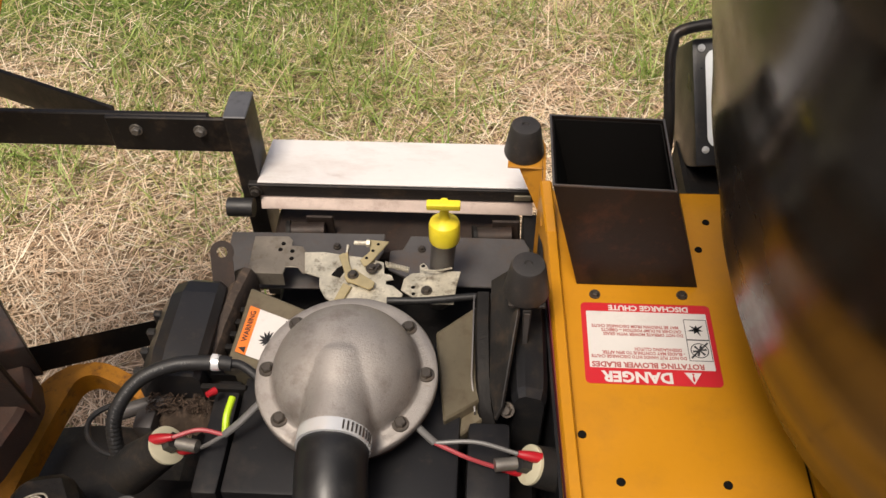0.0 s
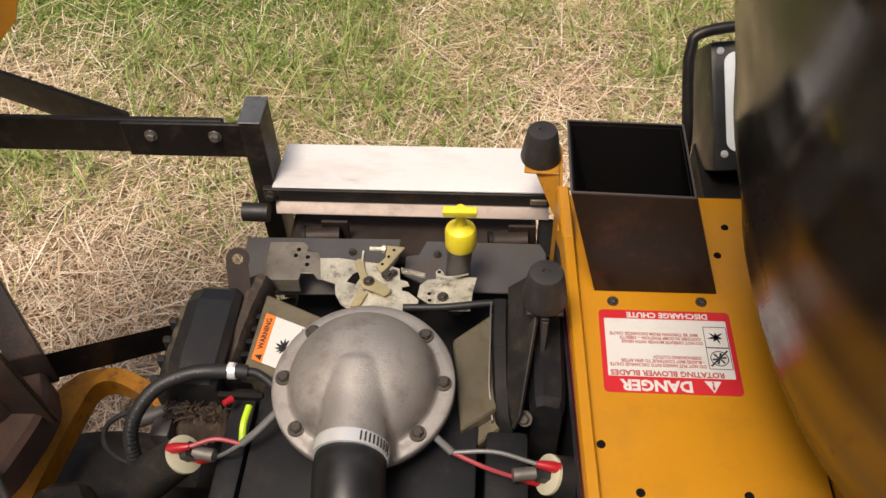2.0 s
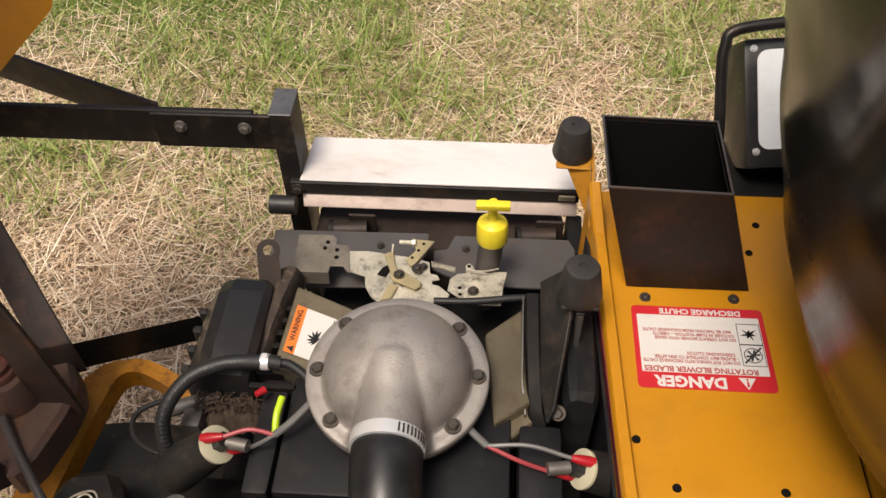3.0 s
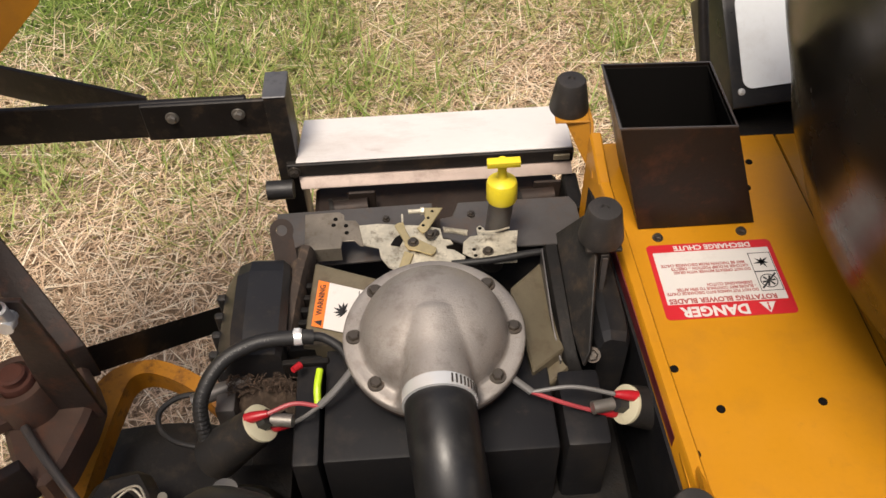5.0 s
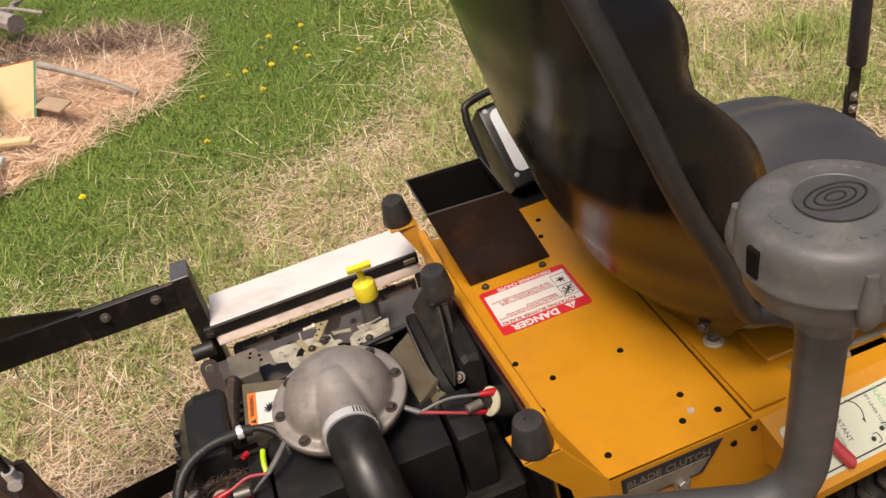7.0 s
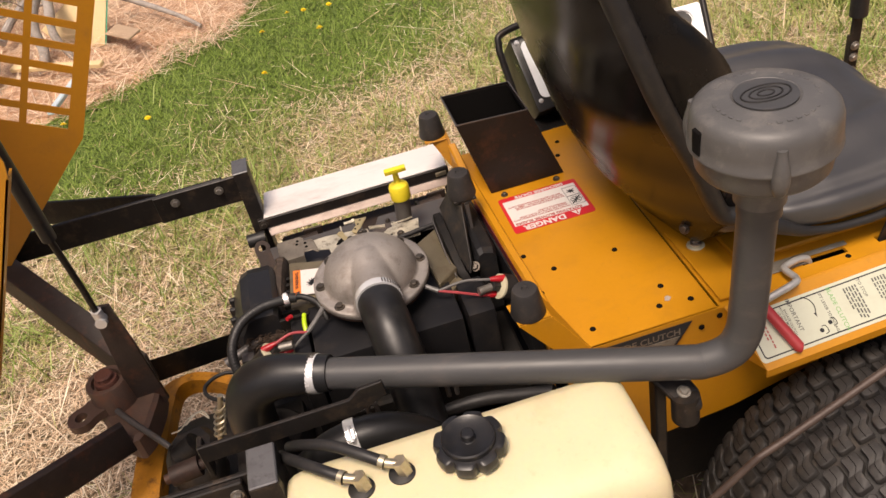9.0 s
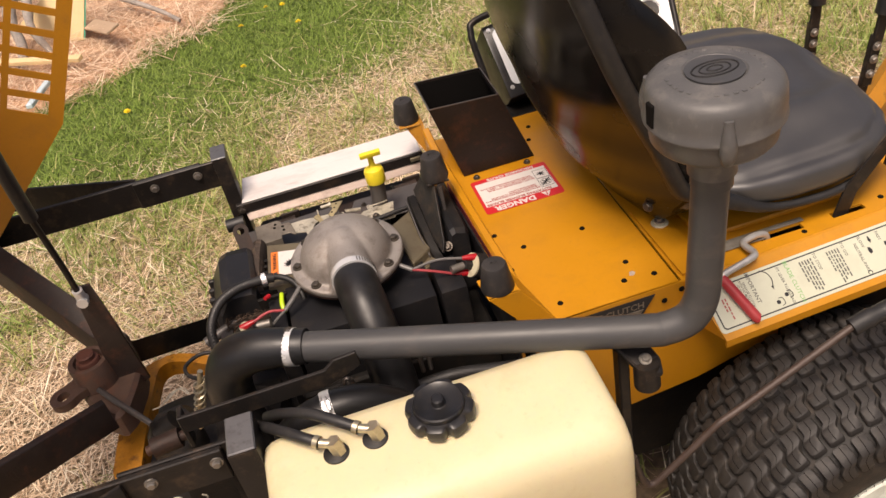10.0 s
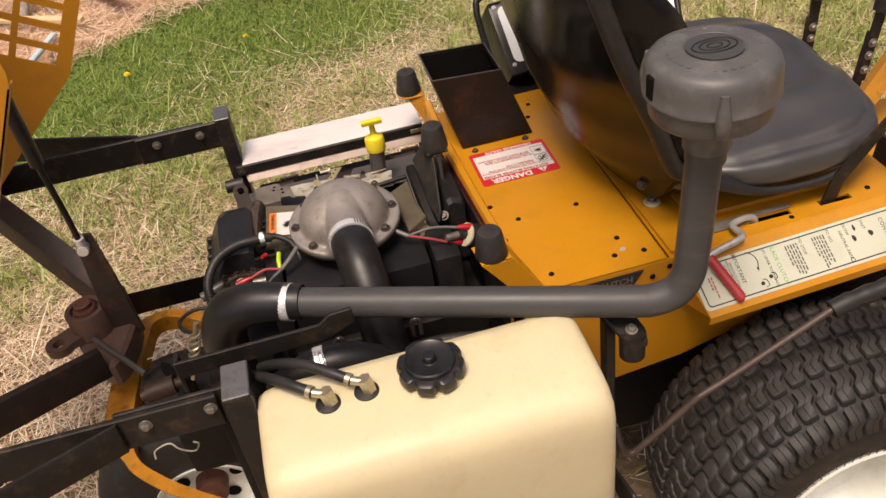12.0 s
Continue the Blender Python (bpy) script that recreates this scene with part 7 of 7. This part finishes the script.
bm = box(bmesh.new(), (1.088, 0.03, 0.4405), (1.128, 0.375, 0.446), 0.001)
part("grip_strip", bm, RUBBER_CONE, fr, "grey gritty grip strip")
bm = rod(bmesh.new(), (1.062, 0.03, 0.415), (1.060, 0.41, 0.415), 0.006, n=14)
part("push_rod", bm, CHROME, mower, "bare steel push rod")
bm = slab(bmesh.new(), [(0.752, 0.125, 0.600), (0.752, 0.100, 0.600), (0.752, 0.070, 0.525), (0.752, 0.135, 0.525)], (0.006, 0, 0))
part("leg_shield", bm, PLASTIC, mower, "black leg shield")
bm = slab(bmesh.new(), [(0.745, -0.18, 0.30), (0.745, -0.02, 0.345), (0.88, 0.0, 0.345), (0.88, -0.18, 0.30)], (0, 0, 0.005), 0.001)
part("deck_bracket", bm, YELLOW_WORN, mower, "chipped yellow deck bracket")
for x in (0.765, 0.805, 0.850):
    bm = slab(bmesh.new(), [(x, -0.175, 0.30), (x, -0.02, 0.345), (x, -0.015, 0.385), (x, -0.10, 0.372), (x, -0.17, 0.335)], (0.006, 0, 0), 0.001)
    part("bracket_rib", bm, YELLOW_WORN, mower, "chipped yellow rib")
bm = rod(bmesh.new(), (0.755, -0.09, 0.385), (0.875, -0.09, 0.385), 0.009, n=14)
part("bracket_pin", bm, RUST_BLACK, mower, "rusty cross pin")
bm = slab(bmesh.new(), [(0.93, 0.50, 0.40), (0.97, 0.50, 0.47), (0.995, 0.50, 0.46), (0.975, 0.50, 0.40), (0.99, 0.50, 0.34), (0.93, 0.50, 0.34)], (0, 0.006, 0), 0.001)
part("latch_plate", bm, ZINC, mower, "bare metal latch plate")
# chassis below
bm = box(bmesh.new(), (0.16, 0.0, 0.22), (0.76, 0.46, 0.44), 0.01)
box(bm, (-0.25, 0.0, 0.24), (0.16, 0.46, 0.34), 0.01)
part("chassis", bm, SHADOWY, mower, "dark chassis frame")
bm = lathe(bmesh.new(), [(0.001, 0.0), (0.20, 0.0), (0.225, 0.03), (0.225, 0.17), (0.20, 0.20), (0.001, 0.20)], Matrix.Translation((TX, 0.71, TZ)) @ Matrix.Rotation(radians(90), 4, "X"), 48)
part("far_drive_tyre", bm, TYRE, mower, "wide turf tyre")

# ---- grass, straw, flowers ----
def blade_material(name, a, b, c, middle=0.55):
    m = bpy.data.materials.new(name)
    m.use_nodes = True
    n, l = m.node_tree.nodes, m.node_tree.links
    p = n["Principled BSDF"]
    g, r = n.new("ShaderNodeNewGeometry"), n.new("ShaderNodeValToRGB")
    e = r.color_ramp.elements
    e[0].color, e[1].color = (*a, 1), (*c, 1)
    e.new(middle).color = (*b, 1)
    l.new(g.outputs["Random Per Island"], r.inputs["Fac"]), l.new(r.outputs["Color"], p.inputs["Base Color"])
    p.inputs["Roughness"].default_value = 0.55
    p.inputs["Specular IOR Level"].default_value = 0.3
    tl, mx = n.new("ShaderNodeBsdfTranslucent"), n.new("ShaderNodeMixShader")
    mx.inputs["Fac"].default_value = 0.12
    l.new(r.outputs["Color"], tl.inputs["Color"])
    l.new(p.outputs["BSDF"], mx.inputs[1]), l.new(tl.outputs["BSDF"], mx.inputs[2])
    l.new(mx.outputs["Shader"], n["Material Output"].inputs["Surface"])
    return m


STRAW = blade_material("dry_straw", (0.34, 0.235, 0.140), (0.80, 0.585, 0.390), (0.97, 0.88, 0.68), 0.48)
FARSTRAW = blade_material("bleached_straw", (0.561, 0.39, 0.256), (0.927, 0.683, 0.464), (0.97, 0.952, 0.708))
GREEN = blade_material("green_grass", (0.115, 0.185, 0.024), (0.24, 0.33, 0.065), (0.46, 0.52, 0.19))
LAWN = blade_material("lawn_grass", (0.130, 0.205, 0.028), (0.178, 0.264, 0.043), (0.245, 0.325, 0.068))
OLDGREEN = blade_material("fading_grass", (0.22, 0.232, 0.061), (0.415, 0.415, 0.134), (0.659, 0.573, 0.268))


def blades(count, x0, x1, y0, y1, keep, length, width, lift, seed, cover, tuft=0):
    """Narrow bent blades standing or lying on the ground, as one mesh. lift: how upright, 0 to 1."""
    rng = np.random.default_rng(seed)
    x, y = rng.uniform(x0, x1, count), rng.uniform(y0, y1, count)
    if tuft:  # blades gathered in clumps of that many
        cx, cy = x[: count // tuft + 1].repeat(tuft)[:count], y[: count // tuft + 1].repeat(tuft)[:count]
        spread = rng.uniform(0.01, 0.06, count // tuft + 1).repeat(tuft)[:count]
        x, y = cx + rng.normal(0, 1, count) * spread, cy + rng.normal(0, 1, count) * spread
    blot = np.sin(x * 3.1 + 1.3 * np.sin(y * 2.3)) * np.sin(y * 3.7 + 1.1 * np.sin(x * 2.9)) + 0.6 * np.sin(x * 9.3 + y * 4.1) * np.sin(y * 8.1 - x * 5.3)
    fade = np.clip(np.minimum(np.minimum(x - x0, x1 - x), np.minimum(y - y0 + 0.3, y1 - y)) / 0.6 + 0.05, 0, 1)
    ok = rng.uniform(0, 1, count) < keep(x, y, blot) * fade
    ok &= ~((x > -0.2) & (x < 0.75) & (y > -0.05) & (y < 0.5)) | (rng.uniform(0, 1, count) < 0.2)
    x, y = x[ok], y[ok]
    n = len(x)
    le = rng.uniform(*length, n) * (0.5 + rng.uniform(0, 1, n) ** 2)
    wd = rng.uniform(*width, n)
    az, up = rng.uniform(0, 2 * np.pi, n), np.clip(rng.normal(lift, 0.22, n), 0.03, 0.98)
    bend = rng.uniform(0.0, 0.6, n)
    z = np.array([lie(a, b) for a, b in zip(x, y)]) + rng.uniform(0, cover, n)
    dx, dy = np.cos(az), np.sin(az)
    px, py = -dy, dx
    pts = np.zeros((n, 5, 3))
    hor = np.sqrt(1 - up ** 2)
    for k, (f, w) in enumerate(((0, 1), (0, -1), (0.55, 0.8), (0.55, -0.8), (1, 0))):
        out = le * f * (hor + bend * f * up)
        rise = le * f * (up - bend * f * 0.5 * up)
        pts[:, k, 0] = x + dx * out + px * w * wd / 2
        pts[:, k, 1] = y + dy * out + py * w * wd / 2
        pts[:, k, 2] = z + rise + 0.002
    base = np.arange(n)[:, None] * 5
    quads, tris = base + [0, 1, 3, 2], base + [2, 3, 4]
    me = bpy.data.meshes.new("blades")
    me.from_pydata(pts.reshape(-1, 3).tolist(), [], quads.tolist() + tris.tolist())
    return me


def patch(name, me, material, label, category):
    me.materials.append(material)
    return tagged(new(name, me), label, category, kind="stuff")


dry = lambda x, y, b: np.clip((0.75 - 0.28 * b) * (1 - lush(x, y)), 0.004, 1)
NEAR, FAR = (-2.0, 2.5, 0.0, 3.1), (-3.5, 5.0, 2.6, 8.0)
patch("dry_grass", blades(330000, *NEAR, dry, (0.012, 0.060), (0.0012, 0.0030), 0.13, 1, 0.010), STRAW, "flattened dry straw-coloured grass thatch", "dry grass")
patch("long_straw", blades(9000, *NEAR, dry, (0.11, 0.24), (0.0016, 0.0030), 0.06, 21, 0.022), STRAW, "loose long pale straws on the thatch", "straw")
patch("dry_grass", blades(100000, *FAR, dry, (0.05, 0.14), (0.0022, 0.005), 0.16, 2, 0.014), FARSTRAW, "dry straw-coloured grass thatch further off", "dry grass")
patch("fading_grass", blades(105000, *NEAR, lambda x, y, b: np.clip((0.24 + 0.48 * b + 0.40 * np.clip((y - 0.75) / 0.8, 0, 1)) * (1 - 0.97 * lush(x, y)), 0.004, 1), (0.03, 0.09), (0.0013, 0.003), 0.45, 3, 0.006), OLDGREEN, "short half-dry olive grass", "grass")
patch("green_tufts", blades(84000, *NEAR, lambda x, y, b: np.clip((0.13 + 0.52 * b + 0.25 * np.clip((y - 0.8) / 0.9, 0, 1)) * (1 - 0.96 * lush(x, y)), 0.004, 1), (0.045, 0.13), (0.0020, 0.0046), 0.74, 4, 0.004, 22), GREEN, "fresh green grass tufts in dry thatch", "grass")
patch("lawn_grass", blades(330000, -3.2, 1.8, 1.5, 5.6, lambda x, y, b: np.clip(1.15 * lush(x, y) + 0.03 * b, 0, 1), (0.016, 0.038), (0.0020, 0.0044), 0.55, 5, 0.004), LAWN, "lush green lawn grass", "grass")
patch("fading_grass", blades(52000, 0.3, 6.0, 1.6, 7.5, lambda x, y, b: np.clip(0.4 + 0.4 * b, 0.05, 1), (0.04, 0.12), (0.003, 0.007), 0.5, 6, 0.004), OLDGREEN, "half-dry olive grass further off", "grass")
patch("green_tufts", blades(26000, 0.3, 6.0, 2.6, 7.5, lambda x, y, b: np.clip(0.4 + 0.4 * b, 0.05, 1), (0.05, 0.13), (0.003, 0.007), 0.65, 7, 0.004, 20), GREEN, "green grass tufts further off", "grass")

patch("dry_grass", blades(70000, -4.0, 5.0, -2.6, 0.6, lambda x, y, b: np.clip(0.62 - 0.3 * b, 0.05, 1), (0.03, 0.09), (0.002, 0.005), 0.15, 31, 0.012), FARSTRAW, "sparse dry grass round the mower", "dry grass")
patch("fading_grass", blades(26000, -4.0, 5.0, -2.6, 0.6, lambda x, y, b: np.clip(0.3 + 0.5 * b, 0.02, 1), (0.03, 0.09), (0.002, 0.005), 0.45, 32, 0.006), OLDGREEN, "sparse olive grass round the mower", "grass")

# dandelions
PETAL = mat("dandelion_yellow", (0.90, 0.68, 0.01), 0.6, vary=0.05)
STALK = mat("dandelion_stalk", (0.16, 0.24, 0.05), 0.6)
HEAD_BM = bmesh.new()
for ring_, (r, z) in enumerate(((0.0135, 0.002), (0.0105, 0.005), (0.006, 0.008))):
    for k in range(14 - 3 * ring_):
        a = 2 * math.pi * (k + 0.4 * ring_) / (14 - 3 * ring_)
        d, e = Vector((math.cos(a), math.sin(a), 0)), Vector((-math.sin(a), math.cos(a), 0))
        HEAD_BM.faces.new([HEAD_BM.verts.new(p) for p in (Vector((0, 0, z - 0.002)), d * r * 0.6 - e * 0.003 + Vector((0, 0, z)), d * r + Vector((0, 0, z + 0.001)), d * r * 0.6 + e * 0.003 + Vector((0, 0, z)))])
HEAD = finish(HEAD_BM, "flower_head")
HEAD.materials.append(PETAL)
STEM = finish(tube(bmesh.new(), [(0, 0, -0.065), (0.004, 0.002, -0.03), (0, 0, 0.001)], 0.0018, 6, 3), "stem")
STEM.materials.append(STALK)
first = None
rnd = random.Random(17)
spots = [(-1.03, 2.35), (-0.70, 2.18), (-0.26, 2.28), (-0.01, 2.58), (-0.24, 2.71), (-0.12, 2.84), (-0.05, 2.83), (0.06, 2.83), (0.05, 3.04), (0.10, 3.15), (0.18, 2.93), (0.21, 2.78), (0.25, 3.17), (0.40, 2.67), (0.62, 2.68)]
spots += [(rnd.uniform(0.1, 0.9), rnd.uniform(3.3, 5.0)) for _ in range(8)]
for x, y in spots:
    m = Matrix.Translation((x, y, lie(x, y) + 0.066)) @ Matrix.Rotation(rnd.uniform(0, 6), 4, "Z") @ Matrix.Rotation(rnd.uniform(-0.3, 0.3), 4, "X")
    if first is None:
        first = new("dandelion")
        first.matrix_basis = m
        tagged(first, "yellow dandelion flower in the lawn", "dandelion", "dandelions in the lawn")
        for nm, me in (("flower_head", HEAD), ("stem", STEM)):
            o = new(nm, me)
            o.parent = first
    else:
        copy_thing(first, m)

# ---- brush pile beyond the lawn ----
BARK = mat("grey_bark", (0.36, 0.32, 0.285), 0.85, dirt=(0.15, 0.12, 0.095), amount=0.7, scale=18, vary=0.25, bump=0.8, bump_scale=80)
PLY = mat("pale_plywood", (0.72, 0.55, 0.30), 0.6, dirt=(0.55, 0.36, 0.16), amount=0.4, scale=5, vary=0.06, bump=0.1, aniso=(1, 0.3, 1))
EDGE = mat("green_sealed_edge", (0.05, 0.36, 0.22), 0.6, vary=0.1)
CHAFF = blade_material("straw_litter", (0.50, 0.33, 0.22), (0.84, 0.63, 0.44), (0.97, 0.86, 0.68))
MOUND = mat("straw_mound_earth", (0.64, 0.41, 0.26), 0.95, dirt=(0.42, 0.24, 0.14), amount=0.6, scale=5, vary=0.25, bump=1.0, bump_scale=40)


def heap(x, y):
    """Height of the litter heap."""
    a = max(0.0, 1 - ((x + 1.62) / 1.38) ** 2 - ((y - 3.36 - 0.10 * (x + 0.9)) / 0.84) ** 2)
    return 0.085 * a ** 0.8 + (0.04 * noise.noise((x * 2.5, y * 2.5, 0)) if a > 0 else 0) - (0.03 if a <= 0 else 0)


bm = bmesh.new()
gx_, gy_ = [-3.6 + 0.08 * i for i in range(48)], [2.3 + 0.08 * i for i in range(52)]
vv = [[bm.verts.new((x, y, heap(x, y))) for y in gy_] for x in gx_]
for i in range(len(gx_) - 1):
    for j in range(len(gy_) - 1):
        if max(v.co.z for v in (vv[i][j], vv[i + 1][j], vv[i + 1][j + 1], vv[i][j + 1])) > -0.02:
            bm.faces.new((vv[i][j], vv[i + 1][j], vv[i + 1][j + 1], vv[i][j + 1]))
bmesh.ops.delete(bm, geom=[v for v in bm.verts if not v.link_faces], context="VERTS")
pile = part("litter_heap", bm, MOUND, None, "heap of straw litter and soil at the lawn edge", smooth=180)
tagged(pile, category="straw heap", kind="stuff")
me = blades(90000, -3.6, 0.3, 2.2, 6.3, lambda x, y, b: np.clip((1.16 - ((x + 1.62) / 1.38) ** 2 - ((y - 3.36 - 0.10 * (x + 0.9)) / 0.84) ** 2 + 0.12 * b) * 4, 0.002, 0.95), (0.05, 0.22), (0.0016, 0.0042), 0.10, 9, 0.02)
co = np.empty(len(me.vertices) * 3)
me.vertices.foreach_get("co", co)
co = co.reshape(-1, 3)
co[:, 2] += np.repeat([max(0.0, heap(a, b)) for a, b in co.reshape(-1, 5, 3)[:, 0, :2]], 5)
me.vertices.foreach_set("co", co.ravel())
patch("straw_litter", me, CHAFF, "loose pale straw over the heap", "straw")


DUFF = blade_material("brown_duff", (0.10, 0.06, 0.045), (0.22, 0.14, 0.10), (0.42, 0.30, 0.21))
me = blades(30000, -2.6, -0.12, 3.0, 5.0, lambda x, y, b: np.clip(1.5 - np.abs(y - 3.72 + 0.62 * (x + 0.45)) * 4.2, 0, 1), (0.03, 0.13), (0.003, 0.008), 0.3, 12, 0.05)
co = np.empty(len(me.vertices) * 3)
me.vertices.foreach_get("co", co)
co = co.reshape(-1, 3)
co[:, 2] += np.repeat([max(0.0, heap(a, b)) + 0.012 for a, b in co.reshape(-1, 5, 3)[:, 0, :2]], 5)
me.vertices.foreach_set("co", co.ravel())
patch("brown_duff", me, DUFF, "dark brown twigs and rotted litter on the heap", "litter")


SCRAP = mat("weathered_wood", (0.42, 0.30, 0.20), 0.7, dirt=(0.2, 0.13, 0.09), amount=0.5, scale=8, vary=0.15, bump=0.3, aniso=(0.2, 1, 1))


PALE = mat("pale_blue_paint", (0.55, 0.66, 0.70), 0.5, dirt=(0.4, 0.38, 0.34), amount=0.4, scale=14, vary=0.06)


def board(at, size, rot, name, label, mt):
    m = Matrix.Translation(at) @ Euler([radians(a) for a in rot]).to_matrix().to_4x4()
    bm = box(bmesh.new(), [-s / 2 for s in size], [s / 2 for s in size], 0.003)
    b = part(name, bm, mt, None, label, m)
    tagged(b, category="board")
    return b


bm = slab(bmesh.new(), [(-1.085, 3.12, 0.035), (-0.93, 3.075, 0.060), (-0.845, 3.17, 0.262), (-1.00, 3.20, 0.265), (-1.21, 3.29, 0.125)], (0.004, -0.011, 0.004), 0.0015)
pb_ = tagged(part("plywood_sheet", bm, PLY, None, "pale plywood offcut leaning on the brush pile"), category="board")
bm = slab(bmesh.new(), [(-0.929, 3.075, 0.060), (-0.844, 3.17, 0.262), (-0.838, 3.158, 0.266), (-0.923, 3.063, 0.064)], (0.004, 0, 0))
part("sealed_edge", bm, EDGE, pb_, "green sealed edge")
bm = slab(bmesh.new(), [(-0.845, 3.17, 0.263), (-1.00, 3.20, 0.266), (-0.996, 3.189, 0.270), (-0.841, 3.158, 0.267)], (0, 0, 0.003))
part("top_edge", bm, ORANGE, pb_, "orange marked edge")
board((-0.82, 3.00, 0.12), (0.22, 0.07, 0.012), (14, -4, -58), "plywood_scrap", "small brown plywood scrap on straw", SCRAP)
board((-1.10, 2.86, 0.10), (0.42, 0.035, 0.02), (4, 3, -22), "wooden_stake", "yellowish wooden stake on straw", PLY)
board((-1.05, 2.58, 0.08), (0.36, 0.026, 0.018), (0, 6, 84), "painted_stick", "pale bluish stick on straw", PALE)
rnd = random.Random(4)
for k in range(34):
    c = Vector((rnd.uniform(-2.7, -1.05), rnd.uniform(3.2, 4.9), rnd.uniform(0.14, 0.36)))
    a, le, r = rnd.uniform(0, math.pi), rnd.uniform(0.35, 1.1), rnd.choice((0.008, 0.012, 0.02, 0.03, 0.045))
    d = Vector((math.cos(a), math.sin(a), rnd.uniform(-0.25, 0.35))) * le / 2
    wob = lambda: Vector([rnd.uniform(-0.05, 0.05) * le for _ in range(3)])
    pts = [c - d, c - d * 0.4 + wob(), c + d * 0.3 + wob(), c + d]
    bm = tube(bmesh.new(), pts, r, 9, 6, radius=lambda s: r * (1.1 - 0.6 * s))
    for t in range(3):
        p = pts[1].lerp(pts[3], rnd.uniform(0.1, 0.8))
        e = p + Vector((rnd.uniform(-1, 1), rnd.uniform(-1, 1), rnd.uniform(-0.1, 0.9))) * le * 0.35
        tube(bm, [p, p.lerp(e, 0.5) + wob() * 0.5, e], r * 0.4, 6, 4, radius=lambda s: r * 0.45 * (1 - 0.7 * s))
    b = part("branch", bm, BARK, None, "bare grey branch on the brush pile")
    tagged(b, category="branch", group="branches on the brush pile")
for pts, r in (([(-1.02, 3.26, 0.40), (-1.10, 3.18, 0.36), (-1.17, 3.08, 0.24), (-1.16, 3.00, 0.12), (-1.20, 2.94, 0.04)], 0.030), ([(-1.16, 3.24, 0.42), (-1.09, 3.14, 0.30), (-1.10, 3.04, 0.18), (-1.06, 3.01, 0.06)], 0.024),
               ([(-1.38, 2.95, 0.30), (-1.33, 2.90, 0.20), (-1.36, 2.82, 0.10), (-1.33, 2.75, 0.03)], 0.032), ([(-1.30, 3.10, 0.32), (-1.42, 3.00, 0.22), (-1.50, 2.85, 0.10), (-1.62, 2.70, 0.03)], 0.026), ([(-0.86, 3.30, 0.20), (-0.72, 3.22, 0.14), (-0.58, 3.10, 0.09), (-0.50, 3.02, 0.05)], 0.014)):
    bm = tube(bmesh.new(), pts, r, 12, 10, radius=lambda q_: r * (1.1 - 0.5 * q_) * (1 + 0.22 * noise.noise((q_ * 9, r * 90, 0))))
    b = part("branch", bm, BARK, None, "gnarled pale grey branch beside the plywood")
    tagged(b, category="branch", group="branches on the brush pile")
